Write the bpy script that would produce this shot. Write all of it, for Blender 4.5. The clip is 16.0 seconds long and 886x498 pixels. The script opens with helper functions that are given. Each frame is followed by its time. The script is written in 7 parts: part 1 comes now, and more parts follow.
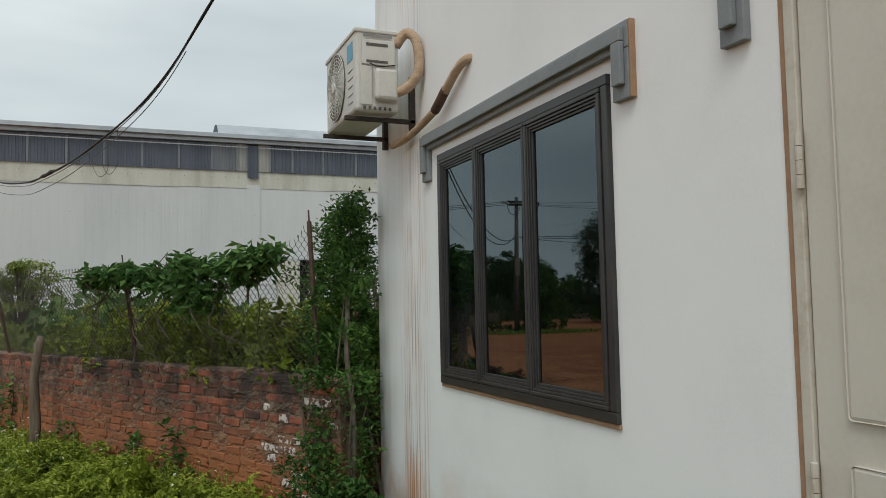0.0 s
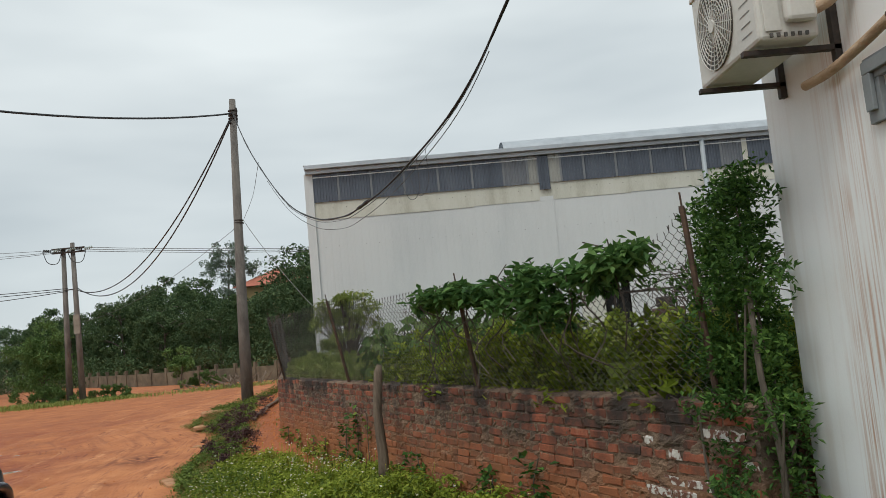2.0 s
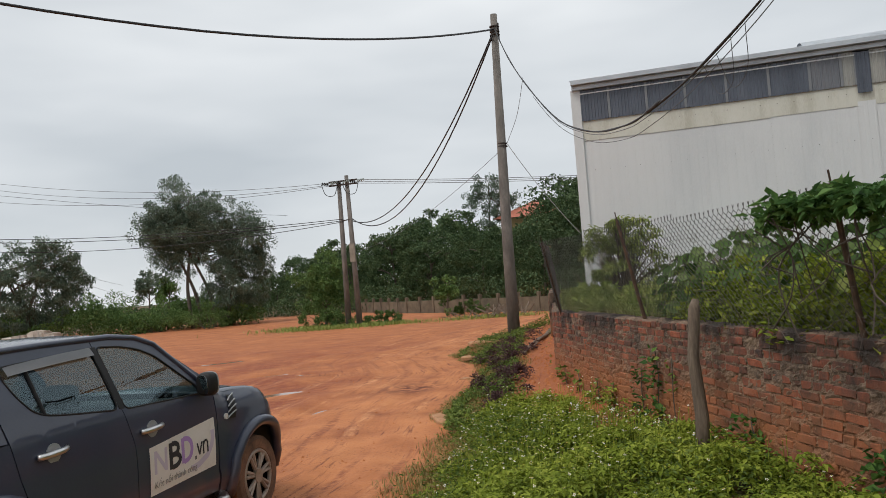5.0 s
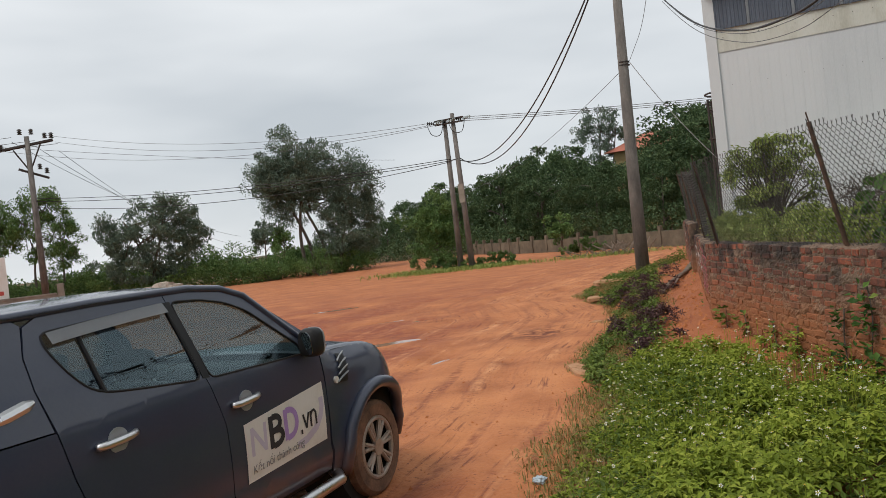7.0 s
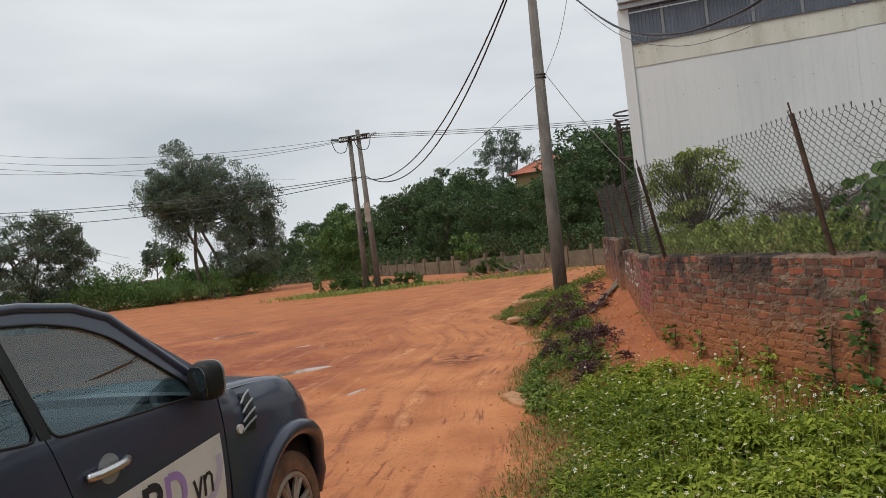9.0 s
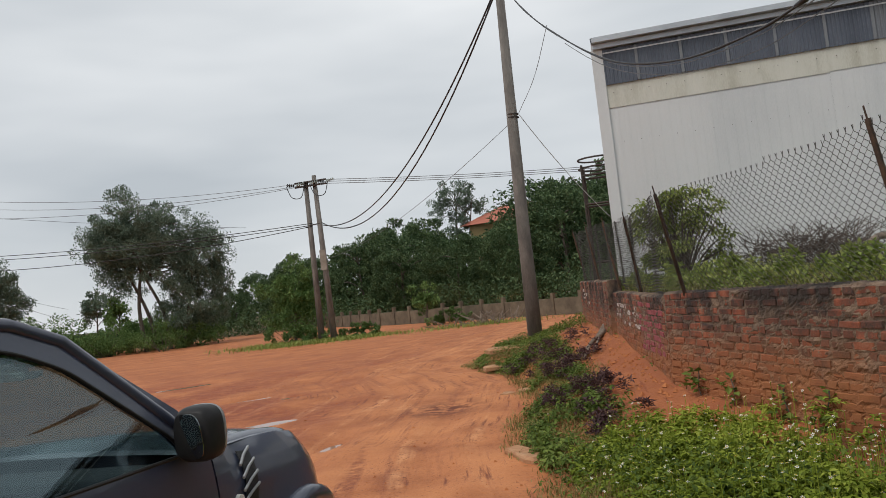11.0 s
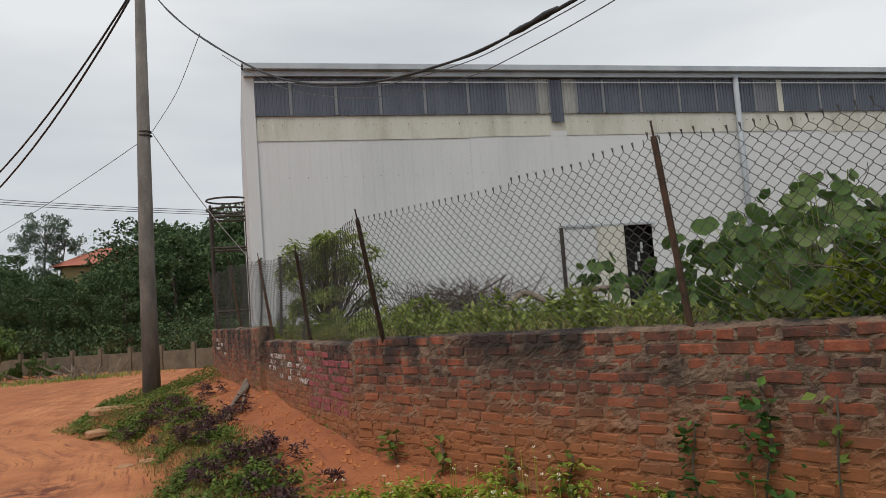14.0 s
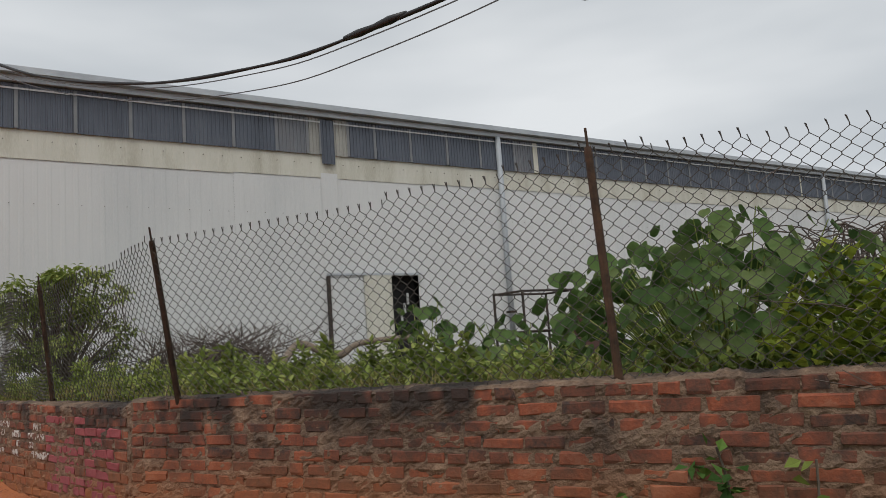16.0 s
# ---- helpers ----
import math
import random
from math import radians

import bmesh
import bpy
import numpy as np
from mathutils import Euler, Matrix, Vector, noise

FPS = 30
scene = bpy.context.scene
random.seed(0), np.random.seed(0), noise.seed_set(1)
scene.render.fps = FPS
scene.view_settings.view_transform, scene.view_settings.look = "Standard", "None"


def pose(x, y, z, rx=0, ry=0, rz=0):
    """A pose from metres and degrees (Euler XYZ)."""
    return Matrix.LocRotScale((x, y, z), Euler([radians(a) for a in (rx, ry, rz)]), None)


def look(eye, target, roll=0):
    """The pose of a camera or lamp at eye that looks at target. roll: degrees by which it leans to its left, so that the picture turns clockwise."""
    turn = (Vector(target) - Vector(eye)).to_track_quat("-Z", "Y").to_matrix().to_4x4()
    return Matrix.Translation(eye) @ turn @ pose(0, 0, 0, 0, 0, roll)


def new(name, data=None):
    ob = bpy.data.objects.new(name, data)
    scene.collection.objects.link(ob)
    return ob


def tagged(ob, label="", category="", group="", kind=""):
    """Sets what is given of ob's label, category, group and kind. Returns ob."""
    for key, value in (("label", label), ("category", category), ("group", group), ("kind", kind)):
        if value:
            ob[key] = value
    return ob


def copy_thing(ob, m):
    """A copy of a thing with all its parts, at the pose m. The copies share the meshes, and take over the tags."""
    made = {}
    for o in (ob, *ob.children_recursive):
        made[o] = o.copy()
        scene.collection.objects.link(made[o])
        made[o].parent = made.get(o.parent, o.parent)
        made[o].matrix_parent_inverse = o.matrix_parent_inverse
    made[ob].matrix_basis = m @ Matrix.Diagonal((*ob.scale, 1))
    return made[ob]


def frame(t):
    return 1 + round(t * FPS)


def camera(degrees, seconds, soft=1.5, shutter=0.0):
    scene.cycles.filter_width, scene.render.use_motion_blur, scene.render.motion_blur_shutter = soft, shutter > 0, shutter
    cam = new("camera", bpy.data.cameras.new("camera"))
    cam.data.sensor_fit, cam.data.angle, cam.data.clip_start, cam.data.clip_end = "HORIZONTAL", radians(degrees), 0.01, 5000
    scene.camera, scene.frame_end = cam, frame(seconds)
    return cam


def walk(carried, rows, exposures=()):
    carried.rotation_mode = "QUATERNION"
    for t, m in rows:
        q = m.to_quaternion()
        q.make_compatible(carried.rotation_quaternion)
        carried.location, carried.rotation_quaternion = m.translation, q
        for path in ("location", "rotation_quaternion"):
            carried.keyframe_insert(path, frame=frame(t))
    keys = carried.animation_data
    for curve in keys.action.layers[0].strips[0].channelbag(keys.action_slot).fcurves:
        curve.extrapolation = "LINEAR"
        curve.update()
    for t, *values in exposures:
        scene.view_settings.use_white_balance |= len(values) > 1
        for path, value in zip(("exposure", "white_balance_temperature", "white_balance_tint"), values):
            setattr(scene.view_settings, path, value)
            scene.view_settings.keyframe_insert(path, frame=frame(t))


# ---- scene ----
cam = camera(59.3, 16.0, soft=0.65)
PATH = [
    (0, (0.772, 1.047, 2.126), (1.525, 2.895, 2.258), -1.1),
    (0.5, (0.782, 1.341, 2.169), (1.25, 3.28, 2.312), -1.4),
    (1, (0.617, 1.66, 2.16), (1.062, 3.604, 2.311), -2.4),
    (1.5, (0.531, 1.995, 2.118), (0.932, 3.948, 2.273), -4.2),
    (2, (0.439, 2.309, 2.151), (0.497, 4.298, 2.352), -5.3),
    (2.5, (0.333, 2.509, 2.129), (0.223, 4.493, 2.35), -5.0),
    (3, (0.283, 2.843, 2.122), (-0.067, 4.803, 2.309), -5.0),
    (3.5, (0.263, 3.137, 2.151), (-0.38, 5.026, 2.281), -5.4),
    (6, (-0.522, 4.747, 2.088), (-1.095, 6.663, 2.124), -3.8),
    (6.5, (-0.674, 5.055, 2.077), (-1.555, 6.85, 2.038), -6.4),
    (7, (-0.913, 5.355, 2.046), (-1.779, 7.157, 2.008), -6.5),
    (7.5, (-1.098, 5.639, 2.017), (-1.949, 7.449, 1.985), -7.5),
    (8, (-1.272, 5.932, 2.017), (-2.094, 7.755, 2.005), -7.9),
    (8.5, (-1.49, 6.166, 1.996), (-2.146, 8.055, 1.966), -6.6),
    (9, (-1.649, 6.382, 1.956), (-2.276, 8.281, 1.947), -6.5),
    (9.5, (-1.816, 6.597, 1.944), (-2.42, 8.502, 2.007), -6.5),
    (10, (-2.068, 6.776, 1.903), (-2.612, 8.698, 1.998), -6.5),
    (12.5, (-2.93, 8.003, 1.754), (-3.219, 9.979, 1.87), -6.4),
    (13, (-3.116, 8.296, 1.744), (-3.059, 10.293, 1.844), -5.3),
    (13.5, (-3.232, 8.58, 1.731), (-2.795, 10.53, 1.806), -4.7),
    (14, (-3.239, 8.933, 1.739), (-2.737, 10.862, 1.898), -4.3),
    (14.5, (-3.41, 9.298, 1.703), (-2.829, 11.205, 1.855), -3.6),
    (15, (-3.492, 9.667, 1.718), (-2.768, 11.526, 1.864), -4.0),
    (15.5, (-3.493, 10.044, 1.758), (-2.736, 11.881, 1.986), -5.8),
    (16, (-3.562, 10.335, 1.764), (-2.435, 11.97, 2.01), -4.1),
]
walk(cam, [(t, look(eye, target, roll)) for t, eye, target, roll in PATH], [(0.0, 0.03, 6350, 4), (2.0, 0.1, 6380, 5), (3.0, 0.02, 6450, 8), (6.0, 0.18, 6500, 10), (9.0, 0.14, 6500, 10), (11.5, 0.02, 6500, 10), (13.0, -0.04, 6500, 10), (15.5, 0.1, 6500, 10), (16.0, -0.06, 6500, 10)])

# ---- light ----
world = bpy.data.worlds.new("overcast_sky")
world.use_nodes = True
scene.world = world
wn, wl = world.node_tree.nodes, world.node_tree.links
sky = wn.new("ShaderNodeTexSky")
sky.sky_type, sky.sun_disc = "NISHITA", False
sky.sun_elevation, sky.sun_rotation = radians(58), radians(215)
wtc = wn.new("ShaderNodeTexCoord")
wmap = wn.new("ShaderNodeMapping")
wmap.inputs["Scale"].default_value = (1.0, 1.0, 4.0)
wmap.inputs["Rotation"].default_value = (0.12, 0.1, 0.4)
wl.new(wtc.outputs["Generated"], wmap.inputs[0])
wnoise = wn.new("ShaderNodeTexNoise")
wnoise.inputs["Scale"].default_value, wnoise.inputs["Detail"].default_value, wnoise.inputs["Roughness"].default_value = 1.3, 4, 0.48
wl.new(wmap.outputs[0], wnoise.inputs["Vector"])
wramp = wn.new("ShaderNodeValToRGB")
wramp.color_ramp.elements[0].position, wramp.color_ramp.elements[0].color = 0.33, (5.0, 5.4, 5.75, 1)
wramp.color_ramp.elements[1].position, wramp.color_ramp.elements[1].color = 0.64, (8.2, 8.45, 8.6, 1)
wl.new(wnoise.outputs[0], wramp.inputs[0])
wmix = wn.new("ShaderNodeMixRGB")
wmix.inputs[0].default_value = 0.94
wl.new(sky.outputs[0], wmix.inputs[1])
wl.new(wramp.outputs[0], wmix.inputs[2])
wl.new(wmix.outputs[0], wn["Background"].inputs[0])
wn["Background"].inputs[1].default_value = 0.1

sun = new("sun", bpy.data.lights.new("sun", "SUN"))
sun.data.energy, sun.data.angle, sun.data.color = 1.5, radians(22), (1.0, 0.96, 0.9)
sun.matrix_world = look((-30, -43, 84), (0, 0, 0))


# ---- helpers for meshes ----
def obj(name, bm, material, label="", category="", group="", kind="", smooth=False):
    me = bpy.data.meshes.new(name)
    bm.to_mesh(me)
    bm.free()
    if smooth:
        me.shade_smooth()
    for m in material if isinstance(material, (list, tuple)) else [material]:
        me.materials.append(m)
    return tagged(new(name, me), label, category, group, kind)


def part(name, bm, material, parent, label="", smooth=False, kind=""):
    ob = obj(name, bm, material, label, kind=kind, smooth=smooth)
    ob.parent = parent
    return ob


def raw(name, verts, faces, material, parent=None, label="", category="", group="", kind="", smooth=False):
    me = bpy.data.meshes.new(name)
    me.from_pydata([tuple(map(float, v)) for v in verts] if not isinstance(verts, np.ndarray) else verts.tolist(), [], faces if not isinstance(faces, np.ndarray) else faces.tolist())
    if smooth:
        me.shade_smooth()
    me.materials.append(material)
    ob = tagged(new(name, me), label, category, group, kind)
    if parent:
        ob.parent = parent
    return ob


def empty(name, m, label, category, group=""):
    ob = tagged(new(name), label, category, group)
    ob.empty_display_size = 0.1
    ob.matrix_world = m
    return ob


def box(bm, x0, x1, y0, y1, z0, z1, bevel=0.0, m=None):
    r = bmesh.ops.create_cube(bm, size=1, matrix=Matrix.Translation(((x0 + x1) / 2, (y0 + y1) / 2, (z0 + z1) / 2)) @ Matrix.Diagonal((x1 - x0, y1 - y0, z1 - z0, 1)))
    vs = r["verts"]
    if bevel:
        es = list({e for v in vs for e in v.link_edges})
        rb = bmesh.ops.bevel(bm, geom=es, offset=bevel, segments=2, affect="EDGES", profile=0.5)
        vs = list({v for f in rb["faces"] for v in f.verts} | {v for v in vs if v.is_valid})
    if m is not None:
        bmesh.ops.transform(bm, matrix=m, verts=vs)
    return bm


def boxed(*a, **k):
    return box(bmesh.new(), *a, **k)


def tube(bm, pts, radii, n=8, cap=True):
    pts = [Vector(p) for p in pts]
    radii = radii if isinstance(radii, (list, tuple)) else [radii] * len(pts)
    rings, side = [], None
    for i, p in enumerate(pts):
        d = (pts[min(i + 1, len(pts) - 1)] - pts[max(i - 1, 0)]).normalized()
        if side is None:
            side = d.orthogonal().normalized()
        side = (side - d * side.dot(d)).normalized()
        up = d.cross(side)
        rings.append([bm.verts.new(p + (side * math.cos(a) + up * math.sin(a)) * radii[i]) for a in [2 * math.pi * k / n for k in range(n)]])
    for a, b in zip(rings, rings[1:]):
        for k in range(n):
            bm.faces.new((a[k], a[(k + 1) % n], b[(k + 1) % n], b[k]))
    if cap:
        bm.faces.new(rings[0][::-1])
        bm.faces.new(rings[-1])
    return bm


def tubed(*a, **k):
    return tube(bmesh.new(), *a, **k)


def spline(pts, n):
    """Points along a smooth curve through pts."""
    P = [Vector(p) for p in pts]
    P = [P[0] * 2 - P[1]] + P + [P[-1] * 2 - P[-2]]
    out = []
    for i in range(1, len(P) - 2):
        a, b, c, d = P[i - 1:i + 3]
        for k in range(n):
            t = k / n
            out.append(0.5 * (2 * b + (c - a) * t + (2 * a - 5 * b + 4 * c - d) * t * t + (3 * b - a - 3 * c + d) * t ** 3))
    return out + [P[-2]]


def sag(a, b, drop, n=24):
    a, b = Vector(a), Vector(b)
    return [a.lerp(b, i / n) - Vector((0, 0, 4 * drop * (i / n) * (1 - i / n))) for i in range(n + 1)]


def cyl(bm, m, r, h, n=24, r2=None):
    bmesh.ops.create_cone(bm, cap_ends=True, segments=n, radius1=r, radius2=r if r2 is None else r2, depth=h, matrix=m)
    return bm


# ---- materials ----
def mat(name, stops, scale=6.0, rough=0.8, bump=0.3, metal=0.0, fine=60.0, stretch=(1, 1, 1), spec=0.5, island=0.0, obj_random=0.0, translucent=0.0, depth=0.02):
    """A surface whose colour wanders over stops with noise in world metres, with a fine grain, relief and uneven gloss."""
    m = bpy.data.materials.new(name)
    m.use_nodes = True
    n, l = m.node_tree.nodes, m.node_tree.links
    b = n["Principled BSDF"]
    geo = n.new("ShaderNodeNewGeometry")
    mp = n.new("ShaderNodeMapping")
    mp.inputs["Scale"].default_value = stretch
    l.new(geo.outputs["Position"], mp.inputs[0])
    big = n.new("ShaderNodeTexNoise")
    big.inputs["Scale"].default_value, big.inputs["Detail"].default_value, big.inputs["Roughness"].default_value = scale, 6, 0.62
    l.new(mp.outputs[0], big.inputs["Vector"])
    small = n.new("ShaderNodeTexNoise")
    small.inputs["Scale"].default_value, small.inputs["Detail"].default_value = fine, 4
    l.new(mp.outputs[0], small.inputs["Vector"])
    fac = n.new("ShaderNodeMath")
    fac.operation = "MULTIPLY_ADD"
    fac.inputs[1].default_value = 0.3
    l.new(small.outputs[0], fac.inputs[0])
    l.new(big.outputs[0], fac.inputs[2])
    last = fac
    for amount, out in ((island, geo.outputs["Random Per Island"]), (obj_random, None)):
        if amount:
            if out is None:
                out = n.new("ShaderNodeObjectInfo").outputs["Random"]
            add = n.new("ShaderNodeMath")
            add.operation = "MULTIPLY_ADD"
            add.inputs[1].default_value = amount
            l.new(out, add.inputs[0])
            l.new(last.outputs[0], add.inputs[2])
            sub = n.new("ShaderNodeMath")
            sub.operation = "SUBTRACT"
            sub.inputs[1].default_value = amount / 2
            l.new(add.outputs[0], sub.inputs[0])
            last = sub
    ramp = n.new("ShaderNodeValToRGB")
    e = ramp.color_ramp.elements
    while len(e) < len(stops):
        e.new(0.5)
    for i, c in enumerate(stops):
        e[i].position = 0.38 + 0.56 * i / max(1, len(stops) - 1)
        e[i].color = (*c, 1)
    l.new(last.outputs[0], ramp.inputs[0])
    l.new(ramp.outputs[0], b.inputs["Base Color"])
    rr = n.new("ShaderNodeMapRange")
    rr.inputs["To Min"].default_value, rr.inputs["To Max"].default_value = max(0.02, rough - 0.12), min(1.0, rough + 0.12)
    l.new(big.outputs[0], rr.inputs[0])
    l.new(rr.outputs[0], b.inputs["Roughness"])
    b.inputs["Metallic"].default_value = metal
    b.inputs["Specular IOR Level"].default_value = spec
    if bump:
        bp = n.new("ShaderNodeBump")
        bp.inputs["Strength"].default_value, bp.inputs["Distance"].default_value = bump, depth
        l.new(last.outputs[0] if not (island or obj_random) else fac.outputs[0], bp.inputs["Height"])
        l.new(bp.outputs[0], b.inputs["Normal"])
    if translucent:
        tr = n.new("ShaderNodeBsdfTranslucent")
        l.new(ramp.outputs[0], tr.inputs[0])
        mx = n.new("ShaderNodeMixShader")
        mx.inputs[0].default_value = translucent
        l.new(b.outputs[0], mx.inputs[1])
        l.new(tr.outputs[0], mx.inputs[2])
        l.new(mx.outputs[0], n["Material Output"].inputs[0])
    return m


def tint(m, colour, build):
    """Lays a stain of its own colour over a material; build(nodes, links, position) gives the stain's mask."""
    n, l = m.node_tree.nodes, m.node_tree.links
    b = n["Principled BSDF"]
    src = b.inputs["Base Color"].links[0].from_socket
    pos = n.new("ShaderNodeSeparateXYZ")
    geo = n.new("ShaderNodeNewGeometry")
    l.new(geo.outputs["Position"], pos.inputs[0])
    mx = n.new("ShaderNodeMixRGB")
    mx.inputs[2].default_value = (*colour, 1)
    l.new(src, mx.inputs[1])
    l.new(build(n, l, pos, geo), mx.inputs[0])
    l.new(mx.outputs[0], b.inputs["Base Color"])


def ranged(n, l, socket, a, b, lo=0.0, hi=1.0):
    r = n.new("ShaderNodeMapRange")
    for i, v in enumerate((a, b, lo, hi)):
        r.inputs[i + 1].default_value = v
    l.new(socket, r.inputs[0])
    return r.outputs[0]


def times(n, l, *socks):
    out = socks[0]
    for s in socks[1:]:
        m = n.new("ShaderNodeMath")
        m.operation = "MULTIPLY"
        l.new(out, m.inputs[0])
        l.new(s, m.inputs[1])
        out = m.outputs[0]
    return out


def wobble(n, l, geo, scale, a, b, stretch=(1, 1, 1)):
    mp = n.new("ShaderNodeMapping")
    mp.inputs["Scale"].default_value = stretch
    l.new(geo.outputs["Position"], mp.inputs[0])
    t = n.new("ShaderNodeTexNoise")
    t.inputs["Scale"].default_value, t.inputs["Detail"].default_value = scale, 7
    l.new(mp.outputs[0], t.inputs["Vector"])
    return ranged(n, l, t.outputs[0], a, b)


plaster = mat("white_plaster", [(0.73, 0.74, 0.74), (0.8, 0.81, 0.81), (0.83, 0.84, 0.84)], 1.3, 0.85, 0.12, fine=90, depth=0.004)
tint(plaster, (0.42, 0.19, 0.08), lambda n, l, p, g: times(n, l, ranged(n, l, p.outputs[1], 5.75, 5.95), ranged(n, l, p.outputs[1], 6.4, 6.2), ranged(n, l, p.outputs[2], 3.3, 1.0, 0.35, 0.9), wobble(n, l, g, 46, 0.46, 0.6, (1, 1, 0.02)), wobble(n, l, g, 5, 0.34, 0.55, (1, 1, 0.3))))
tint(plaster, (0.50, 0.24, 0.09), lambda n, l, p, g: times(n, l, ranged(n, l, p.outputs[2], 1.15, 0.5), wobble(n, l, g, 3, 0.35, 0.7)))
tint(plaster, (0.40, 0.30, 0.20), lambda n, l, p, g: times(n, l, ranged(n, l, p.outputs[1], 5.9, 6.9, 0.0, 0.35), wobble(n, l, g, 9, 0.5, 0.75, (1, 1, 0.06))))
trim_grey = mat("grey_trim_paint", [(0.17, 0.19, 0.2), (0.22, 0.24, 0.25), (0.25, 0.27, 0.28)], 4, 0.7, 0.1, depth=0.004)
raw_cement = mat("raw_cement_edge", [(0.26, 0.15, 0.085), (0.42, 0.27, 0.17)], 12, 0.9, 0.4, depth=0.006)
win_frame = mat("dark_anodised_frame", [(0.022, 0.022, 0.024), (0.035, 0.034, 0.034), (0.05, 0.045, 0.04)], 5, 0.38, 0.05, depth=0.002)
steel_cream = mat("cream_steel_door", [(0.5, 0.47, 0.4), (0.58, 0.55, 0.48), (0.61, 0.58, 0.52)], 1.5, 0.45, 0.05, depth=0.003)
cream_dark = mat("worn_cream_frame", [(0.4, 0.34, 0.26), (0.54, 0.5, 0.43), (0.58, 0.55, 0.48)], 9, 0.6, 0.2, depth=0.004)
ac_paint = mat("ac_casing_paint", [(0.5, 0.49, 0.45), (0.6, 0.59, 0.55), (0.63, 0.62, 0.58)], 3, 0.5, 0.08, depth=0.003)
# dark colour for the shade in the unit's fan opening and slots
ac_dark = mat("ac_grille_shade", [(0.07, 0.065, 0.06), (0.11, 0.1, 0.09)], 20, 0.6, 0.1)
tape = mat("wrapping_tape", [(0.3, 0.2, 0.12), (0.46, 0.33, 0.22), (0.52, 0.4, 0.29)], 10, 0.7, 0.5, stretch=(1, 1, 3))
tape_rot = mat("peeled_foam", [(0.05, 0.03, 0.025), (0.16, 0.09, 0.06)], 16, 0.9, 0.6)
blue_label = mat("blue_label", [(0.08, 0.3, 0.45), (0.12, 0.38, 0.52)], 10, 0.5, 0)
print_grey = mat("grey_print", [(0.2, 0.2, 0.2), (0.28, 0.28, 0.28)], 10, 0.6, 0)
dark_metal = mat("rusty_dark_metal", [(0.02, 0.018, 0.017), (0.05, 0.04, 0.035), (0.1, 0.06, 0.04)], 14, 0.65, 0.3, metal=0.4, depth=0.004)
rust = mat("rusty_post", [(0.04, 0.028, 0.022), (0.09, 0.055, 0.038), (0.16, 0.09, 0.055)], 12, 0.75, 0.4, metal=0.3, depth=0.006)
wire = mat("fence_wire", [(0.03, 0.026, 0.024), (0.06, 0.052, 0.046), (0.1, 0.088, 0.076)], 6, 0.75, 0, metal=0.2)
brick_m = mat("old_red_brick", [(0.05, 0.033, 0.028), (0.13, 0.055, 0.036), (0.2, 0.066, 0.04), (0.3, 0.085, 0.042), (0.32, 0.125, 0.075)], 8, 0.92, 0.9, fine=60, island=0.36, depth=0.012)
brick_p = mat("old_red_brick_piece", [(0.05, 0.033, 0.028), (0.13, 0.055, 0.036), (0.2, 0.066, 0.04), (0.3, 0.085, 0.042), (0.32, 0.125, 0.075)], 8, 0.92, 0.9, fine=60, obj_random=0.36, depth=0.012)
mortar = mat("crumbling_mortar", [(0.065, 0.045, 0.033), (0.19, 0.125, 0.085), (0.32, 0.225, 0.155)], 12, 0.95, 1.0, fine=70, depth=0.03)


def wall_stains(m):
    # black mould on the top courses, orange soil splashed on the foot
    tint(m, (0.025, 0.02, 0.018), lambda n, l, p, g: times(n, l, ranged(n, l, p.outputs[2], 0.95, 1.45, 0.0, 0.92), wobble(n, l, g, 3.0, 0.42, 0.6, (1, 1, 0.6))))
    tint(m, (0.33, 0.122, 0.044), lambda n, l, p, g: times(n, l, ranged(n, l, p.outputs[2], 1.2, 0.72, 0.0, 0.92), wobble(n, l, g, 2.2, 0.22, 0.55)))


for m_ in (brick_m, brick_p, mortar):
    wall_stains(m_)
whitewash = mat("flaking_whitewash", [(0.42, 0.38, 0.34), (0.55, 0.52, 0.48), (0.62, 0.6, 0.57)], 12, 0.9, 0.5)
tint(whitewash, (0.17, 0.075, 0.05), lambda n, l, p, g: wobble(n, l, g, 26, 0.46, 0.54))
pinkwash = mat("faded_pink_paint", [(0.2, 0.05, 0.05), (0.3, 0.07, 0.08), (0.36, 0.1, 0.1)], 6, 0.9, 0.5)
clad = mat("white_cladding", [(0.5, 0.52, 0.53), (0.6, 0.61, 0.61), (0.64, 0.65, 0.65)], 0.5, 0.8, 0.06, stretch=(1, 1, 0.25), depth=0.004, spec=0.12)
clad_cream = mat("cream_cladding", [(0.36, 0.34, 0.27), (0.55, 0.54, 0.47), (0.62, 0.61, 0.55)], 1.6, 0.6, 0.1, stretch=(1, 1, 0.2), depth=0.004)
trans = mat("grimy_translucent_sheet", [(0.055, 0.065, 0.085), (0.09, 0.105, 0.135), (0.13, 0.145, 0.175)], 1.5, 0.5, 0.1, stretch=(1, 1, 0.2), depth=0.004)
mullion = mat("grey_lap_strip", [(0.15, 0.16, 0.175), (0.22, 0.23, 0.24)], 3, 0.6, 0.1)
galv = mat("galvanised_sheet", [(0.3, 0.32, 0.35), (0.42, 0.45, 0.48), (0.5, 0.53, 0.56)], 1.2, 0.45, 0.05, metal=0.3)
pipe_pvc = mat("grey_pvc", [(0.32, 0.35, 0.38), (0.4, 0.43, 0.46)], 2, 0.5, 0.05)
# near-black that paints the shade inside openings and hollows
black_gap = mat("interior_shade_black", [(0.01, 0.01, 0.01), (0.02, 0.02, 0.02)], 3, 0.9, 0)
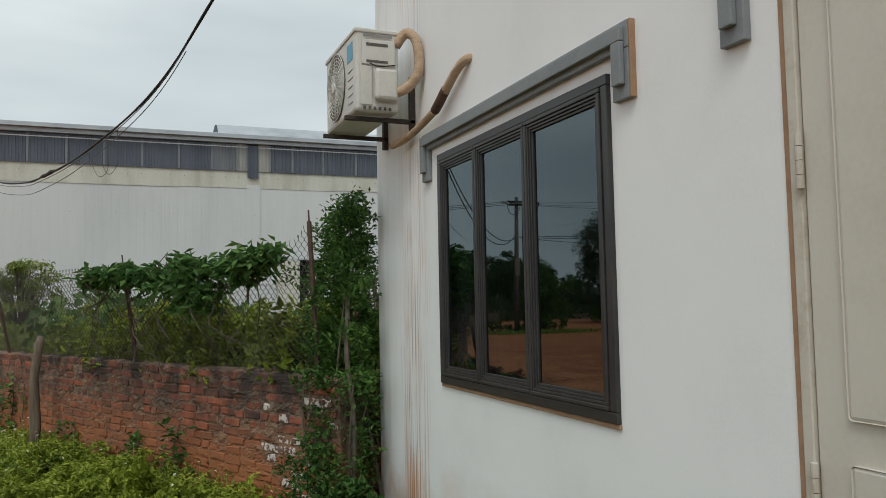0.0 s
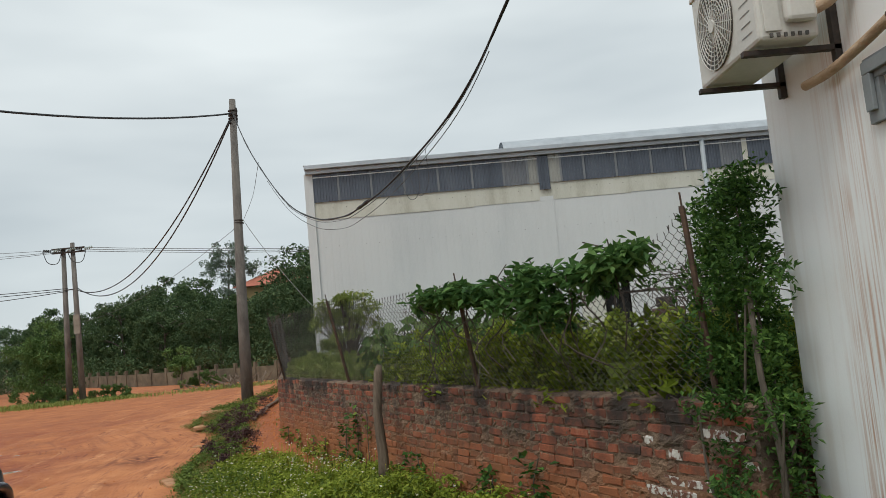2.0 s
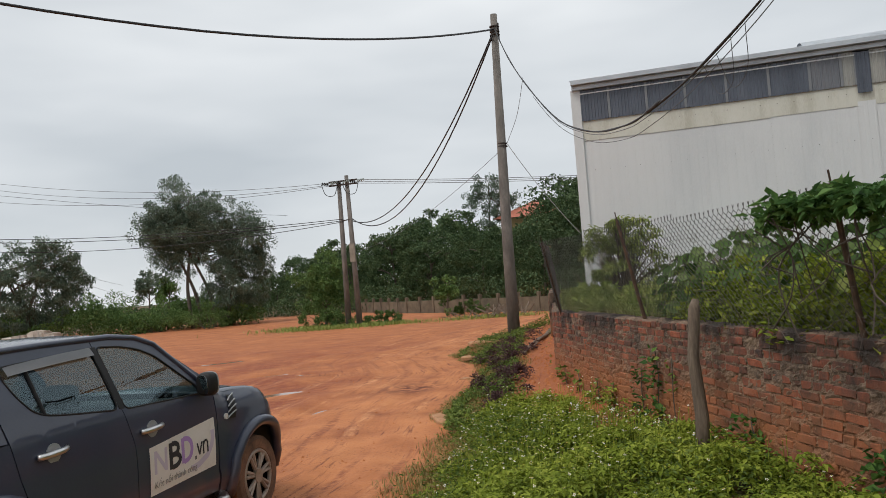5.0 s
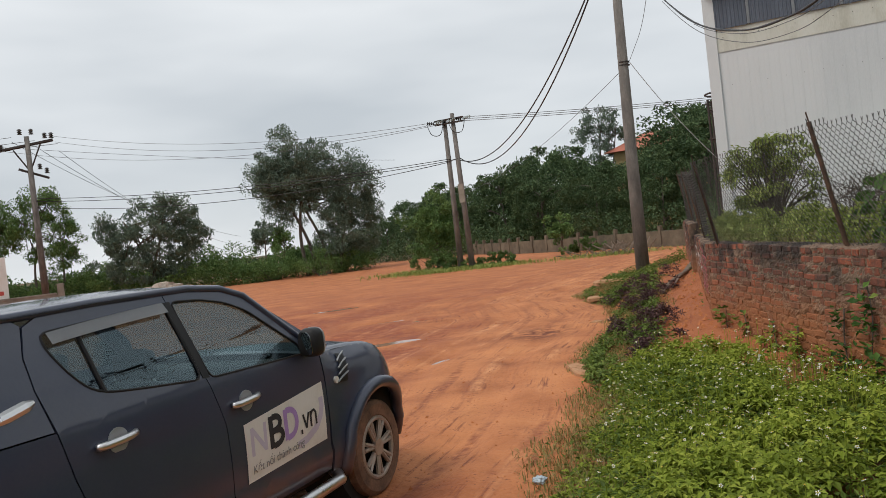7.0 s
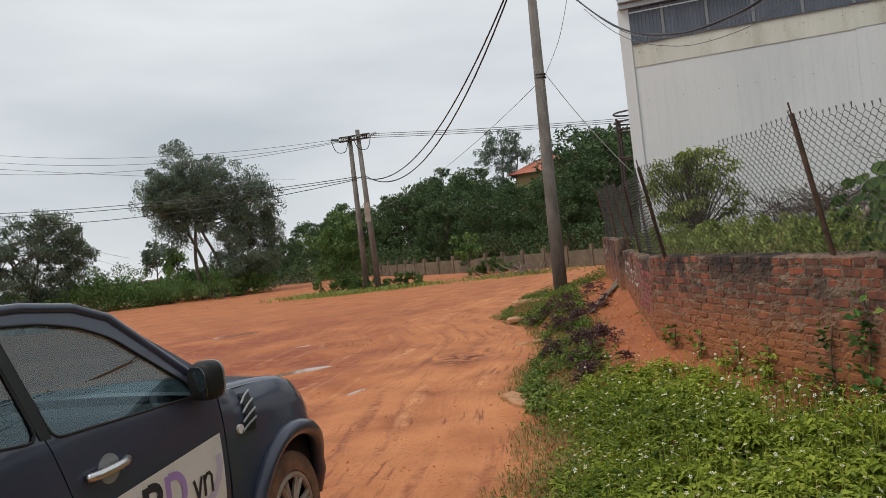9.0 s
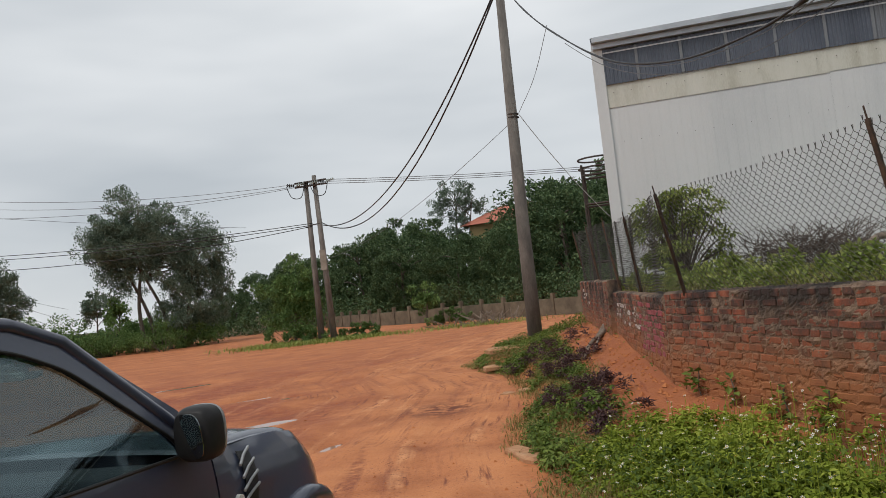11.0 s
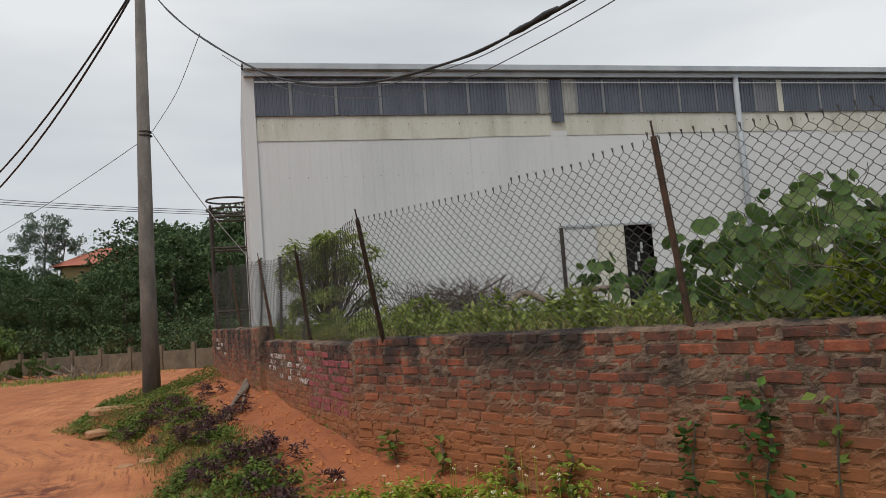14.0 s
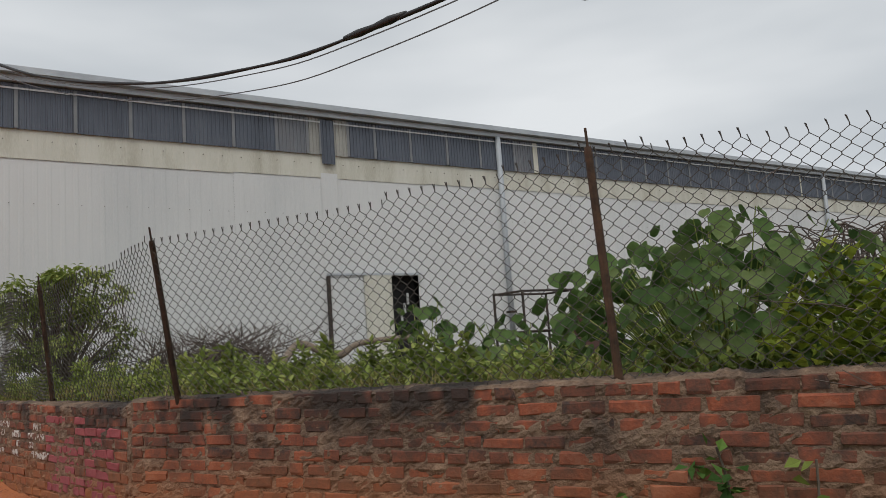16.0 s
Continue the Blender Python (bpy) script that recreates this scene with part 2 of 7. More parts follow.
soil_m = mat("red_laterite_soil", [(0.24, 0.068, 0.022), (0.36, 0.115, 0.038), (0.45, 0.16, 0.056), (0.56, 0.225, 0.085)], 0.9, 0.95, 0.9, fine=24, depth=0.05)
concrete = mat("weathered_concrete", [(0.085, 0.077, 0.07), (0.155, 0.14, 0.125), (0.25, 0.225, 0.2)], 5, 0.9, 0.4, stretch=(1, 1, 0.3), depth=0.006)
concrete_l = mat("pale_concrete", [(0.15, 0.125, 0.1), (0.24, 0.21, 0.17), (0.33, 0.3, 0.25)], 2, 0.9, 0.4)
fence_conc = mat("stained_fence_concrete", [(0.07, 0.055, 0.038), (0.14, 0.11, 0.075), (0.22, 0.18, 0.125)], 1.5, 0.9, 0.4)
cable_m = mat("black_cable", [(0.012, 0.012, 0.013), (0.025, 0.025, 0.026)], 20, 0.5, 0.2)
thin_m = mat("grey_wire", [(0.07, 0.07, 0.075), (0.12, 0.12, 0.12)], 20, 0.5, 0)
pale_wire = mat("pale_wire", [(0.24, 0.24, 0.23), (0.36, 0.36, 0.35)], 20, 0.6, 0)
porcelain = mat("grey_insulator", [(0.25, 0.3, 0.27), (0.42, 0.46, 0.42)], 20, 0.3, 0)
dark_insul = mat("brown_insulator", [(0.03, 0.025, 0.025), (0.05, 0.04, 0.04)], 20, 0.3, 0)
bark = mat("bark", [(0.05, 0.04, 0.03), (0.11, 0.09, 0.07), (0.18, 0.15, 0.12)], 10, 0.95, 0.7, stretch=(1, 1, 0.3))
dry_wood = mat("grey_dead_wood", [(0.1, 0.075, 0.055), (0.2, 0.155, 0.12), (0.3, 0.25, 0.2)], 9, 0.95, 0.6, stretch=(1, 1, 0.25))
stake_m = mat("split_stake_wood", [(0.05, 0.036, 0.026), (0.13, 0.095, 0.068), (0.24, 0.185, 0.14)], 14, 0.95, 0.9, stretch=(1, 1, 0.12), depth=0.02)
twig_m = mat("dry_twigs", [(0.06, 0.045, 0.04), (0.13, 0.1, 0.08)], 9, 0.9, 0)


def leaf(name, a, b, c, tr=0.25, rough=0.6):
    return mat(name, [a, b, c], 0.9, rough, 0, fine=30, island=0.5, spec=0.14, translucent=tr)


leaf_weed = leaf("weed_leaf", (0.115, 0.155, 0.016), (0.215, 0.275, 0.032), (0.36, 0.4, 0.065), 0.3)
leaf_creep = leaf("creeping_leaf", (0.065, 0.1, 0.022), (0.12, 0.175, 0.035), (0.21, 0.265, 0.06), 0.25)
leaf_yard = leaf("yard_weed_leaf", (0.13, 0.175, 0.04), (0.245, 0.31, 0.075), (0.4, 0.42, 0.14))
leaf_vine = leaf("vine_leaf", (0.045, 0.1, 0.03), (0.085, 0.175, 0.05), (0.15, 0.25, 0.075))
leaf_hedge = leaf("hedge_leaf", (0.032, 0.072, 0.0192), (0.064, 0.136, 0.032), (0.128, 0.224, 0.048))
leaf_big = leaf("broad_leaf", (0.05, 0.095, 0.028), (0.095, 0.16, 0.046), (0.17, 0.225, 0.085), 0.3)
# forest and gum leaf colours are raised paler to carry the distance haze
leaf_tree = leaf("hazed_forest_leaf", (0.045, 0.08, 0.038), (0.08, 0.128, 0.055), (0.135, 0.18, 0.08), 0.15)
leaf_gum = leaf("hazed_gum_leaf", (0.095, 0.135, 0.1), (0.145, 0.195, 0.14), (0.2, 0.25, 0.175), 0.2)
leaf_bush = leaf("bush_leaf", (0.065, 0.12, 0.04), (0.12, 0.2, 0.06), (0.2, 0.29, 0.095), 0.2)
leaf_dark = leaf("purple_leaf", (0.05, 0.03, 0.034), (0.1, 0.055, 0.06), (0.17, 0.1, 0.085), 0.1)
leaf_dry = leaf("dry_grass", (0.15, 0.125, 0.042), (0.24, 0.205, 0.07), (0.35, 0.28, 0.115), 0.2)
petal = mat("white_petal", [(0.7, 0.7, 0.66), (0.8, 0.8, 0.76)], 20, 0.6, 0, translucent=0.2)
pollen = mat("yellow_disc", [(0.5, 0.33, 0.03), (0.6, 0.42, 0.05)], 20, 0.7, 0)
roof_tile = mat("red_roof_tile", [(0.3, 0.09, 0.06), (0.42, 0.14, 0.09), (0.5, 0.2, 0.14)], 2, 0.8, 0.4)
ochre = mat("ochre_render", [(0.35, 0.25, 0.11), (0.45, 0.33, 0.16)], 1, 0.9, 0.2)
paint = mat("dark_blue_car_paint", [(0.026, 0.034, 0.062), (0.032, 0.041, 0.072), (0.045, 0.052, 0.078)], 1.5, 0.45, 0, spec=0.35)
paint.node_tree.nodes["Principled BSDF"].inputs["Coat Weight"].default_value = 0.75
paint.node_tree.nodes["Principled BSDF"].inputs["Coat Roughness"].default_value = 0.08
tint(paint, (0.2, 0.09, 0.045), lambda n, l, p, g: times(n, l, ranged(n, l, p.outputs[2], 0.75, 0.4, 0.0, 0.7), wobble(n, l, g, 4, 0.35, 0.7)))
plastic = mat("black_plastic", [(0.012, 0.012, 0.013), (0.022, 0.022, 0.022)], 6, 0.5, 0.1, spec=0.25)
mirror_m = mat("mirror_silvering", [(0.42, 0.44, 0.45), (0.46, 0.48, 0.49)], 3, 0.14, 0, metal=1.0)
rubber = mat("muddy_tyre", [(0.06, 0.04, 0.03), (0.17, 0.095, 0.06), (0.3, 0.16, 0.095)], 6, 0.9, 0.4)
chrome = mat("chrome", [(0.6, 0.6, 0.6), (0.68, 0.68, 0.67)], 5, 0.3, 0, metal=1.0)
alloy = mat("dusty_alloy", [(0.27, 0.2, 0.15), (0.4, 0.34, 0.29), (0.46, 0.42, 0.38)], 8, 0.5, 0, metal=0.4)
silver_visor = mat("silver_visor", [(0.3, 0.31, 0.32), (0.36, 0.37, 0.38)], 4, 0.35, 0, metal=0.3)
sign_white = mat("magnet_sheet", [(0.6, 0.58, 0.52), (0.7, 0.68, 0.63), (0.74, 0.72, 0.68)], 4, 0.5, 0.03)
sign_black = mat("black_print", [(0.02, 0.022, 0.03), (0.03, 0.03, 0.035)], 8, 0.6, 0)
sign_purple = mat("purple_print", [(0.36, 0.22, 0.5), (0.42, 0.28, 0.56)], 8, 0.6, 0)
sign_pale = mat("faded_lilac_print", [(0.5, 0.45, 0.55), (0.56, 0.51, 0.6)], 8, 0.6, 0)
fabric = mat("dark_seat_fabric", [(0.05, 0.055, 0.06), (0.09, 0.095, 0.1)], 12, 0.9, 0.2)
sign_blue = mat("blue_print", [(0.02, 0.04, 0.2), (0.03, 0.06, 0.26)], 8, 0.6, 0)
sign_red = mat("red_print", [(0.4, 0.05, 0.04), (0.5, 0.08, 0.06)], 8, 0.6, 0)
curtain_m = mat("pale_curtain", [(0.4, 0.42, 0.42), (0.5, 0.52, 0.52)], 5, 0.9, 0.2, stretch=(1, 1, 0.1))
litter_m = mat("pale_blue_plastic", [(0.2, 0.27, 0.32), (0.38, 0.45, 0.5), (0.5, 0.56, 0.6)], 20, 0.35, 0.3)
red_paint = mat("red_machine_paint", [(0.06, 0.03, 0.022), (0.11, 0.045, 0.035)], 8, 0.6, 0.2)
rubble_m = mat("pale_rubble", [(0.25, 0.17, 0.12), (0.42, 0.35, 0.29), (0.55, 0.5, 0.44)], 3, 0.9, 0.5, island=0.3)
card_m = mat("dusty_board", [(0.3, 0.13, 0.06), (0.42, 0.22, 0.11), (0.48, 0.29, 0.16)], 9, 0.9, 0.3)


def glass(name, see, gloss, fac, most=0.75):
    m = bpy.data.materials.new(name)
    m.use_nodes = True
    n, l = m.node_tree.nodes, m.node_tree.links
    n.remove(n["Principled BSDF"])
    t, g, mx, lw = n.new("ShaderNodeBsdfTransparent"), n.new("ShaderNodeBsdfGlossy"), n.new("ShaderNodeMixShader"), n.new("ShaderNodeLayerWeight")
    t.inputs[0].default_value = (*see, 1)
    g.inputs[0].default_value = (*gloss, 1)
    g.inputs["Roughness"].default_value = 0.01
    lw.inputs[0].default_value = fac
    r = n.new("ShaderNodeMapRange")
    r.inputs[3].default_value, r.inputs[4].default_value = fac, most
    l.new(lw.outputs["Facing"], r.inputs[0])
    p = n.new("ShaderNodeMath")
    p.operation = "POWER"
    p.inputs[1].default_value = 1.0
    l.new(r.outputs[0], p.inputs[0])
    l.new(p.outputs[0], mx.inputs[0])
    l.new(t.outputs[0], mx.inputs[1])
    l.new(g.outputs[0], mx.inputs[2])
    l.new(mx.outputs[0], n["Material Output"].inputs[0])
    return m


window_glass = glass("reflecting_window_glass", (0.2, 0.23, 0.23), (0.48, 0.56, 0.59), 0.18, 0.66)
car_glass = glass("tinted_car_glass", (0.52, 0.6, 0.6), (0.62, 0.76, 0.84), 0.08, 0.34)
water_m = bpy.data.materials.new("muddy_water")
water_m.use_nodes = True
wb = water_m.node_tree.nodes["Principled BSDF"]
wb.inputs["Base Color"].default_value = (0.36, 0.2, 0.13, 1)
wb.inputs["Roughness"].default_value = 0.04


# ---- the ground ----
def lerps(v, xs, ys):
    return np.interp(v, xs, ys)


def wall_x(y):
    return lerps(y, [6.0, 6.75, 16.24, 20.6, 25.6, 27, 40], [2.6, 2.25, -2.27, -3.0, -3.9, -3.6, -3.0])


def edge_x(y):
    return lerps(y, [-20, 0, 6, 10.4, 12, 13.2, 15.3, 16.2, 18.6, 21.4, 23.1, 24.3, 26.5, 29, 35, 60], [-2.6, -2.6, -2.75, -2.95, -3.1, -3.3, -3.85, -4.07, -4.3, -4.75, -5.65, -6.4, -6.75, -6.3, -6.3, -4.0])


def smooth01(t):
    t = np.clip(t, 0, 1)
    return t * t * (3 - 2 * t)


POOLS = ((-8.6, 18.68, 0.5, 0.22, 0.9), (-6.65, 16.8, 0.32, 0.14, 1.25), (-10.8, 22.1, 0.65, 0.17, 0.75), (-9.56, 21.84, 0.24, 0.1, 0.7), (-14.9, 25.9, 0.8, 0.24, 0.9))


def dips(x, y):
    out = np.zeros(np.broadcast(x, y).shape)
    for px, py, a, b, t in POOLS:
        u, v = (x - px) * math.cos(t) + (y - py) * math.sin(t), (y - py) * math.cos(t) - (x - px) * math.sin(t)
        q = (u / a) ** 2 + (v / b) ** 2
        out = out + np.exp(-q * (1 + 0.25 * np.sin(u * 7) * np.sin(v * 9 + 1)))
    return out


def ground_z(x, y, pools=True):
    x, y = np.asarray(x, float), np.asarray(y, float)
    z = 0.1 - 0.06 * smooth01((y - 11) / 5)
    e, w = edge_x(y), wall_x(y)
    t = (x - e) / np.maximum(w - e, 0.2)
    bank = lerps(y, [-20, 4, 8, 13, 16, 20, 25, 28, 32, 36], [0.35, 0.35, 0.3, 0.29, 0.46, 0.76, 0.8, 0.6, 0.2, 0.0])
    z = z + bank * np.where(t > 0, 0.3 * smooth01(t * 4) + 0.7 * np.clip(t, 0, 1) ** 1.6, 0)
    off = x - e + 0.06 * np.sin(y * 0.45)
    rut = sum(d * np.exp(-(((off - c) / w_) ** 2)) for c, w_, d in ((-1.05, 0.2, -0.035), (-0.68, 0.16, 0.025), (-1.4, 0.16, 0.02), (-2.5, 0.22, -0.035), (-2.15, 0.16, 0.02), (-2.95, 0.2, 0.025), (-3.6, 0.2, -0.02), (-4.6, 0.3, 0.025), (-5.2, 0.22, -0.025)))
    rut = rut * (0.7 + 0.5 * np.sin(y * 0.9) * np.sin(y * 0.37 + 1)) - 0.05 * np.exp(-(((x + 5.65) / 0.42) ** 2) - ((y - 18.9) / 0.5) ** 2)
    rough = 0.02 * np.sin(x * 3.7 + y * 1.9) * np.sin(y * 2.7 - x * 1.3) + 0.03 * np.sin(x * 0.9 + 1.7 * np.sin(y * 0.5)) * np.sin(y * 0.7)
    z = z + rut + rough * np.exp(-np.hypot(x + 4, y - 14) / 40)
    return z - 0.06 * dips(x, y) if pools else z


def graded(lo, a, b, hi, step):
    out, d = list(np.arange(a, b, step)), step
    v = b
    while v < hi:
        out.append(v)
        d *= 1.16
        v += d
    out.append(hi)
    v, d = a, step
    while v > lo:
        d *= 1.16
        v -= d
        out.insert(0, max(v, lo))
    return np.unique(np.round(np.array(out), 4))


gx, gy = graded(-900, -16, 3.4, 900, 0.12), graded(-300, 4, 29, 1500, 0.12)
X, Y = np.meshgrid(gx, gy)
Z = ground_z(X, Y)
nx, ny = len(gx), len(gy)
gv = np.stack([X, Y, Z], -1).reshape(-1, 3)
ii = (np.arange(ny - 1)[:, None] * nx + np.arange(nx - 1)[None]).ravel()
ground = raw("ground", gv, np.stack([ii, ii + 1, ii + nx + 1, ii + nx], 1), soil_m, label="bare red laterite soil with ruts and damp patches", category="ground", kind="structure", smooth=True)
E_, W_ = edge_x(Y), wall_x(Y)
cover = smooth01((X - E_ - 0.3) / 0.6) * np.where(Y > 14, 0.3, 1.0) * (Y < 33) * smooth01((40 - Y) / 10)
bare = np.exp(-(((X - W_ + 0.55) / 0.7) ** 2)) * smooth01((Y - 12.0) / 2.5) * (Y < 25)
cover = np.clip(cover - bare, 0, 1)
far_green = smooth01((np.hypot(X, Y) - 72) / 10)
cover = np.maximum(cover, far_green)
lane = np.stack([X - E_ + 0.06 * np.sin(Y * 0.45), Y, np.zeros_like(X)], -1).reshape(-1, 3)
ground.data.attributes.new("lane", "FLOAT_VECTOR", "POINT").data.foreach_set("vector", lane.ravel().astype(np.float32))
att = ground.data.attributes.new("cover", "FLOAT", "POINT")
att.data.foreach_set("value", cover.ravel().astype(np.float32))


def ground_cover(n, l, p, g):
    a = n.new("ShaderNodeAttribute")
    a.attribute_name = "cover"
    return times(n, l, a.outputs["Fac"], wobble(n, l, g, 2.5, 0.3, 0.5))


def along(n, l, scale, a, b, stretch):
    """Noise drawn out along the driven lane."""
    at = n.new("ShaderNodeAttribute")
    at.attribute_name = "lane"
    mp = n.new("ShaderNodeMapping")
    mp.inputs["Scale"].default_value = stretch
    l.new(at.outputs["Vector"], mp.inputs[0])
    t = n.new("ShaderNodeTexNoise")
    t.inputs["Scale"].default_value, t.inputs["Detail"].default_value, t.inputs["Roughness"].default_value = scale, 6, 0.6
    l.new(mp.outputs[0], t.inputs["Vector"])
    return ranged(n, l, t.outputs[0], a, b)


def lane_band(n, l, a, b, lo, hi):
    at = n.new("ShaderNodeAttribute")
    at.attribute_name = "lane"
    sp = n.new("ShaderNodeSeparateXYZ")
    l.new(at.outputs["Vector"], sp.inputs[0])
    return ranged(n, l, sp.outputs[0], a, b, lo, hi)


# damp red soil away from the lane, dust on the lane, wheel marks drawn along it
tint(soil_m, (0.25, 0.06, 0.024), lambda n, l, p, g: times(n, l, lane_band(n, l, -1.9, -3.6, 0.0, 0.95), ranged(n, l, p.outputs[1], 36, 23), wobble(n, l, g, 0.42, 0.4, 0.56), wobble(n, l, g, 4.0, 0.25, 0.55)))
tint(soil_m, (0.56, 0.225, 0.088), lambda n, l, p, g: times(n, l, lane_band(n, l, -3.4, -2.0, 0.0, 0.6), lane_band(n, l, 0.2, -0.5, 0.0, 1.0), wobble(n, l, g, 0.9, 0.3, 0.6)))
tint(soil_m, (0.27, 0.08, 0.032), lambda n, l, p, g: times(n, l, lane_band(n, l, -7.0, -4.0, 0.2, 1.0), along(n, l, 1.0, 0.52, 0.63, (4.5, 0.3, 1)), wobble(n, l, g, 9.0, 0.35, 0.62)))
tint(soil_m, (0.66, 0.31, 0.14), lambda n, l, p, g: times(n, l, lane_band(n, l, -7.0, -4.0, 0.2, 1.0), along(n, l, 1.0, 0.55, 0.72, (3.2, 0.22, 1)), wobble(n, l, g, 3.0, 0.35, 0.65)))
tint(soil_m, (0.2, 0.055, 0.025), lambda n, l, p, g: times(n, l, lane_band(n, l, -7.0, -4.0, 0.2, 1.0), along(n, l, 1.0, 0.56, 0.66, (14, 1.0, 1)), wobble(n, l, g, 0.6, 0.44, 0.58)))
tint(soil_m, (0.16, 0.045, 0.02), lambda n, l, p, g: times(n, l, wobble(n, l, g, 26.0, 0.6, 0.68), wobble(n, l, g, 1.6, 0.4, 0.6)))
tint(soil_m, (0.27, 0.078, 0.028), lambda n, l, p, g: times(n, l, lane_band(n, l, 0.5, 1.0, 0.0, 0.85), wobble(n, l, g, 1.8, 0.3, 0.6)))
# a damp churned hole in the middle of the track
tint(soil_m, (0.14, 0.035, 0.016), lambda n, l, p, g: times(n, l, ranged(n, l, p.outputs[0], -6.5, -5.8), ranged(n, l, p.outputs[0], -4.9, -5.5), ranged(n, l, p.outputs[1], 17.9, 18.6), ranged(n, l, p.outputs[1], 19.9, 19.1), wobble(n, l, g, 5, 0.42, 0.55)))
tint(soil_m, (0.045, 0.05, 0.018), ground_cover)

rng = np.random.default_rng(7)


def puddle(x, y, rx, ry, turn):
    k = 26
    a = np.linspace(0, 2 * np.pi, k, endpoint=False)
    r = 1.15 + 0.1 * np.sin(2 * a + x)
    px, py = rx * r * np.cos(a), ry * r * np.sin(a)
    c, s = math.cos(turn), math.sin(turn)
    gx_, gy_ = x + px * c - py * s, y + px * s + py * c
    z = float(ground_z(x, y, False)) - 0.026
    verts = [(x, y, z)] + [(a_, b_, z) for a_, b_ in zip(gx_, gy_)]
    raw("puddle", verts, [(0, i + 1, (i + 1) % k + 1) for i in range(k)], water_m, label="shallow muddy rain puddle on the red soil", category="puddle", group="puddles on the dirt yard", kind="structure")


for px_, py_, a_, b_, t_ in POOLS:
    puddle(px_, py_, a_, b_, t_)

# raised yard behind the brick wall
yv, yf = [], []
ys_ = np.arange(7.0, 60, 0.4)
for j, y in enumerate(ys_):
    x0 = float(wall_x(min(y, 25.6))) + 0.1
    for i in range(40):
        x = x0 + (60 - x0) * (i / 39) ** 2.2
        yv.append((x, y, 1.4 + 0.05 * math.sin(x * 1.3) * math.sin(y * 1.1)))
for j in range(len(ys_) - 1):
    for i in range(39):
        a = j * 40 + i
        yf.append((a, a + 1, a + 41, a + 40))
yard_soil = mat("weedy_soil", [(0.06, 0.045, 0.025), (0.11, 0.08, 0.045), (0.15, 0.11, 0.06)], 2, 0.95, 0.6)
raw("ground_yard", yv, yf, yard_soil, label="weedy soil of the raised yard", category="ground", kind="structure", smooth=True)

# ---- the white house ----
HX, HY0, HY1, HH = 2.6, -8.0, 6.88, 9.0
wy0, wy1, wz0, wz1 = 3.686, 5.56, 1.62, 3.04
dy0, dy1, dz1 = 1.0, 2.775, 3.35
bm = bmesh.new()
T = 0.2
for y0, y1, z0, z1 in ((wy1, HY1, 0.0, HH), (dy1, wy0, 0.0, HH), (HY0, dy0, 0.0, HH), (wy0, wy1, 0.0, wz0), (wy0, wy1, wz1, HH), (dy0, dy1, dz1, HH)):
    vs = [bm.verts.new((x, y, z)) for x in (HX, HX + T) for y in (y0, y1) for z in (z0, z1)]
    for f in ((0, 1, 3, 2), (4, 6, 7, 5), (0, 4, 5, 1), (2, 3, 7, 6), (1, 5, 7, 3), (0, 2, 6, 4)):
        bm.faces.new([vs[k] for k in f])
obj("wall_west", bm, plaster, "white plastered house wall with rust streaks and soil splashes", "wall", kind="structure")
obj("wall_north", boxed(HX + T, 10, HY1 - 0.2, HY1 - 0.002, 0, HH), plaster, "white plastered end wall of the house", "wall", kind="structure")
obj("wall_south", boxed(HX + T, 10, HY0, HY0 + 0.2, 0, HH), plaster, "plain white end wall", "wall", kind="structure")
obj("wall_east", boxed(10, 10.2, HY0, HY1, 0, HH), plaster, "plain white rear wall", "wall", kind="structure")
obj("ceiling", boxed(HX - 0.0, 10.2, HY0, HY1, HH + 0.002, HH + 0.2), plaster, "flat concrete house roof slab", "roof", kind="structure")
obj("floor", boxed(HX + T, 10, HY0 + 0.2, HY1 - 0.2, 0.45, 0.6), concrete_l, "plain concrete floor inside the house", "floor", kind="structure")
obj("wall_inner", boxed(5.6, 5.7, HY0 + 0.2, HY1 - 0.2, 0.6, 5), plaster, "plain inner wall of the room", "wall", kind="structure")

win = empty("window_1", pose(HX, 0, 0), "dark aluminium casement window of three panes", "window")
tagged(win, kind="structure")


def frame_rect(y0, y1, z0, z1, w, x0, x1, bev=0.004):
    b = bmesh.new()
    box(b, x0, x1, y0, y1, z0, z0 + w, bev)
    box(b, x0, x1, y0, y1, z1 - w, z1, bev)
    box(b, x0, x1, y0, y0 + w, z0 + w + 0.001, z1 - w - 0.001, bev)
    box(b, x0, x1, y1 - w, y1, z0 + w + 0.001, z1 - w - 0.001, bev)
    return b


part("window_frame", frame_rect(wy0, wy1, wz0, wz1, 0.045, -0.022, 0.07), win_frame, win)
cuts = [wy0 + 0.045, wy0 + 0.71, wy0 + 1.30, wy1 - 0.045]
for k in range(3):
    a, b = cuts[k] + 0.003, cuts[k + 1] - 0.003
    bm = frame_rect(a, b, wz0 + 0.048, wz1 - 0.048, 0.02, -0.03, 0.05)
    for s in range(3):
        w = 0.021 + s * 0.013
        for b2 in [frame_rect(a + w - 0.001, b - w + 0.001, wz0 + 0.048 + w, wz1 - 0.048 - w, 0.0125, -0.024 + s * 0.007, 0.05, 0.002)]:
            me = bpy.data.meshes.new("t")
            b2.to_mesh(me)
            b2.free()
            bm.from_mesh(me)
            bpy.data.meshes.remove(me)
    sash = part("sash", bm, win_frame, win)
    w = 0.06
    pane = part("pane", boxed(0.0, 0.006, a + w, b - w, wz0 + 0.048 + w, wz1 - 0.048 - w), window_glass, sash, "dark reflecting glass pane")
    pane.visible_shadow = False
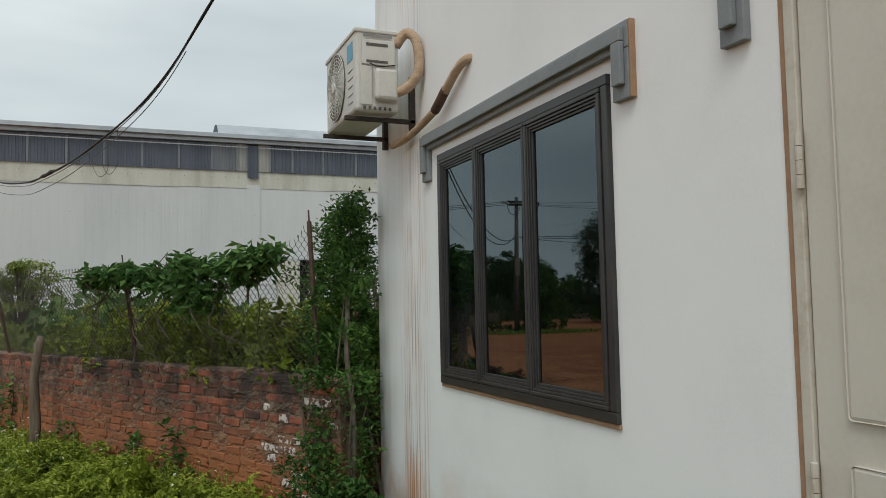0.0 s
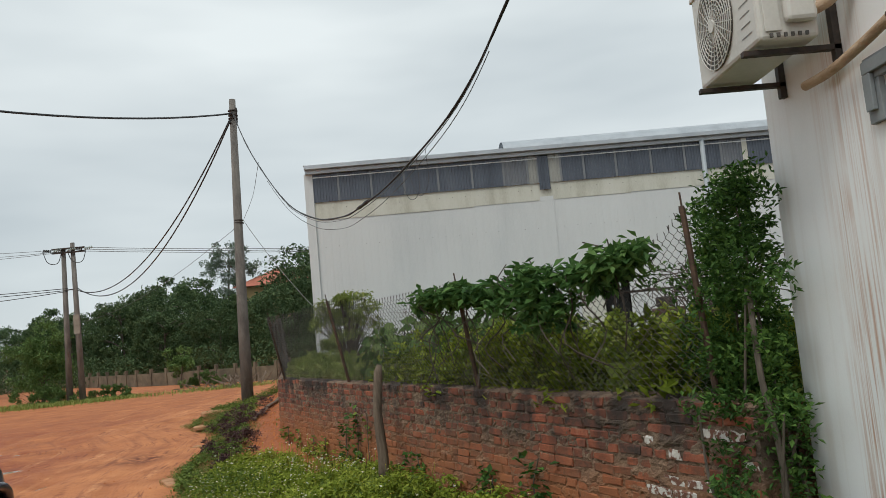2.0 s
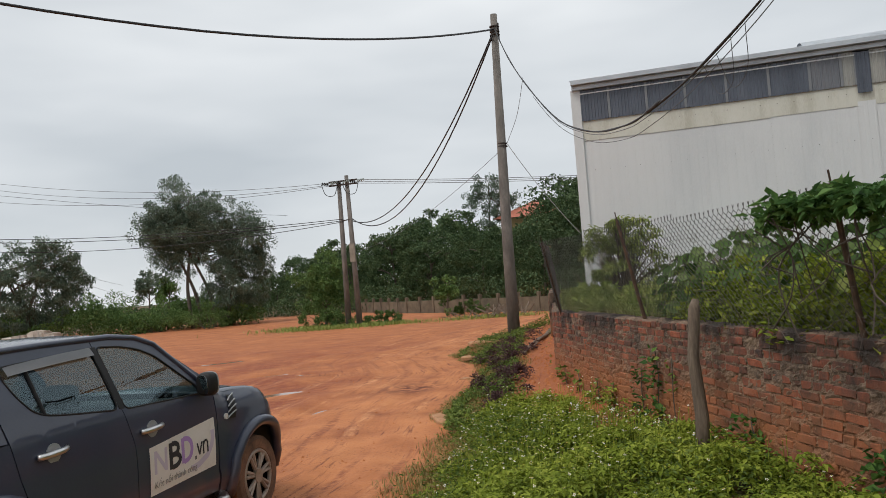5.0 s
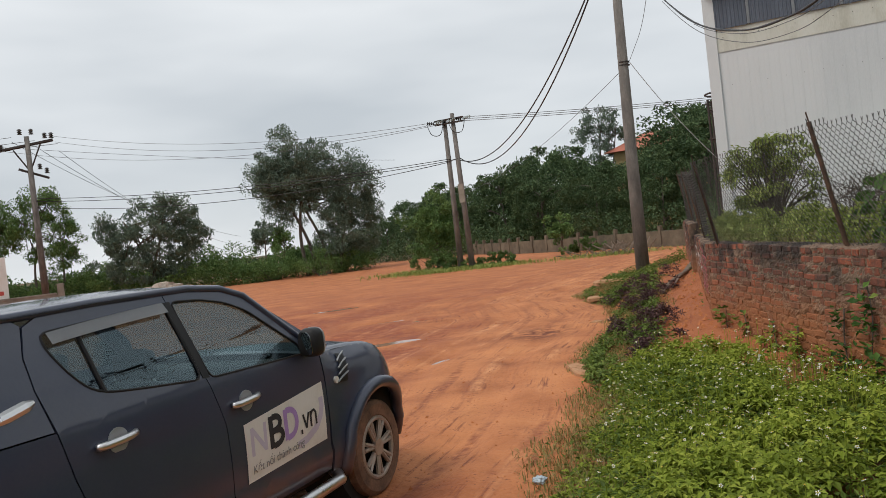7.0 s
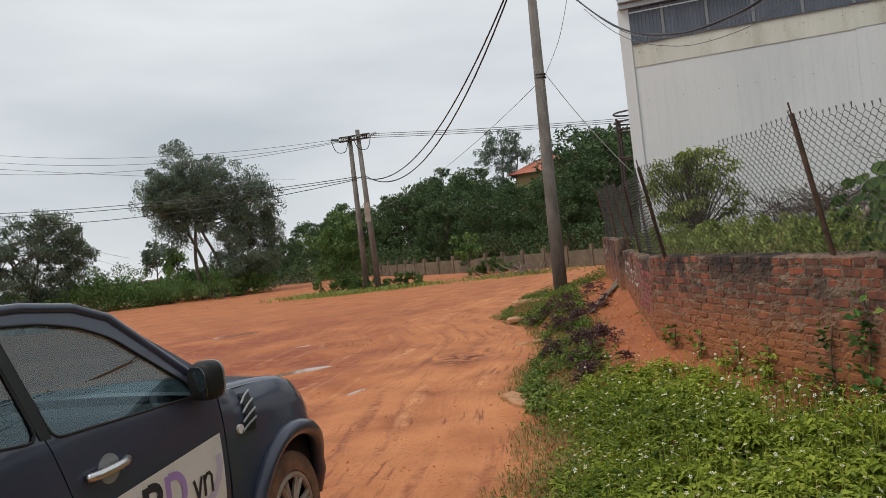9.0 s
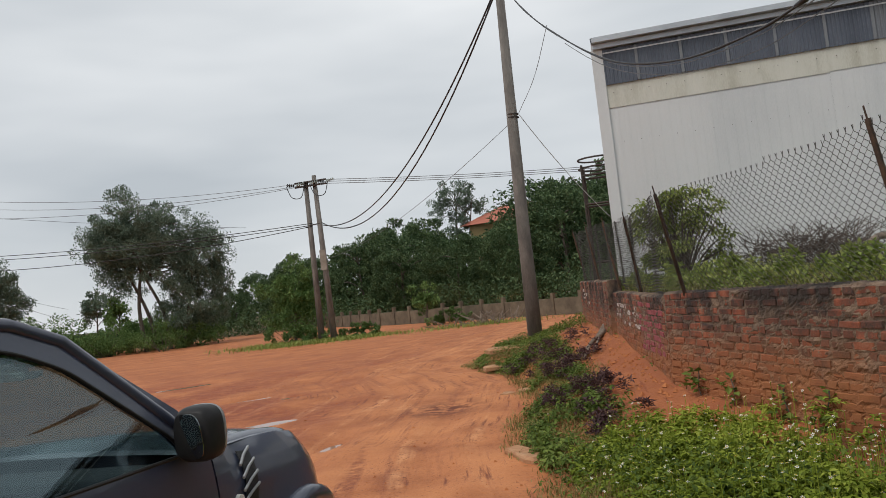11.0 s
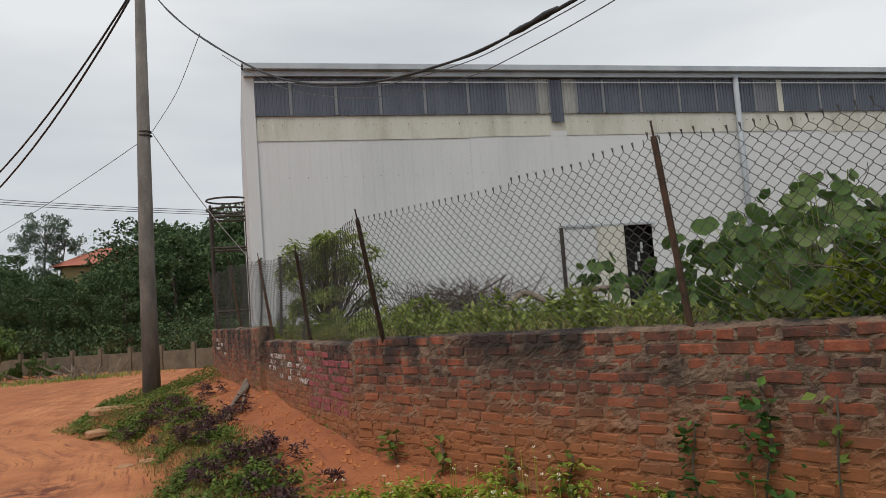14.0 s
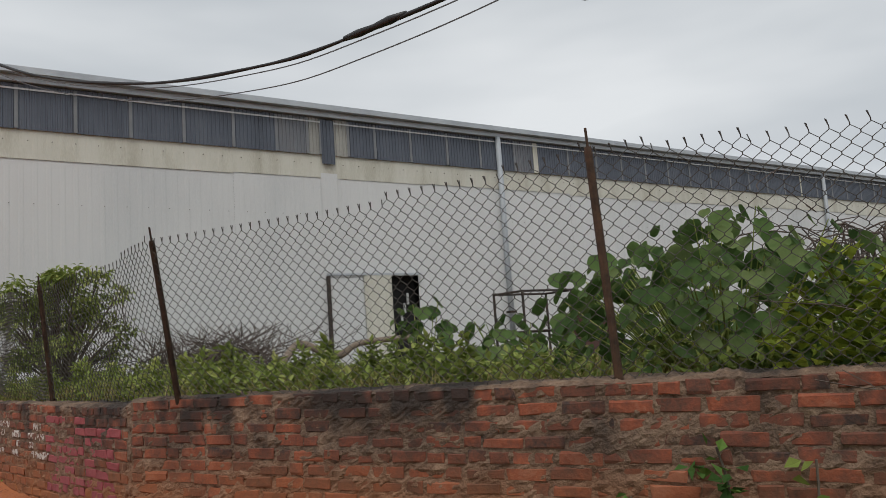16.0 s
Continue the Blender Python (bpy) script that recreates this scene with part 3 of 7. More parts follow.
part("window_sill", boxed(-0.012, 0.06, wy0 - 0.004, wy1 + 0.004, wz0 - 0.022, wz0 - 0.002, 0.003), raw_cement, win, "raw cement edge below the frame")
bm = bmesh.new()
for k in range(9):
    tube(bm, [(2.95 + 0.02 * (k % 2), 5.3 + 0.03 * k, 0.605), (2.95 + 0.02 * (k % 2), 5.3 + 0.03 * k, 3.1)], 0.022, 6)
obj("curtain", bm, curtain_m, "pale gathered curtain hanging behind the glass", "curtain", smooth=True)


def stepped_trim(name, y0, y1, ztop, zlow, ends=(True, True)):
    """A flat band over an opening with two short legs, in two steps."""
    th = empty(name, pose(HX, 0, 0), "grey painted two-step plaster moulding over an opening", "moulding")
    tagged(th, kind="structure")
    for nm, w, x, dz, i in (("outer_band", 0.11, 0.03, 0.0, 0), ("raised_band", 0.06, 0.055, 0.055, 1)):
        b = bmesh.new()
        ins = 0.0 if i == 0 else 0.022
        box(b, -x, 0.0 if i == 0 else -0.031, y0 + ins, y1 - ins, ztop - ins - w, ztop - ins, 0.004)
        if ends[1]:
            box(b, -x, 0.0 if i == 0 else -0.031, y1 - ins - w, y1 - ins, zlow + dz, ztop - ins - w - 0.001, 0.004)
        if ends[0]:
            box(b, -x, 0.0 if i == 0 else -0.031, y0 + ins, y0 + ins + w, zlow + dz, ztop - ins - w - 0.001, 0.004)
        part(nm, b, trim_grey, th)
    part("raw_edge", boxed(-0.027, 0.0, y0 - 0.012, y0 - 0.002, zlow, ztop, 0.002), raw_cement, th, "unpainted cement edge")
    return th


stepped_trim("trim_window", 3.52, 5.80, 3.21, 2.9)
stepped_trim("trim_door", 0.7, 3.02, 3.75, 2.93)

door = empty("door_1", pose(HX, 0, 0), "cream painted steel door with worn hinges", "door")
tagged(door, kind="structure")
b = bmesh.new()
box(b, -0.012, 0.12, dy1 - 0.04, dy1 - 0.002, 0.5, dz1, 0.004)
box(b, -0.012, 0.12, dy0, dy0 + 0.05, 0.5, dz1, 0.004)
box(b, -0.012, 0.12, dy0 + 0.051, dy1 - 0.041, dz1 - 0.055, dz1 - 0.002, 0.004)
part("door_frame", b, cream_dark, door, "cream steel frame with rust along its edge")
part("raw_edge", boxed(-0.006, 0.0, dy1 + 0.001, dy1 + 0.02, 0.5, dz1), raw_cement, door, "brown unpainted cement joint")
leafp = part("door_leaf", boxed(0.0, 0.045, dy0 + 0.06, dy1 - 0.046, 0.62, dz1 - 0.06, 0.004), steel_cream, door)
b = bmesh.new()
box(b, -0.012, -0.001, dy0 + 0.16, dy1 - 0.16, 0.75, 1.66, 0.012)
part("lower_panel", b, steel_cream, leafp)
b = bmesh.new()
box(b, -0.012, -0.001, dy0 + 0.16, dy1 - 0.16, 1.78, 3.2, 0.012)
part("upper_panel", b, steel_cream, leafp)
for z in (1.5, 2.45, 3.1):
    b = bmesh.new()
    for k in range(4):
        cyl(b, pose(-0.016, dy1 - 0.042, z + k * 0.042), 0.011, 0.04, 10)
    part("hinge", b, cream_dark, door, "worn barrel hinge")

# ---- outdoor unit of the air conditioner ----
ac = empty("air_conditioner", pose(2.305, 6.3, 3.36), "dusty beige outdoor air conditioner unit on wall brackets", "air conditioner")
part("casing", boxed(-0.15, 0.15, -0.4, 0.4, 0.02, 0.56, 0.02), ac_paint, ac)
part("lid", boxed(-0.158, 0.158, -0.408, 0.408, 0.545, 0.575, 0.008), ac_paint, ac)
# flat dark disc painted as the shade behind the grille
b = bmesh.new()
cyl(b, pose(-0.152, 0.09, 0.29, 0, 90, 0), 0.235, 0.012, 40)
part("fan_opening", b, ac_dark, ac, "dark disc for the shade in the fan opening")
b = bmesh.new()
for k in range(9):
    r = 0.04 + k * 0.0245
    tube(b, [(-0.163, 0.09 + r * math.cos(a), 0.29 + r * math.sin(a)) for a in [2 * math.pi * q / 36 for q in range(37)]], 0.0032, 4, cap=False)
for q in range(24):
    a = 2 * math.pi * q / 24
    tube(b, [(-0.166, 0.09 + 0.03 * math.cos(a), 0.29 + 0.03 * math.sin(a)), (-0.16, 0.09 + 0.24 * math.cos(a + 0.5), 0.29 + 0.24 * math.sin(a + 0.5))], 0.0032, 4)
part("fan_grille", b, ac_paint, ac)
b = bmesh.new()
cyl(b, pose(-0.17, 0.09, 0.29, 0, 90, 0), 0.035, 0.012, 20)
part("hub_badge", b, ac_paint, ac)
part("label_badge", boxed(-0.1535, -0.1505, -0.33, -0.2, 0.38, 0.5), blue_label, ac, "blue square sticker")
b = bmesh.new()
for k in range(5):
    box(b, -0.1535, -0.1505, -0.33, -0.22, 0.09 + k * 0.055, 0.094 + k * 0.055)
part("label_print", b, print_grey, ac)
part("service_panel", boxed(-0.11, 0.12, -0.412, -0.401, 0.33, 0.5, 0.004), ac_paint, ac)
part("panel_recess", boxed(-0.08, 0.07, -0.4135, -0.4125, 0.355, 0.475), ac_paint, ac)
# grip and vent slots are dark strips in shade colour, not cut in
for z0, z1 in ((0.455, 0.475), (0.345, 0.36)):
    part("grip_slot", boxed(-0.08, 0.07, -0.416, -0.4125, z0, z1, 0.001), ac_dark, ac)
part("valve_cover", boxed(-0.03, 0.125, -0.46, -0.401, 0.09, 0.3, 0.022), ac_paint, ac)
part("lower_panel", boxed(-0.12, -0.04, -0.409, -0.401, 0.06, 0.32, 0.003), ac_paint, ac)
for k in range(6):
    part("vent_slot", boxed(-0.1 + k * 0.035, -0.085 + k * 0.035, -0.4095, -0.401, 0.03, 0.05), ac_dark, ac)
b = bmesh.new()
box(b, -0.1, 0.1, -0.413, -0.4105, 0.518, 0.535)
part("name_print", b, print_grey, ac)
b = bmesh.new()
tube(b, spline([(0.12, -0.41, 0.34), (0.0, -0.43, 0.315), (-0.06, -0.425, 0.335)], 6), 0.004, 5)
part("loose_lead", b, cable_m, ac)
for y in (-0.3, 0.3):
    b = bmesh.new()
    box(b, -0.2, 0.29, y - 0.02, y + 0.02, -0.025, 0.002, 0.002)
    box(b, 0.255, 0.292, y - 0.02, y + 0.02, -0.09, 0.3, 0.002)
    part("bracket", b, dark_metal, ac, "rusty angle bracket bolted to the wall")
b = bmesh.new()
tube(b, spline([(2.44, 5.92, 3.84), (2.5, 5.87, 3.92), (2.555, 5.82, 3.85), (2.56, 5.8, 3.66), (2.5, 5.84, 3.55), (2.4, 5.89, 3.5)], 8), 0.034, 10)
obj("insulated_pipe", b, tape, "loop of tape-wrapped refrigerant pipe", "pipe", smooth=True)
hose = empty("drain_hose", pose(0, 0, 0), "tape-wrapped pipe bundle with peeled foam along the wall", "pipe")
b = bmesh.new()
tube(b, spline([(2.5, 6.2, 3.22), (2.53, 6.0, 3.23), (2.545, 5.72, 3.27), (2.55, 5.5, 3.31)], 8), [0.025] * 25, 10)
part("lower_run", b, tape, hose, smooth=True)
b = bmesh.new()
tube(b, spline([(2.55, 5.5, 3.31), (2.55, 5.42, 3.345), (2.555, 5.33, 3.4)], 6), 0.03, 10)
part("peeled_foam", b, tape_rot, hose, "dark rotten foam where the tape has peeled", smooth=True)
b = bmesh.new()
tube(b, spline([(2.555, 5.34, 3.39), (2.56, 5.18, 3.47), (2.575, 5.08, 3.51), (2.62, 5.05, 3.52)], 6), 0.027, 10)
part("upper_run", b, tape, hose, smooth=True)

# ---- warehouse ----
WX0, WX1, WY = -3.0, 46.0, 26.7
wh = empty("warehouse", pose(0, 0, 0), "long white steel-clad warehouse with a grimy translucent window band", "warehouse")


def ribbed(x0, x1, z0, z1, y, period=0.24, depth=0.004, flip=False):
    b = bmesh.new()
    cols, x = [], x0
    while x < x1 - 1e-6:
        for dx, d in ((0, 0), (period * 0.55, 0), (period * 0.65, depth), (period * 0.9, depth)):
            if x + dx < x1:
                cols.append((x + dx, y - d))
        x += period
    cols.append((x1, y))
    prev = None
    for cx, cy in cols:
        cur = (b.verts.new((cx, cy, z0)), b.verts.new((cx, cy, z1)))
        if prev:
            b.faces.new((prev[0], cur[0], cur[1], prev[1]))
        prev = cur
    return b


x = WX0 + 0.22
k = 0
while x < WX1 - 0.1:
    x1 = min(x + 5.04, WX1)
    if 5.2 < x1 and x < 6.9:
        part("cladding_sheet", ribbed(x, 6.08, 1.2, 6.04, WY - 0.004 * (k % 2)), clad, wh)
        part("cladding_sheet", ribbed(6.08, 6.9, 3.55, 6.04, WY - 0.004 * (k % 2)), clad, wh)
        part("cladding_sheet", ribbed(6.9, x1, 1.2, 6.04, WY - 0.004 * (k % 2)), clad, wh)
    else:
        part("cladding_sheet", ribbed(x, x1, 1.2, 6.04, WY - 0.004 * (k % 2)), clad, wh)
    part("belt_sheet", ribbed(x, x1, 5.86 + 0.025 * (k % 3), 6.46, WY - 0.017), clad_cream, wh, "cream stained sheet row with bolt heads")
    x, k = x1, k + 1
# joints of the window band, uneven where sheets were replaced
JOINTS = [-2.81, -1.96, -0.92, 0.12, 1.2, 2.28, 3.29, 4.05, 4.39, 4.74, 5.12, 5.86, 6.9, 8.03, 9.12, 10.32, 11.14, 12.36, 13.52, 14.61]
JOINTS += [15.7 + 1.09 * k for k in range(28)]
trans_pale = mat("bleached_translucent_sheet", [(0.2, 0.2, 0.19), (0.3, 0.3, 0.28), (0.4, 0.39, 0.35)], 1.5, 0.55, 0.1, stretch=(1, 1, 0.2), depth=0.004)
trans_worn = mat("half_bleached_sheet", [(0.09, 0.1, 0.12), (0.15, 0.16, 0.18), (0.22, 0.22, 0.22)], 1.5, 0.5, 0.1, stretch=(1, 1, 0.2), depth=0.004)
for k, (xa, xb) in enumerate(zip(JOINTS, JOINTS[1:])):
    xb = min(xb, WX1)
    if k == 8:
        part("slipped_strip", ribbed(4.39, 4.735, 6.21, 7.28, WY - 0.085, 0.09, 0.018), trans, wh, "slipped dark translucent strip")
        continue
    m_ = trans_pale if k in (7, 9) else trans_worn if k in (6, 15) else trans
    part("translucent_panel", ribbed(xa, xb - 0.02, 6.43, 7.32, WY - 0.05, 0.09, 0.018), m_, wh, "bleached pale translucent sheet" if k in (7, 9) else "grimy dark translucent sheet")
    part("lap_strip", boxed(xb - 0.035 - (0.1 if k == 15 else 0), xb + 0.03, WY - 0.078, WY - 0.052, 6.44, 7.3), clad_cream if k in (15, 27) else mullion, wh)
part("window_head", boxed(WX0 + 0.25, WX1, WY - 0.084, WY - 0.08, 7.2, 7.235), clad, wh, "pale lap line under the eave")
part("patch_sheet", ribbed(4.37, 4.8, 3.62, 6.0, WY - 0.022), clad, wh, "narrow replaced cladding sheet")
b = bmesh.new()
for k in range(110):
    x = WX0 + 0.4 + k * 0.42
    if x < WX1 - 0.5:
        cyl(b, pose(x, WY - 0.045, 6.22, 90, 0, 0), 0.01, 0.02, 6)
        cyl(b, pose(x + 0.1, WY - 0.018, 5.0, 90, 0, 0), 0.008, 0.02, 6)
part("bolt_row", b, dark_metal, wh, "rusted bolt heads", kind="stuff")
part("corner_flashing", boxed(WX0 - 0.03, WX0 + 0.24, WY - 0.06, WY + 0.24, 0.4, 7.35, 0.005), clad, wh)
part("gable_sheet", boxed(WX0 - 0.02, WX0 + 0.08, WY + 0.245, WY + 21.89, 0.4, 7.605), clad, wh)
part("wall_back", boxed(WX0 + 0.1, WX1, WY + 21.9, WY + 22.2, 0.4, 7.4), clad, wh)
part("wall_far_end", boxed(WX1 - 0.2, WX1, WY + 0.1, WY + 21.8, 0.4, 7.4), clad, wh)
# added black sheet behind the cladding, keeps the inside dark
part("wall_lining", boxed(WX0 + 0.3, WX1 - 0.3, WY + 0.5, WY + 0.6, 0.4, 7.3), black_gap, wh)
b = bmesh.new()
for z0, z1, yy in ((7.33, 7.46, 0.16), (7.46, 7.6, 0.3)):
    box(b, WX0 + 0.02, WX1 + 0.1, WY - yy, WY + 0.1, z0 + 0.001, z1, 0.01)
part("gutter", b, galv, wh, "galvanised eave gutter")
b = bmesh.new()
v = [b.verts.new(p) for p in ((WX0 - 0.015, WY - 0.2, 7.61), (WX1, WY - 0.2, 7.61), (WX1, WY + 11, 9.1), (WX0 - 0.015, WY + 11, 9.1), (WX1, WY + 22.3, 7.61), (WX0 - 0.015, WY + 22.3, 7.61))]
b.faces.new((v[0], v[1], v[2], v[3]))
b.faces.new((v[3], v[2], v[4], v[5]))
b.faces.new((v[0], v[3], v[5]))
b.faces.new((v[1], v[4], v[2]))
part("roof", b, galv, wh)
# curved ridge ventilator
b = bmesh.new()
prev = None
for q in range(9):
    a = math.pi * q / 8
    yy, zz = WY + 7.2 - 1.3 * math.cos(a), 8.55 + 0.95 * math.sin(a) ** 0.8
    cur = (b.verts.new((4.1, yy, zz)), b.verts.new((WX1 - 2, yy, zz)))
    if prev:
        b.faces.new((prev[0], cur[0], cur[1], prev[1]))
    prev = cur
part("ridge_ventilator", b, galv, wh, "curved galvanised ridge ventilator", smooth=True)
for x in (9.7, 25.9, 42):
    pipe = part("downpipe", tubed([(x, WY - 0.14, 1.3), (x, WY - 0.14, 7.35)], 0.075, 12), pipe_pvc, wh, "grey downpipe", smooth=True)
    part("pipe_clamp", boxed(x - 0.1, x + 0.1, WY - 0.23, WY - 0.04, 2.5, 2.56, 0.005), dark_metal, pipe)
part("door_leaf", ribbed(5.3, 6.06, 1.42, 3.55, WY - 0.12, 0.13, 0.012), clad_cream, wh, "grubby sliding door sheet left ajar")
part("door_sheet", boxed(4.42, 5.3, WY - 0.1, WY - 0.06, 1.42, 3.5, 0.004), clad, wh)
part("door_track", boxed(4.38, 6.95, WY - 0.13, WY - 0.04, 3.551, 3.6, 0.004), galv, wh)
part("door_jamb", boxed(4.36, 4.42, WY - 0.14, WY - 0.03, 1.4, 3.55, 0.004), dark_metal, wh, "dark steel door jamb")
# black sheet behind the doorway, painted in place of the unlit inside
part("door_recess", boxed(6.05, 6.92, WY + 0.25, WY + 0.27, 1.3, 3.6), black_gap, wh, "black sheet for the shade inside the open doorway")
for k in range(5):
    part("hanging_rag", boxed(6.2 + 0.1 * k, 6.26 + 0.1 * k, WY + 0.1, WY + 0.14, 2.0 + 0.21 * k, 2.12 + 0.25 * k, 0.01), curtain_m, wh)

# ---- brick wall ----
def wall_frame(a, c):
    d = Vector((c[0] - a[0], c[1] - a[1], 0))
    return d.length, Matrix(((d.x / d.length, d.y / d.length, 0, a[0]), (d.y / d.length, -d.x / d.length, 0, a[1]), (0, 0, 1, 0), (0, 0, 0, 1)))


def brick_shape(L, H, seed):
    r = random.Random(seed)
    j = lambda s: r.uniform(-s, s)
    out = []
    for depth, ins in ((-0.05, 0.0), (0.001, 0.0), (0.006, 0.005)):
        out += [(p + j(0.012), depth + j(0.003), q + j(0.008)) for p, q in ((ins, ins), (L - ins, ins), (L - ins, H - ins), (ins, H - ins))]
    faces = [(8, 9, 10, 11)]
    for k in range(2):
        for q in range(4):
            a, c = k * 4 + q, k * 4 + (q + 1) % 4
            faces.append((a, c, c + 4, a + 4))
    return out, faces


variants = {}
for Lk in (0.215, 0.105):
    variants[Lk] = []
    for s in range(5):
        v, f = brick_shape(Lk, 0.058, s * 7 + int(Lk * 1000))
        me = bpy.data.meshes.new("brick")
        me.from_pydata(v, [], f)
        me.materials.append(brick_p)
        variants[Lk].append(me)
# local axes of a wall: x along, y out of the front face, z up
late_bricks = []


def brick_wall(name, a, c, top, label, pick=None, painted=None, z0=0.2, slope=0.0):
    L, m = wall_frame(a, c)
    th = empty(name, m, label, "brick wall")
    tagged(th, kind="structure")
    r = random.Random(int(L * 100))
    b = bmesh.new()
    n = int(L / 0.03)
    nz = int((top - z0) / 0.018)
    rows = []
    for i in range(n + 1):
        s = L * i / n
        tz = top + slope * s / L
        w = 0.014 * noise.noise((s * 3.0, L, 0)) + 0.012 * noise.noise((s * 11.0, L, 3)) + 0.012 * noise.noise((s * 31.0, L, 5))
        prof = [(0.004 * noise.noise((s * 4.0 + top, k * 0.018 * 6.0, L)) + 0.010 * noise.noise((s * 21.0, k * 0.018 * 24.0, L)) + 0.009 * noise.noise((s * 43.0, k * 0.018 * 47.0, L)) + 0.02 * max(0.0, noise.noise((s * 5.0, k * 0.018 * 13.0, L * 3)) - 0.12) + 0.002, z0 + (tz - 0.02 - z0) * k / nz) for k in range(nz + 1)]
        prof += [(0.003 + 0.014 * noise.noise((s * 27.0, L, 9)), tz - 0.014 + w * 0.6), (-0.02, tz + 0.006 + w), (-0.08, tz + 0.012 + 1.3 * w), (-0.16, tz + 0.01 - w), (-0.235, tz - 0.01 + w), (-0.23, z0)]
        rows.append([b.verts.new((s, y, z)) for y, z in prof])
    for p, q in zip(rows, rows[1:]):
        for k in range(len(p) - 1):
            b.faces.new((p[k], q[k], q[k + 1], p[k + 1]))
    b.faces.new(rows[0][::-1])
    b.faces.new(rows[-1])
    part("mortar_core", b, mortar, th, "crumbling mortar with a rough cement cap")
    V, F, PV, PF = [], [], {}, {}
    courses = int((top - z0) / 0.081)
    for cidx in range(courses):
        s = -r.uniform(0, 0.2)
        z = top + 0.014 - (cidx + 1) * 0.081
        while s < L - 0.04:
            Lk = 0.215 if r.random() < (0.82 if cidx % 4 else 0.3) else 0.105
            if s < 0:
                s += 0.05
                continue
            if s + Lk > L:
                Lk = 0.105
                if s + Lk > L + 0.01:
                    break
            out = r.uniform(-0.003, 0.008)
            tilt = r.uniform(-0.006, 0.006)
            zz = z + slope * s / L + 0.009 * math.sin(s * 1.3 + cidx * 0.35) + r.uniform(-0.005, 0.005)
            if r.random() > 0.045:
                kind = painted(s, cidx, r) if painted else None
                mi = r.randrange(5)
                if pick and pick(s, cidx) and not kind:
                    late_bricks.append((th, variants[Lk][mi], Matrix.Translation((s, out, zz)) @ Matrix.Rotation(tilt * 3, 4, "Y") @ Matrix.Diagonal((r.uniform(0.88, 1.06), 1, r.uniform(0.82, 1.08), 1))))
                else:
                    v, f = brick_shape(Lk, 0.058, r.randrange(10 ** 6))
                    tv, tf = (V, F) if not kind else (PV.setdefault(kind, []), PF.setdefault(kind, []))
                    o = len(tv)
                    tv += [(s + p[0], p[1] + out, zz + p[2] + tilt * p[0]) for p in v]
                    tf += [tuple(o + k for k in q) for q in f]
            s += Lk + r.uniform(0.016, 0.032)
    ob = raw("brickwork", V, F, brick_m, th, kind="stuff")
    for kind in PV:
        raw("painted_brickwork", PV[kind], PF[kind], {"white": whitewash, "pink": pinkwash}[kind], th, {"white": "flaking whitewash on bricks", "pink": "faded pink paint on bricks"}[kind], kind="stuff")
    return th, L, m


def near_white(s, c, r):
    return "white" if s > 9.45 and 1 < c < 15 and r.random() < 0.42 else None


def sprayed(s, c, r):
    if 0.3 < s < 1.9 and 0 < c < 9 and r.random() < 0.75:
        return "pink"
    if (1.9 < s < 2.35 or 2.7 < s < 4.1) and 1 < c < 6 and r.random() < 0.62:
        return "white"
    return None


C0, N0 = (-2.27, 16.24), (2.25, 6.75)
wallA, LA, MA = brick_wall("brick_wall_front", C0, N0, 1.53, "old red brick boundary wall with black mould and crumbling mortar", lambda s, c: 0.9 < s < 4.7 and c < 14, near_white, slope=0.03)
wallB, LB, MB = brick_wall("brick_wall_side", (-3.0, 20.6), (-2.27, 16.24), 1.5, "old red brick wall with sprayed white and pink paint", None, lambda s, c, r: sprayed(4.42 - s, c, r))
wallC, LC, MC = brick_wall("brick_wall_end", (-3.9, 25.6), (-3.06, 20.5), 1.7, "taller end stretch of the old red brick wall", None, lambda s, c, r: "white" if 0.6 < s < 1.9 and 1 < c < 6 and r.random() < 0.45 else None)
wallD, LD, MD = brick_wall("brick_wall_return", (2.22, 7.0), (2.9, 7.06), 1.5, "short dark brick return beside the house")

# ---- chain-link fence ----
def net(bm_pts, radius):
    V, F = [], []
    for pts in bm_pts:
        o = len(V)
        for p in pts:
            for k in range(3):
                a = 2.1 * k
                V.append((p[0] + radius * math.cos(a), p[1] + radius * math.sin(a), p[2] + radius * 0.6 * math.sin(a + 1)))
        for i in range(len(pts) - 1):
            for k in range(3):
                a, c = o + i * 3 + k, o + i * 3 + (k + 1) % 3
                F.append((a, c, c + 3, a + 3))
    return V, F


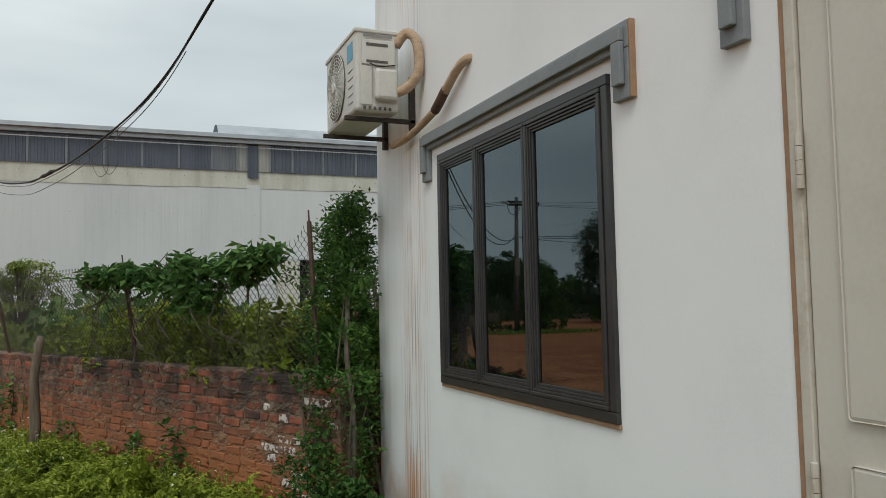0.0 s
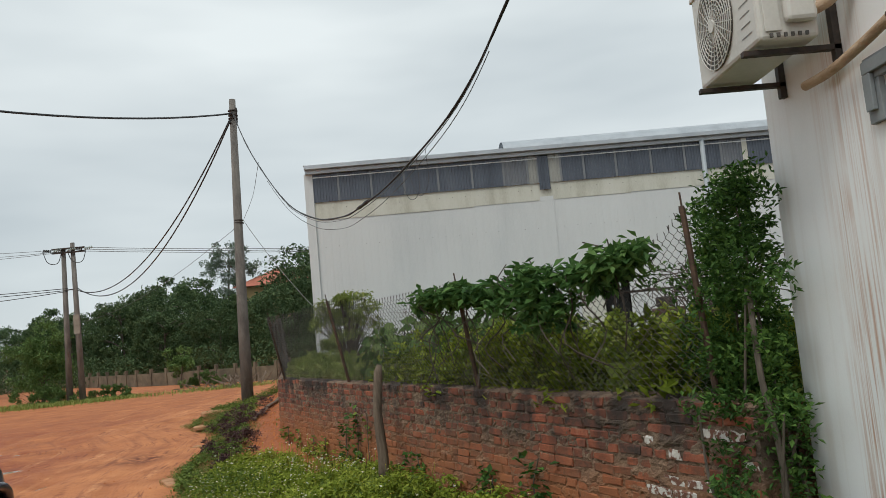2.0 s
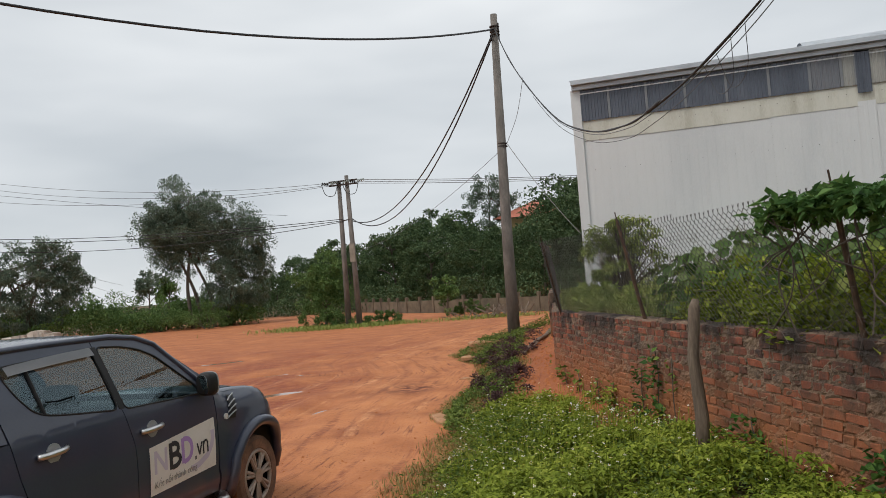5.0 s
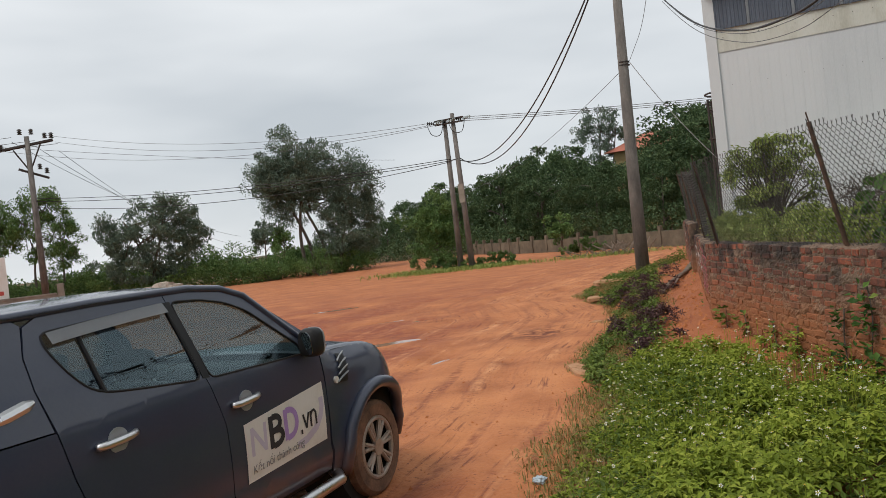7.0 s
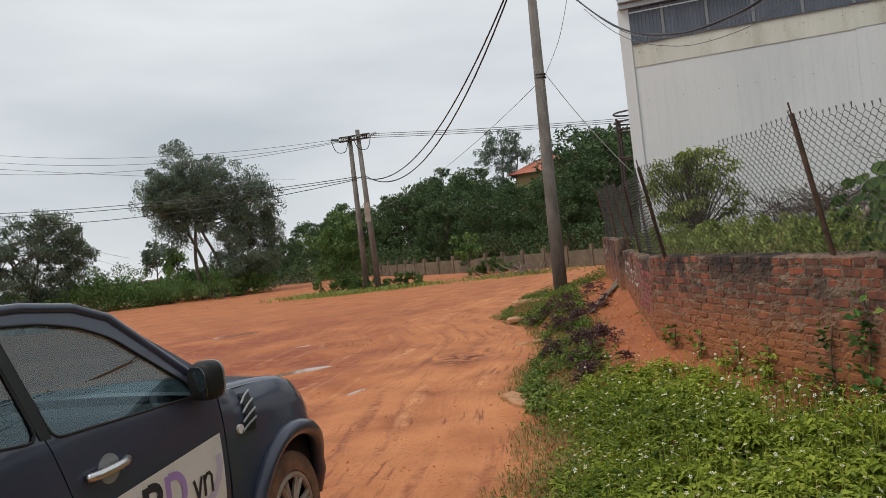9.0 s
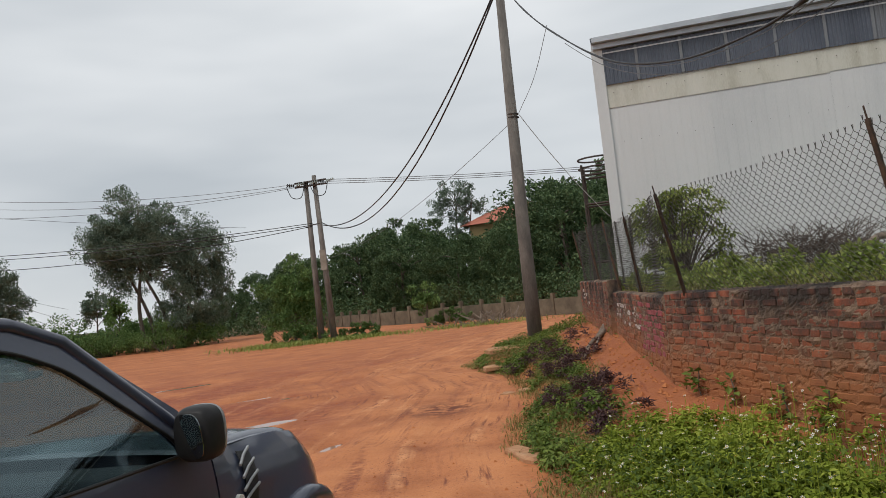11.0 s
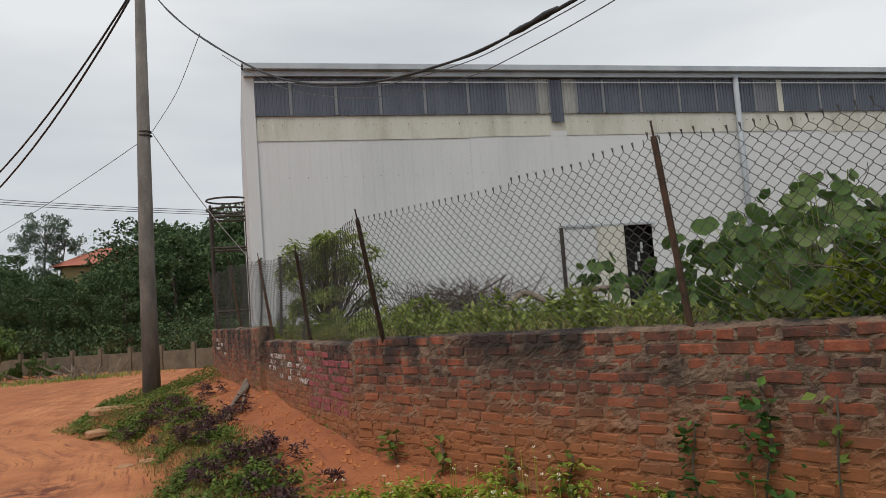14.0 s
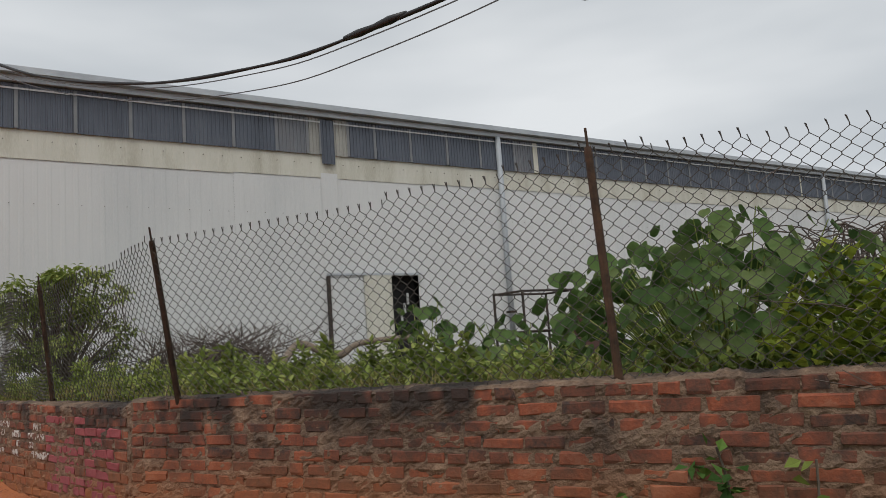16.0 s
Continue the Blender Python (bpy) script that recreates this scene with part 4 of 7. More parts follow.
def fence(name, line, cell, label, wobbly, radius=0.0031, slack=(0.05,) * 9):
    """line: foot and head of each post. The net hangs from head to head."""
    th = empty(name, pose(0, 0, 0), label, "fence")
    r = random.Random(len(line) * 13)
    strands = []
    for ((f0, h0), (f1, h1)), hang in zip(zip(line, line[1:]), slack):
        f0, h0, f1, h1 = map(Vector, (f0, h0, f1, h1))
        L = (f1 - f0).length
        n = max(2, round(L / (cell / 2)))
        for i in range(n):
            side = i % 2
            pts = []
            u0, u1 = i / n, (i + 1) / n
            foot, head = f0.lerp(f1, u0), h0.lerp(h1, u0)
            droop = hang * math.sin(math.pi * u0) ** 0.6
            H = (head - foot).length - droop
            m = int(H / (cell / 2))
            for k in range(m + 1):
                u = (u0, u1)[(k + side) % 2]
                v = k * cell / 2 / (head - foot).length
                p = f0.lerp(f1, u).lerp(h0.lerp(h1, u), v)
                bow = wobbly * (math.sin(p.x * 3.1 + p.z * 2.3) + math.sin(p.y * 4.3 + p.z * 5.0))
                zq = p.z + wobbly * 0.4 * math.sin(p.y * 6)
                for dz in (-0.07, 0.07):
                    pts.append((p.x + bow, p.y + bow * 0.5, zq + dz * cell))
            d = (f1 - f0).normalized() * 0.012
            e = pts[-1]
            pts.append((e[0] + d.x * (1 if side else -1), e[1] + d.y, e[2] + 0.035))
            strands.append(pts)
    V, F = net(strands, radius)
    raw("wire_net", V, F, wire, th, "sagging rusted chain-link net")
    for f, h in line:
        f, h = Vector(f), Vector(h)
        d = (h - f).normalized()
        b = tubed([f - d * 0.03, h - d * 0.02, h], [0.022, 0.02, 0.017], 8)
        tube(b, [h - d * 0.04, h + d * 0.09], 0.007, 5)
        part("post", b, rust, th, "leaning rusty steel post")
    return th


A_posts = [((2.17, 7.1, 1.5), (2.12, 7.18, 2.78)), ((0.88, 9.74, 1.52), (0.74, 9.58, 2.56)), ((-0.68, 13.07, 1.5), (-0.89, 12.93, 2.66)), ((-2.06, 15.8, 1.53), (-2.24, 15.68, 2.6))]
fence("chain_link_fence", A_posts, 0.076, "rusty chain-link fence leaning over the brick wall", 0.008, slack=(0.34, 0.08, 0.05))
B_posts = [((-2.06, 15.8, 1.53), (-2.24, 15.68, 2.6)), ((-2.5, 18.2, 1.48), (-2.62, 18.1, 2.55)), ((-2.86, 20.5, 1.6), (-3.0, 20.4, 2.68)), ((-3.3, 23.0, 1.68), (-3.44, 22.9, 2.8)), ((-3.72, 25.5, 1.68), (-3.9, 25.4, 2.85))]
fence("chain_link_fence", B_posts[1:], 0.068, "slack rusty chain-link fence on the side wall", 0.03)
fence("chain_link_fence", [B_posts[0], B_posts[1]], 0.075, "slack rusty chain-link fence turning the corner", 0.02)

stake = obj("timber_stake", tubed([(-0.2, 10.98, 0.25), (-0.17, 11.08, 0.8), (-0.2, 11.12, 1.3), (-0.16, 11.2, 1.72), (-0.14, 11.22, 1.8)], [0.06, 0.058, 0.05, 0.05, 0.03], 10), stake_m, "weathered brown timber stake leaning on the wall", "stake", smooth=True)

# ---- poles and cables ----
pole = empty("utility_pole", pose(-5.2, 26.45, 0.35), "tall weathered concrete utility pole", "utility pole")
part("shaft", tubed([(0, 0, -0.3), (0.02, 0, 3), (0.13, 0, 9.57)], [0.19, 0.16, 0.1], 16), concrete, pole, smooth=True)
for z in (5.62, 5.7, 8.95, 9.05, 9.2):
    b = bmesh.new()
    cyl(b, pose(0.02 + z * 0.0115, 0, z), 0.15, 0.03, 16)
    part("clamp_band", b, dark_metal, pole, "rusty wire band")
part("hook_bracket", boxed(0.2, 0.26, -0.03, 0.03, 8.8, 9.3, 0.01), dark_metal, pole)
part("wire_hook", tubed([(0.12, 0, 5.65), (0.24, -0.02, 5.6)], 0.02, 6), dark_metal, pole)
ptop = (-5.05, 26.4, 9.46)


def cable(name, pts, r, label, material=cable_m, group="cables"):
    return obj(name, tubed(pts, r, 6), material, label, "cable", group, smooth=True)


u_ = lambda s, z: (-5.1 + 4.57 * s, 26.4 - 10.7 * s, z)
main = spline([u_(0.01, 9.46), u_(0.16, 8.05), u_(0.326, 6.8), u_(0.55, 5.4), u_(0.746, 4.66), u_(0.9, 4.38), u_(1.0, 4.36), u_(1.15, 4.5), u_(1.347, 4.95), u_(1.479, 5.7), u_(1.62, 6.75), (2.7, 6.93, 8.5)], 8)
cb = empty("power_cable", pose(0, 0, 0), "thick black cable bundle with a taped splice", "cable", "cables")
rr = [0.0165 + 0.003 * math.sin(i * 0.9) for i in range(len(main))]
part("cable_core", tubed(main, rr, 8), cable_m, cb, smooth=True)
kn = [Vector(u_(0.985, 4.36)), Vector(u_(0.998, 4.365)), Vector(u_(1.012, 4.372)), Vector(u_(1.026, 4.385)), Vector(u_(1.04, 4.395))]
part("splice", tubed(kn, [0.022, 0.034, 0.026, 0.037, 0.02], 8), cable_m, cb, "taped black splice", smooth=True)
for k, dz in ((0, 0.06), (1, 0.22)):
    pts = [Vector(p) + Vector((0, 0, -dz * math.sin(math.pi * i / (len(main) - 1)) ** 2)) for i, p in enumerate(main)][24 - 6 * k:70]
    part("loose_wire", tubed(pts, 0.006, 4), thin_m, cb, "thin loose wire hanging below the bundle")
for k in range(2):
    p0 = Vector(u_(1.16 + 0.03 * k, 4.5 + 0.04 * k))
    b = bmesh.new()
    tube(b, spline([p0, p0 + Vector((0.15, 0.1, -0.35 - 0.05 * k)), p0 + Vector((0.3, -0.3, -0.3)), p0 + Vector((0.3, -0.5, 0.15))], 6), 0.005, 4)
    part("loose_tail", b, thin_m, cb, "curled loose wire end")
cable("power_cable", sag(ptop, (-14, 4, 7.45), 1.32), 0.028, "black cable running from the concrete pole across the yard")
for k in range(2):
    cable("service_wire", sag((-5.1, 26.35 - 0.1 * k, 9.36 - 0.12 * k), (-17.6, 43.4, 5.85 + 0.12 * k), 1.8 + 0.45 * k), 0.024, "black service cable sagging to the twin poles")
cable("service_wire", sag((-4.95, 26.4, 6.02), (-3.05, 26.62, 3.2), 0.12), 0.01, "pale wire tied down to the warehouse corner", pale_wire)
cable("service_wire", spline([(-4.95, 26.4, 6.05), (-4.3, 24.9, 6.5), (-3.75, 23.3, 7.1)], 8), 0.006, "thin wire looping up to the cable", thin_m)
cable("service_wire", sag((-5.15, 26.5, 5.9), (-22, 52, 4.6), 0.7), 0.008, "thin wire running back from the pole", thin_m)


def hv_pole(x0, x1, y, name):
    th = empty("twin_power_pole", pose(0, 0, 0), "pair of slim concrete power poles joined by a crossarm", "power pole")
    for x, xt, h in ((x0, x0 - 0.02, 8.15), (x1, x1 - 0.2, 8.4)):
        part("shaft", tubed([(x, y, -0.1), (xt, y, h)], [0.17, 0.11], 12), concrete, th, smooth=True)
    part("painted_mark", boxed(x1 - 0.16 - 0.09, x1 + 0.06, y - 0.16, y - 0.12, 3.6, 4.6), concrete_l, th, "pale stencilled patch")
    for dz in (7.85, 8.05):
        part("crossarm", boxed(x0 - 0.55, x1 + 0.5, y - 0.2, y - 0.12, dz, dz + 0.09, 0.005), dark_metal, th)
    part("wire_tie", tubed([(x0, y - 0.1, 5.9), (x1 - 0.1, y - 0.1, 5.95)], 0.03, 6), dark_metal, th)
    for x in (x0 - 0.5, x0 + 0.25, x1 + 0.45):
        for s in (-1, 1):
            b = bmesh.new()
            for k in range(4):
                cyl(b, pose(x + s * (0.12 + 0.11 * k), y - 0.2, 8.0 + 0.02 * k, 0, 80 * s, 0), 0.09, 0.05, 10, 0.03)
            part("insulator", b, porcelain if s > 0 else dark_insul, th)
    b = bmesh.new()
    for x in (x0 - 0.5, x1 + 0.1):
        tube(b, spline([(x - 0.5, y - 0.2, 8.0), (x - 0.2, y - 0.3, 7.4), (x + 0.3, y - 0.3, 7.35), (x + 0.5, y - 0.2, 8.0)], 6), 0.02, 5)
    part("jumper_loop", b, cable_m, th)
    return th


hv_pole(-18.28, -17.62, 43.5, "a")
lp = empty("power_pole", pose(-48.5, 41.4, 0.04), "dark power pole with a double crossarm and insulators", "power pole")
part("shaft", tubed([(0, 0, 0), (0, 0, 11.8)], [0.24, 0.16], 12), concrete, lp, smooth=True)
ax = Vector((0.62, 0.78, 0))
b = bmesh.new()
tube(b, [Vector((0, 0, 10.8)) - ax * 2.2, Vector((0, 0, 11.5)) + ax * 1.6], 0.11, 6)
tube(b, [Vector((0, 0, 9.6)) - ax * 0.7, Vector((0, 0, 8.9)) + ax * 1.1], 0.09, 6)
tube(b, [Vector((0, 0, 9.4)), Vector((0, 0, 10.9)) - ax * 0.9], 0.05, 6)
tube(b, [Vector((0, 0, 9.4)), Vector((0, 0, 11.3)) + ax * 0.8], 0.05, 6)
part("crossarm", b, dark_metal, lp)
for p in (Vector((0, 0, 11.0)) - ax * 2.1, Vector((0, 0, 11.0)) - ax * 1.6, Vector((0, 0, 12.0)) - ax * 0.4, Vector((0, 0, 12.0)) + ax * 0.3, Vector((0, 0, 11.7)) + ax * 1.1, Vector((0, 0, 11.7)) + ax * 1.5, Vector((0, 0, 9.6)) + ax * 0.6, Vector((0, 0, 9.3)) + ax * 1.0):
    b = bmesh.new()
    for k in range(3):
        cyl(b, Matrix.Translation(p + Vector((0, 0, 0.13 * k))), 0.17, 0.1, 10, 0.08)
    part("insulator", b, dark_insul, lp)
for k, (a, c, d) in enumerate((((-48.3, 42.5, 12.0), (-18.6, 43.3, 8.05), 0.9), ((-47.5, 42.8, 11.4), (-18.6, 43.3, 7.95), 1.0), ((-49.7, 39.9, 11.0), (-18.6, 43.3, 7.9), 1.2), ((-48.5, 41.4, 7.6), (-18.1, 43.4, 6.0), 0.5), ((-48.5, 41.4, 7.4), (-18.1, 43.4, 5.9), 0.55), ((-48.5, 41.4, 7.0), (-18.1, 43.4, 5.85), 0.9))):
    cable("power_line", sag(a, c, d), 0.011 if k < 3 else 0.018, "overhead line between the power poles", thin_m if k < 3 else cable_m, "overhead lines")
for z in (8.1, 8.0, 7.9):
    cable("power_line", sag((-17.3, 43.3, z), (30, 60, z + 1.0), 1.2), 0.014, "overhead line running on behind the trees", thin_m, "overhead lines")
for k in range(3):
    cable("power_line", sag((-49.5 + k, 41.0 + k, 11.6 - 0.4 * k), (-62, 78, 4.5 - 1.2 * k), 1.0), 0.016, "overhead line leaving the dark pole", thin_m, "overhead lines")
    cable("power_line", sag((-49.5 + k, 41.0 + k, 11.9 - 0.3 * k), (-75, 20, 12.5), 0.8), 0.016, "overhead line leaving the dark pole", thin_m, "overhead lines")
cable("power_line", sag((-75, 20, 17.5), (-36, 70, 9.5), 1.2), 0.014, "overhead line high above the hedge", thin_m, "overhead lines")


# ---- the pickup ----
# its own axes: x to its right, y forward, z up; origin on the ground under the front axle's middle
car = empty("pickup_truck", pose(-4.99, 10.45, 0.1, 0, 0, 1.5), "dark blue double-cab pickup with canopy and muddy wheels", "pickup truck")


def half_width(y, z):
    w = 0.885
    if z < 0.55:
        w -= 0.09 * ((0.55 - z) / 0.3) ** 1.5
    elif z < 1.25:
        w -= 0.03 * ((z - 0.85) / 0.4) ** 2
    else:
        w -= 0.03 + 0.34 * (z - 1.25) + 0.12 * (z - 1.25) ** 2
    if y > -0.7 and z > 0.8:
        top = float(np.interp(y, [-0.7, -0.45, -0.15, 0.05, 0.22, 0.37, 0.47, 0.54, 0.6], [1.215, 1.207, 1.19, 1.17, 1.14, 1.08, 0.995, 0.87, 0.7]))
        w -= 0.08 * float(smooth01((y + 0.7) / 0.35)) * max(0.0, (z - top + 0.2) / 0.2) ** 2
    if y > 0.15:
        w -= 0.34 * ((y - 0.15) / 0.6) ** 2.0
    d = math.hypot(y, z - 0.38)
    if z < 1.15 and d < 0.62:
        w += 0.035 * smooth01((0.62 - d) / 0.14)
    d = math.hypot(y + 3.0, z - 0.38)
    if z < 1.15 and d < 0.62:
        w += 0.03 * smooth01((0.62 - d) / 0.14)
    return float(w)


def side_panel(outline, holes=(), step=0.06, thick=0.02):
    """A body panel: an outline in the side plane, bent to the body's section, on both flanks."""
    b = bmesh.new()
    es = []
    for loop in (outline, *holes):
        vs = [b.verts.new((0, y, z)) for y, z in loop]
        es += [b.edges.new((vs[i], vs[(i + 1) % len(vs)])) for i in range(len(vs))]
    bmesh.ops.triangle_fill(b, edges=es, use_beauty=True)
    ys, zs = [p[0] for p in outline], [p[1] for p in outline]
    for k in range(1, int((max(zs) - min(zs)) / step) + 1):
        bmesh.ops.bisect_plane(b, geom=b.verts[:] + b.edges[:] + b.faces[:], plane_co=(0, 0, min(zs) + k * step), plane_no=(0, 0, 1))
    for k in range(1, int((max(ys) - min(ys)) / 0.14) + 1):
        bmesh.ops.bisect_plane(b, geom=b.verts[:] + b.edges[:] + b.faces[:], plane_co=(0, min(ys) + k * 0.14, 0), plane_no=(0, 1, 0))
    for v in b.verts:
        v.co.x = half_width(v.co.y, v.co.z)
    bmesh.ops.recalc_face_normals(b, faces=b.faces[:])
    if sum(f.normal.x for f in b.faces) < 0:
        bmesh.ops.reverse_faces(b, faces=b.faces[:])
    r = bmesh.ops.extrude_face_region(b, geom=b.faces[:])
    bmesh.ops.translate(b, vec=(-thick, 0, 0), verts=[e for e in r["geom"] if isinstance(e, bmesh.types.BMVert)])
    bmesh.ops.recalc_face_normals(b, faces=b.faces[:])
    return b


def mirrored(b):
    g = bmesh.ops.duplicate(b, geom=b.verts[:] + b.edges[:] + b.faces[:])["geom"]
    bmesh.ops.scale(b, vec=(-1, 1, 1), verts=[e for e in g if isinstance(e, bmesh.types.BMVert)])
    bmesh.ops.reverse_faces(b, faces=[e for e in g if isinstance(e, bmesh.types.BMFace)])
    return b


def mirror_mesh(b):
    bmesh.ops.scale(b, vec=(-1, 1, 1), verts=b.verts[:])
    bmesh.ops.reverse_faces(b, faces=b.faces[:])
    return b


def arc(cy, cz, r, a0, a1, n=12):
    return [(cy + r * math.cos(radians(a0 + (a1 - a0) * k / n)), cz + r * math.sin(radians(a0 + (a1 - a0) * k / n))) for k in range(n + 1)]


def sided(name, outline, holes, material, parent=None, label="", step=0.06):
    out = []
    for s in (1, -1):
        b = side_panel(outline, holes, step)
        if s < 0:
            mirror_mesh(b)
        ob = part(name, b, material, parent or car, label)
        ob.data.shade_smooth()
        out.append(ob)
    for ob in out:
        ob.data.set_sharp_from_angle(angle=radians(40))
    return out


def rounded(loop, d):
    """The loop with its corners cut to short curves."""
    out = []
    P = [Vector((0, *p)) for p in loop]
    for i, p in enumerate(P):
        a, c = P[i - 1] - p, P[(i + 1) % len(P)] - p
        a, c = a.normalized() * min(d, a.length * 0.4), c.normalized() * min(d, c.length * 0.4)
        for t in (0.0, 0.33, 0.67, 1.0):
            q = (p + a) * (1 - t) ** 2 + p * 2 * t * (1 - t) + (p + c) * t * t
            out.append((q.y, q.z))
    return out


front_win = [(-1.725, 1.28), (-1.2, 1.262), (-0.80, 1.25), (-0.84, 1.32), (-1.2, 1.61), (-1.36, 1.68), (-1.55, 1.72), (-1.785, 1.737)]
rear_win = [(-1.79, 1.285), (-2.2, 1.33), (-2.42, 1.36), (-2.52, 1.40), (-2.60, 1.50), (-2.66, 1.62), (-2.66, 1.695), (-1.845, 1.735)]
front_win, rear_win = rounded(front_win, 0.05), rounded(rear_win, 0.06)
fender = [(0.475, 0.5), (0.53, 0.5), (0.55, 0.66), (0.54, 0.87), (0.47, 0.995), (0.37, 1.08), (0.22, 1.14), (0.05, 1.17), (-0.15, 1.19), (-0.45, 1.207), (-0.62, 1.215), (-0.63, 0.9), (-0.60, 0.34), (-0.44, 0.34)] + [p for p in arc(0, 0.38, 0.47, 184, 10, 16)]
front_door = [(-0.636, 0.40), (-0.64, 0.9), (-0.635, 1.225), (-0.66, 1.27), (-0.74, 1.40), (-1.15, 1.70), (-1.34, 1.76), (-1.60, 1.79), (-1.815, 1.797), (-1.757, 1.28), (-1.68, 1.0), (-1.662, 0.40)]
rear_door = [(-1.669, 0.40), (-1.687, 1.0), (-1.764, 1.28), (-1.822, 1.797), (-2.3, 1.79), (-2.62, 1.778), (-2.725, 1.735), (-2.78, 1.6), (-2.788, 1.45), (-2.757, 1.25), (-2.712, 1.03), (-2.652, 0.85), (-2.56, 0.70), (-2.5, 0.40)]
bed = [(-2.659, 0.848), (-2.72, 1.03), (-2.765, 1.25), (-4.28, 1.27), (-4.34, 1.1), (-4.34, 0.5), (-3.56, 0.42)] + arc(-3.0, 0.4, 0.55, 176, 54, 14)
canopy_side = [(-2.772, 1.258), (-2.796, 1.45), (-2.789, 1.6), (-2.735, 1.742), (-2.78, 1.778), (-4.1, 1.79), (-4.22, 1.7), (-4.3, 1.278)]
canopy_win = [(-3.3, 1.42), (-3.22, 1.48), (-3.2, 1.62), (-3.3, 1.69), (-4.0, 1.69), (-4.08, 1.5), (-4.0, 1.42)]
sided("front_fender", fender, (), paint)
fd = sided("front_door", front_door, (front_win,), paint)
rd = sided("rear_door", rear_door, (rear_win,), paint)
sided("bed_side", bed, (), paint)
cn = sided("canopy_side", canopy_side, (canopy_win,), paint)
for doors, shape, nm in ((fd, front_win, "window_pane"), (rd, rear_win, "window_pane"), (cn, canopy_win, "canopy_window")):
    for s, dob in zip((1, -1), doors):
        b = side_panel(shape, (), 0.1, 0.006)
        bmesh.ops.translate(b, vec=(-0.008, 0, 0), verts=b.verts[:])
        if s < 0:
            mirror_mesh(b)
        pn = part(nm, b, car_glass, dob, "tinted glass", smooth=False)
        pn.visible_shadow = False


def side_strip(pts, w, out, n=8):
    """A thin raised moulding that follows the flank through points (y, z)."""
    b = bmesh.new()
    tube(b, [(half_width(y, z) + out, y, z) for y, z in pts], w, n)
    return b


for dob, shape in ((fd[0], front_win), (rd[0], rear_win)):
    part("window_seal", side_strip(shape + shape[:1], 0.0065, 0.0), plastic, dob, "black rubber seal")
b = side_panel([(-1.732, 1.285), (-1.785, 1.29), (-1.842, 1.738), (-1.79, 1.738)], (), 0.1, 0.004)
bmesh.ops.translate(b, vec=(0.005, 0, 0), verts=b.verts[:])
part("pillar_trim", b, plastic, fd[0], "black trim between the side windows")
part("quarter_bar", side_strip([(-2.435, 1.365), (-2.465, 1.70)], 0.012, -0.002), plastic, rd[0])
b = bmesh.new()
prev = None
for i in range(13):
    y = -1.852 - 0.065 * i
    top_z, low_z = 1.74 - 0.002 * i - 0.00015 * i * i, 1.685 - 0.002 * i - 0.00015 * i * i
    cur = [b.verts.new((half_width(y, top_z) + 0.012, y, top_z)), b.verts.new((half_width(y, low_z) + 0.03, y, low_z))]
    if prev:
        b.faces.new((prev[0], cur[0], cur[1], prev[1]))
    prev = cur
bmesh.ops.solidify(b, geom=b.faces[:], thickness=0.004)
part("visor_blade", b, silver_visor, rd[0], "silver wind deflector")

# hood, roof, windshield, tail
def across(rows, n=12):
    """A surface from flank to flank: rows of (y, edge z, crown, half width or None)."""
    b = bmesh.new()
    prev = None
    for y, z, crown, hw in rows:
        hw = hw if hw is not None else half_width(y, z)
        cur = [b.verts.new((hw * (2 * i / n - 1), y + 0.0, z + crown * (1 - abs(2 * i / n - 1) ** 2.4))) for i in range(n + 1)]
        if prev:
            for i in range(n):
                b.faces.new((prev[i], prev[i + 1], cur[i + 1], cur[i]))
        prev = cur
    bmesh.ops.recalc_face_normals(b, faces=b.faces[:])
    return b


part("hood", across([(-0.66, 1.215, 0.03, None), (-0.45, 1.207, 0.035, None), (-0.15, 1.19, 0.04, None), (0.05, 1.17, 0.045, None), (0.22, 1.14, 0.05, None), (0.37, 1.08, 0.06, None), (0.47, 0.995, 0.09, None), (0.54, 0.87, 0.06, None), (0.57, 0.66, 0.03, None), (0.56, 0.5, 0.0, None), (0.5, 0.35, 0.0, 0.68)]), paint, car, smooth=True)
part("roof", across([(-1.2, 1.70, 0.05, 0.66), (-1.36, 1.765, 0.04, 0.655), (-1.6, 1.795, 0.035, 0.655), (-2.0, 1.80, 0.035, 0.655), (-2.4, 1.795, 0.035, 0.66), (-2.8, 1.785, 0.035, 0.66)]), paint, car, smooth=True)
part("canopy_roof", across([(-2.77, 1.782, 0.032, 0.662), (-2.9, 1.792, 0.05, 0.662), (-3.5, 1.80, 0.06, 0.66), (-4.1, 1.795, 0.05, 0.66), (-4.24, 1.7, 0.03, 0.69), (-4.33, 1.28, 0.0, 0.83), (-4.36, 0.5, 0.0, 0.83)]), paint, car, smooth=True)
ws = part("windshield", across([(-0.66, 1.235, 0.03, 0.80), (-0.95, 1.49, 0.05, 0.73), (-1.2, 1.697, 0.058, 0.66)]), car_glass, car, "tinted windshield", smooth=True)
ws.visible_shadow = False
for s in (1, -1):
    part("roof_edge", tubed([(s * half_width(y, z) * 0.995, y, z) for y, z in ((-0.66, 1.235), (-0.82, 1.385), (-1.16, 1.70), (-1.34, 1.765), (-1.62, 1.795), (-2.3, 1.797), (-2.78, 1.787), (-3.5, 1.793), (-4.1, 1.785))], 0.024, 8), paint, car, smooth=True)
part("underbody", boxed(-0.72, 0.72, -4.3, 0.6, 0.3, 0.5, 0.02), plastic, car)
part("cabin_floor", boxed(-0.78, 0.78, -2.7, -0.6, 0.55, 0.6), fabric, car)
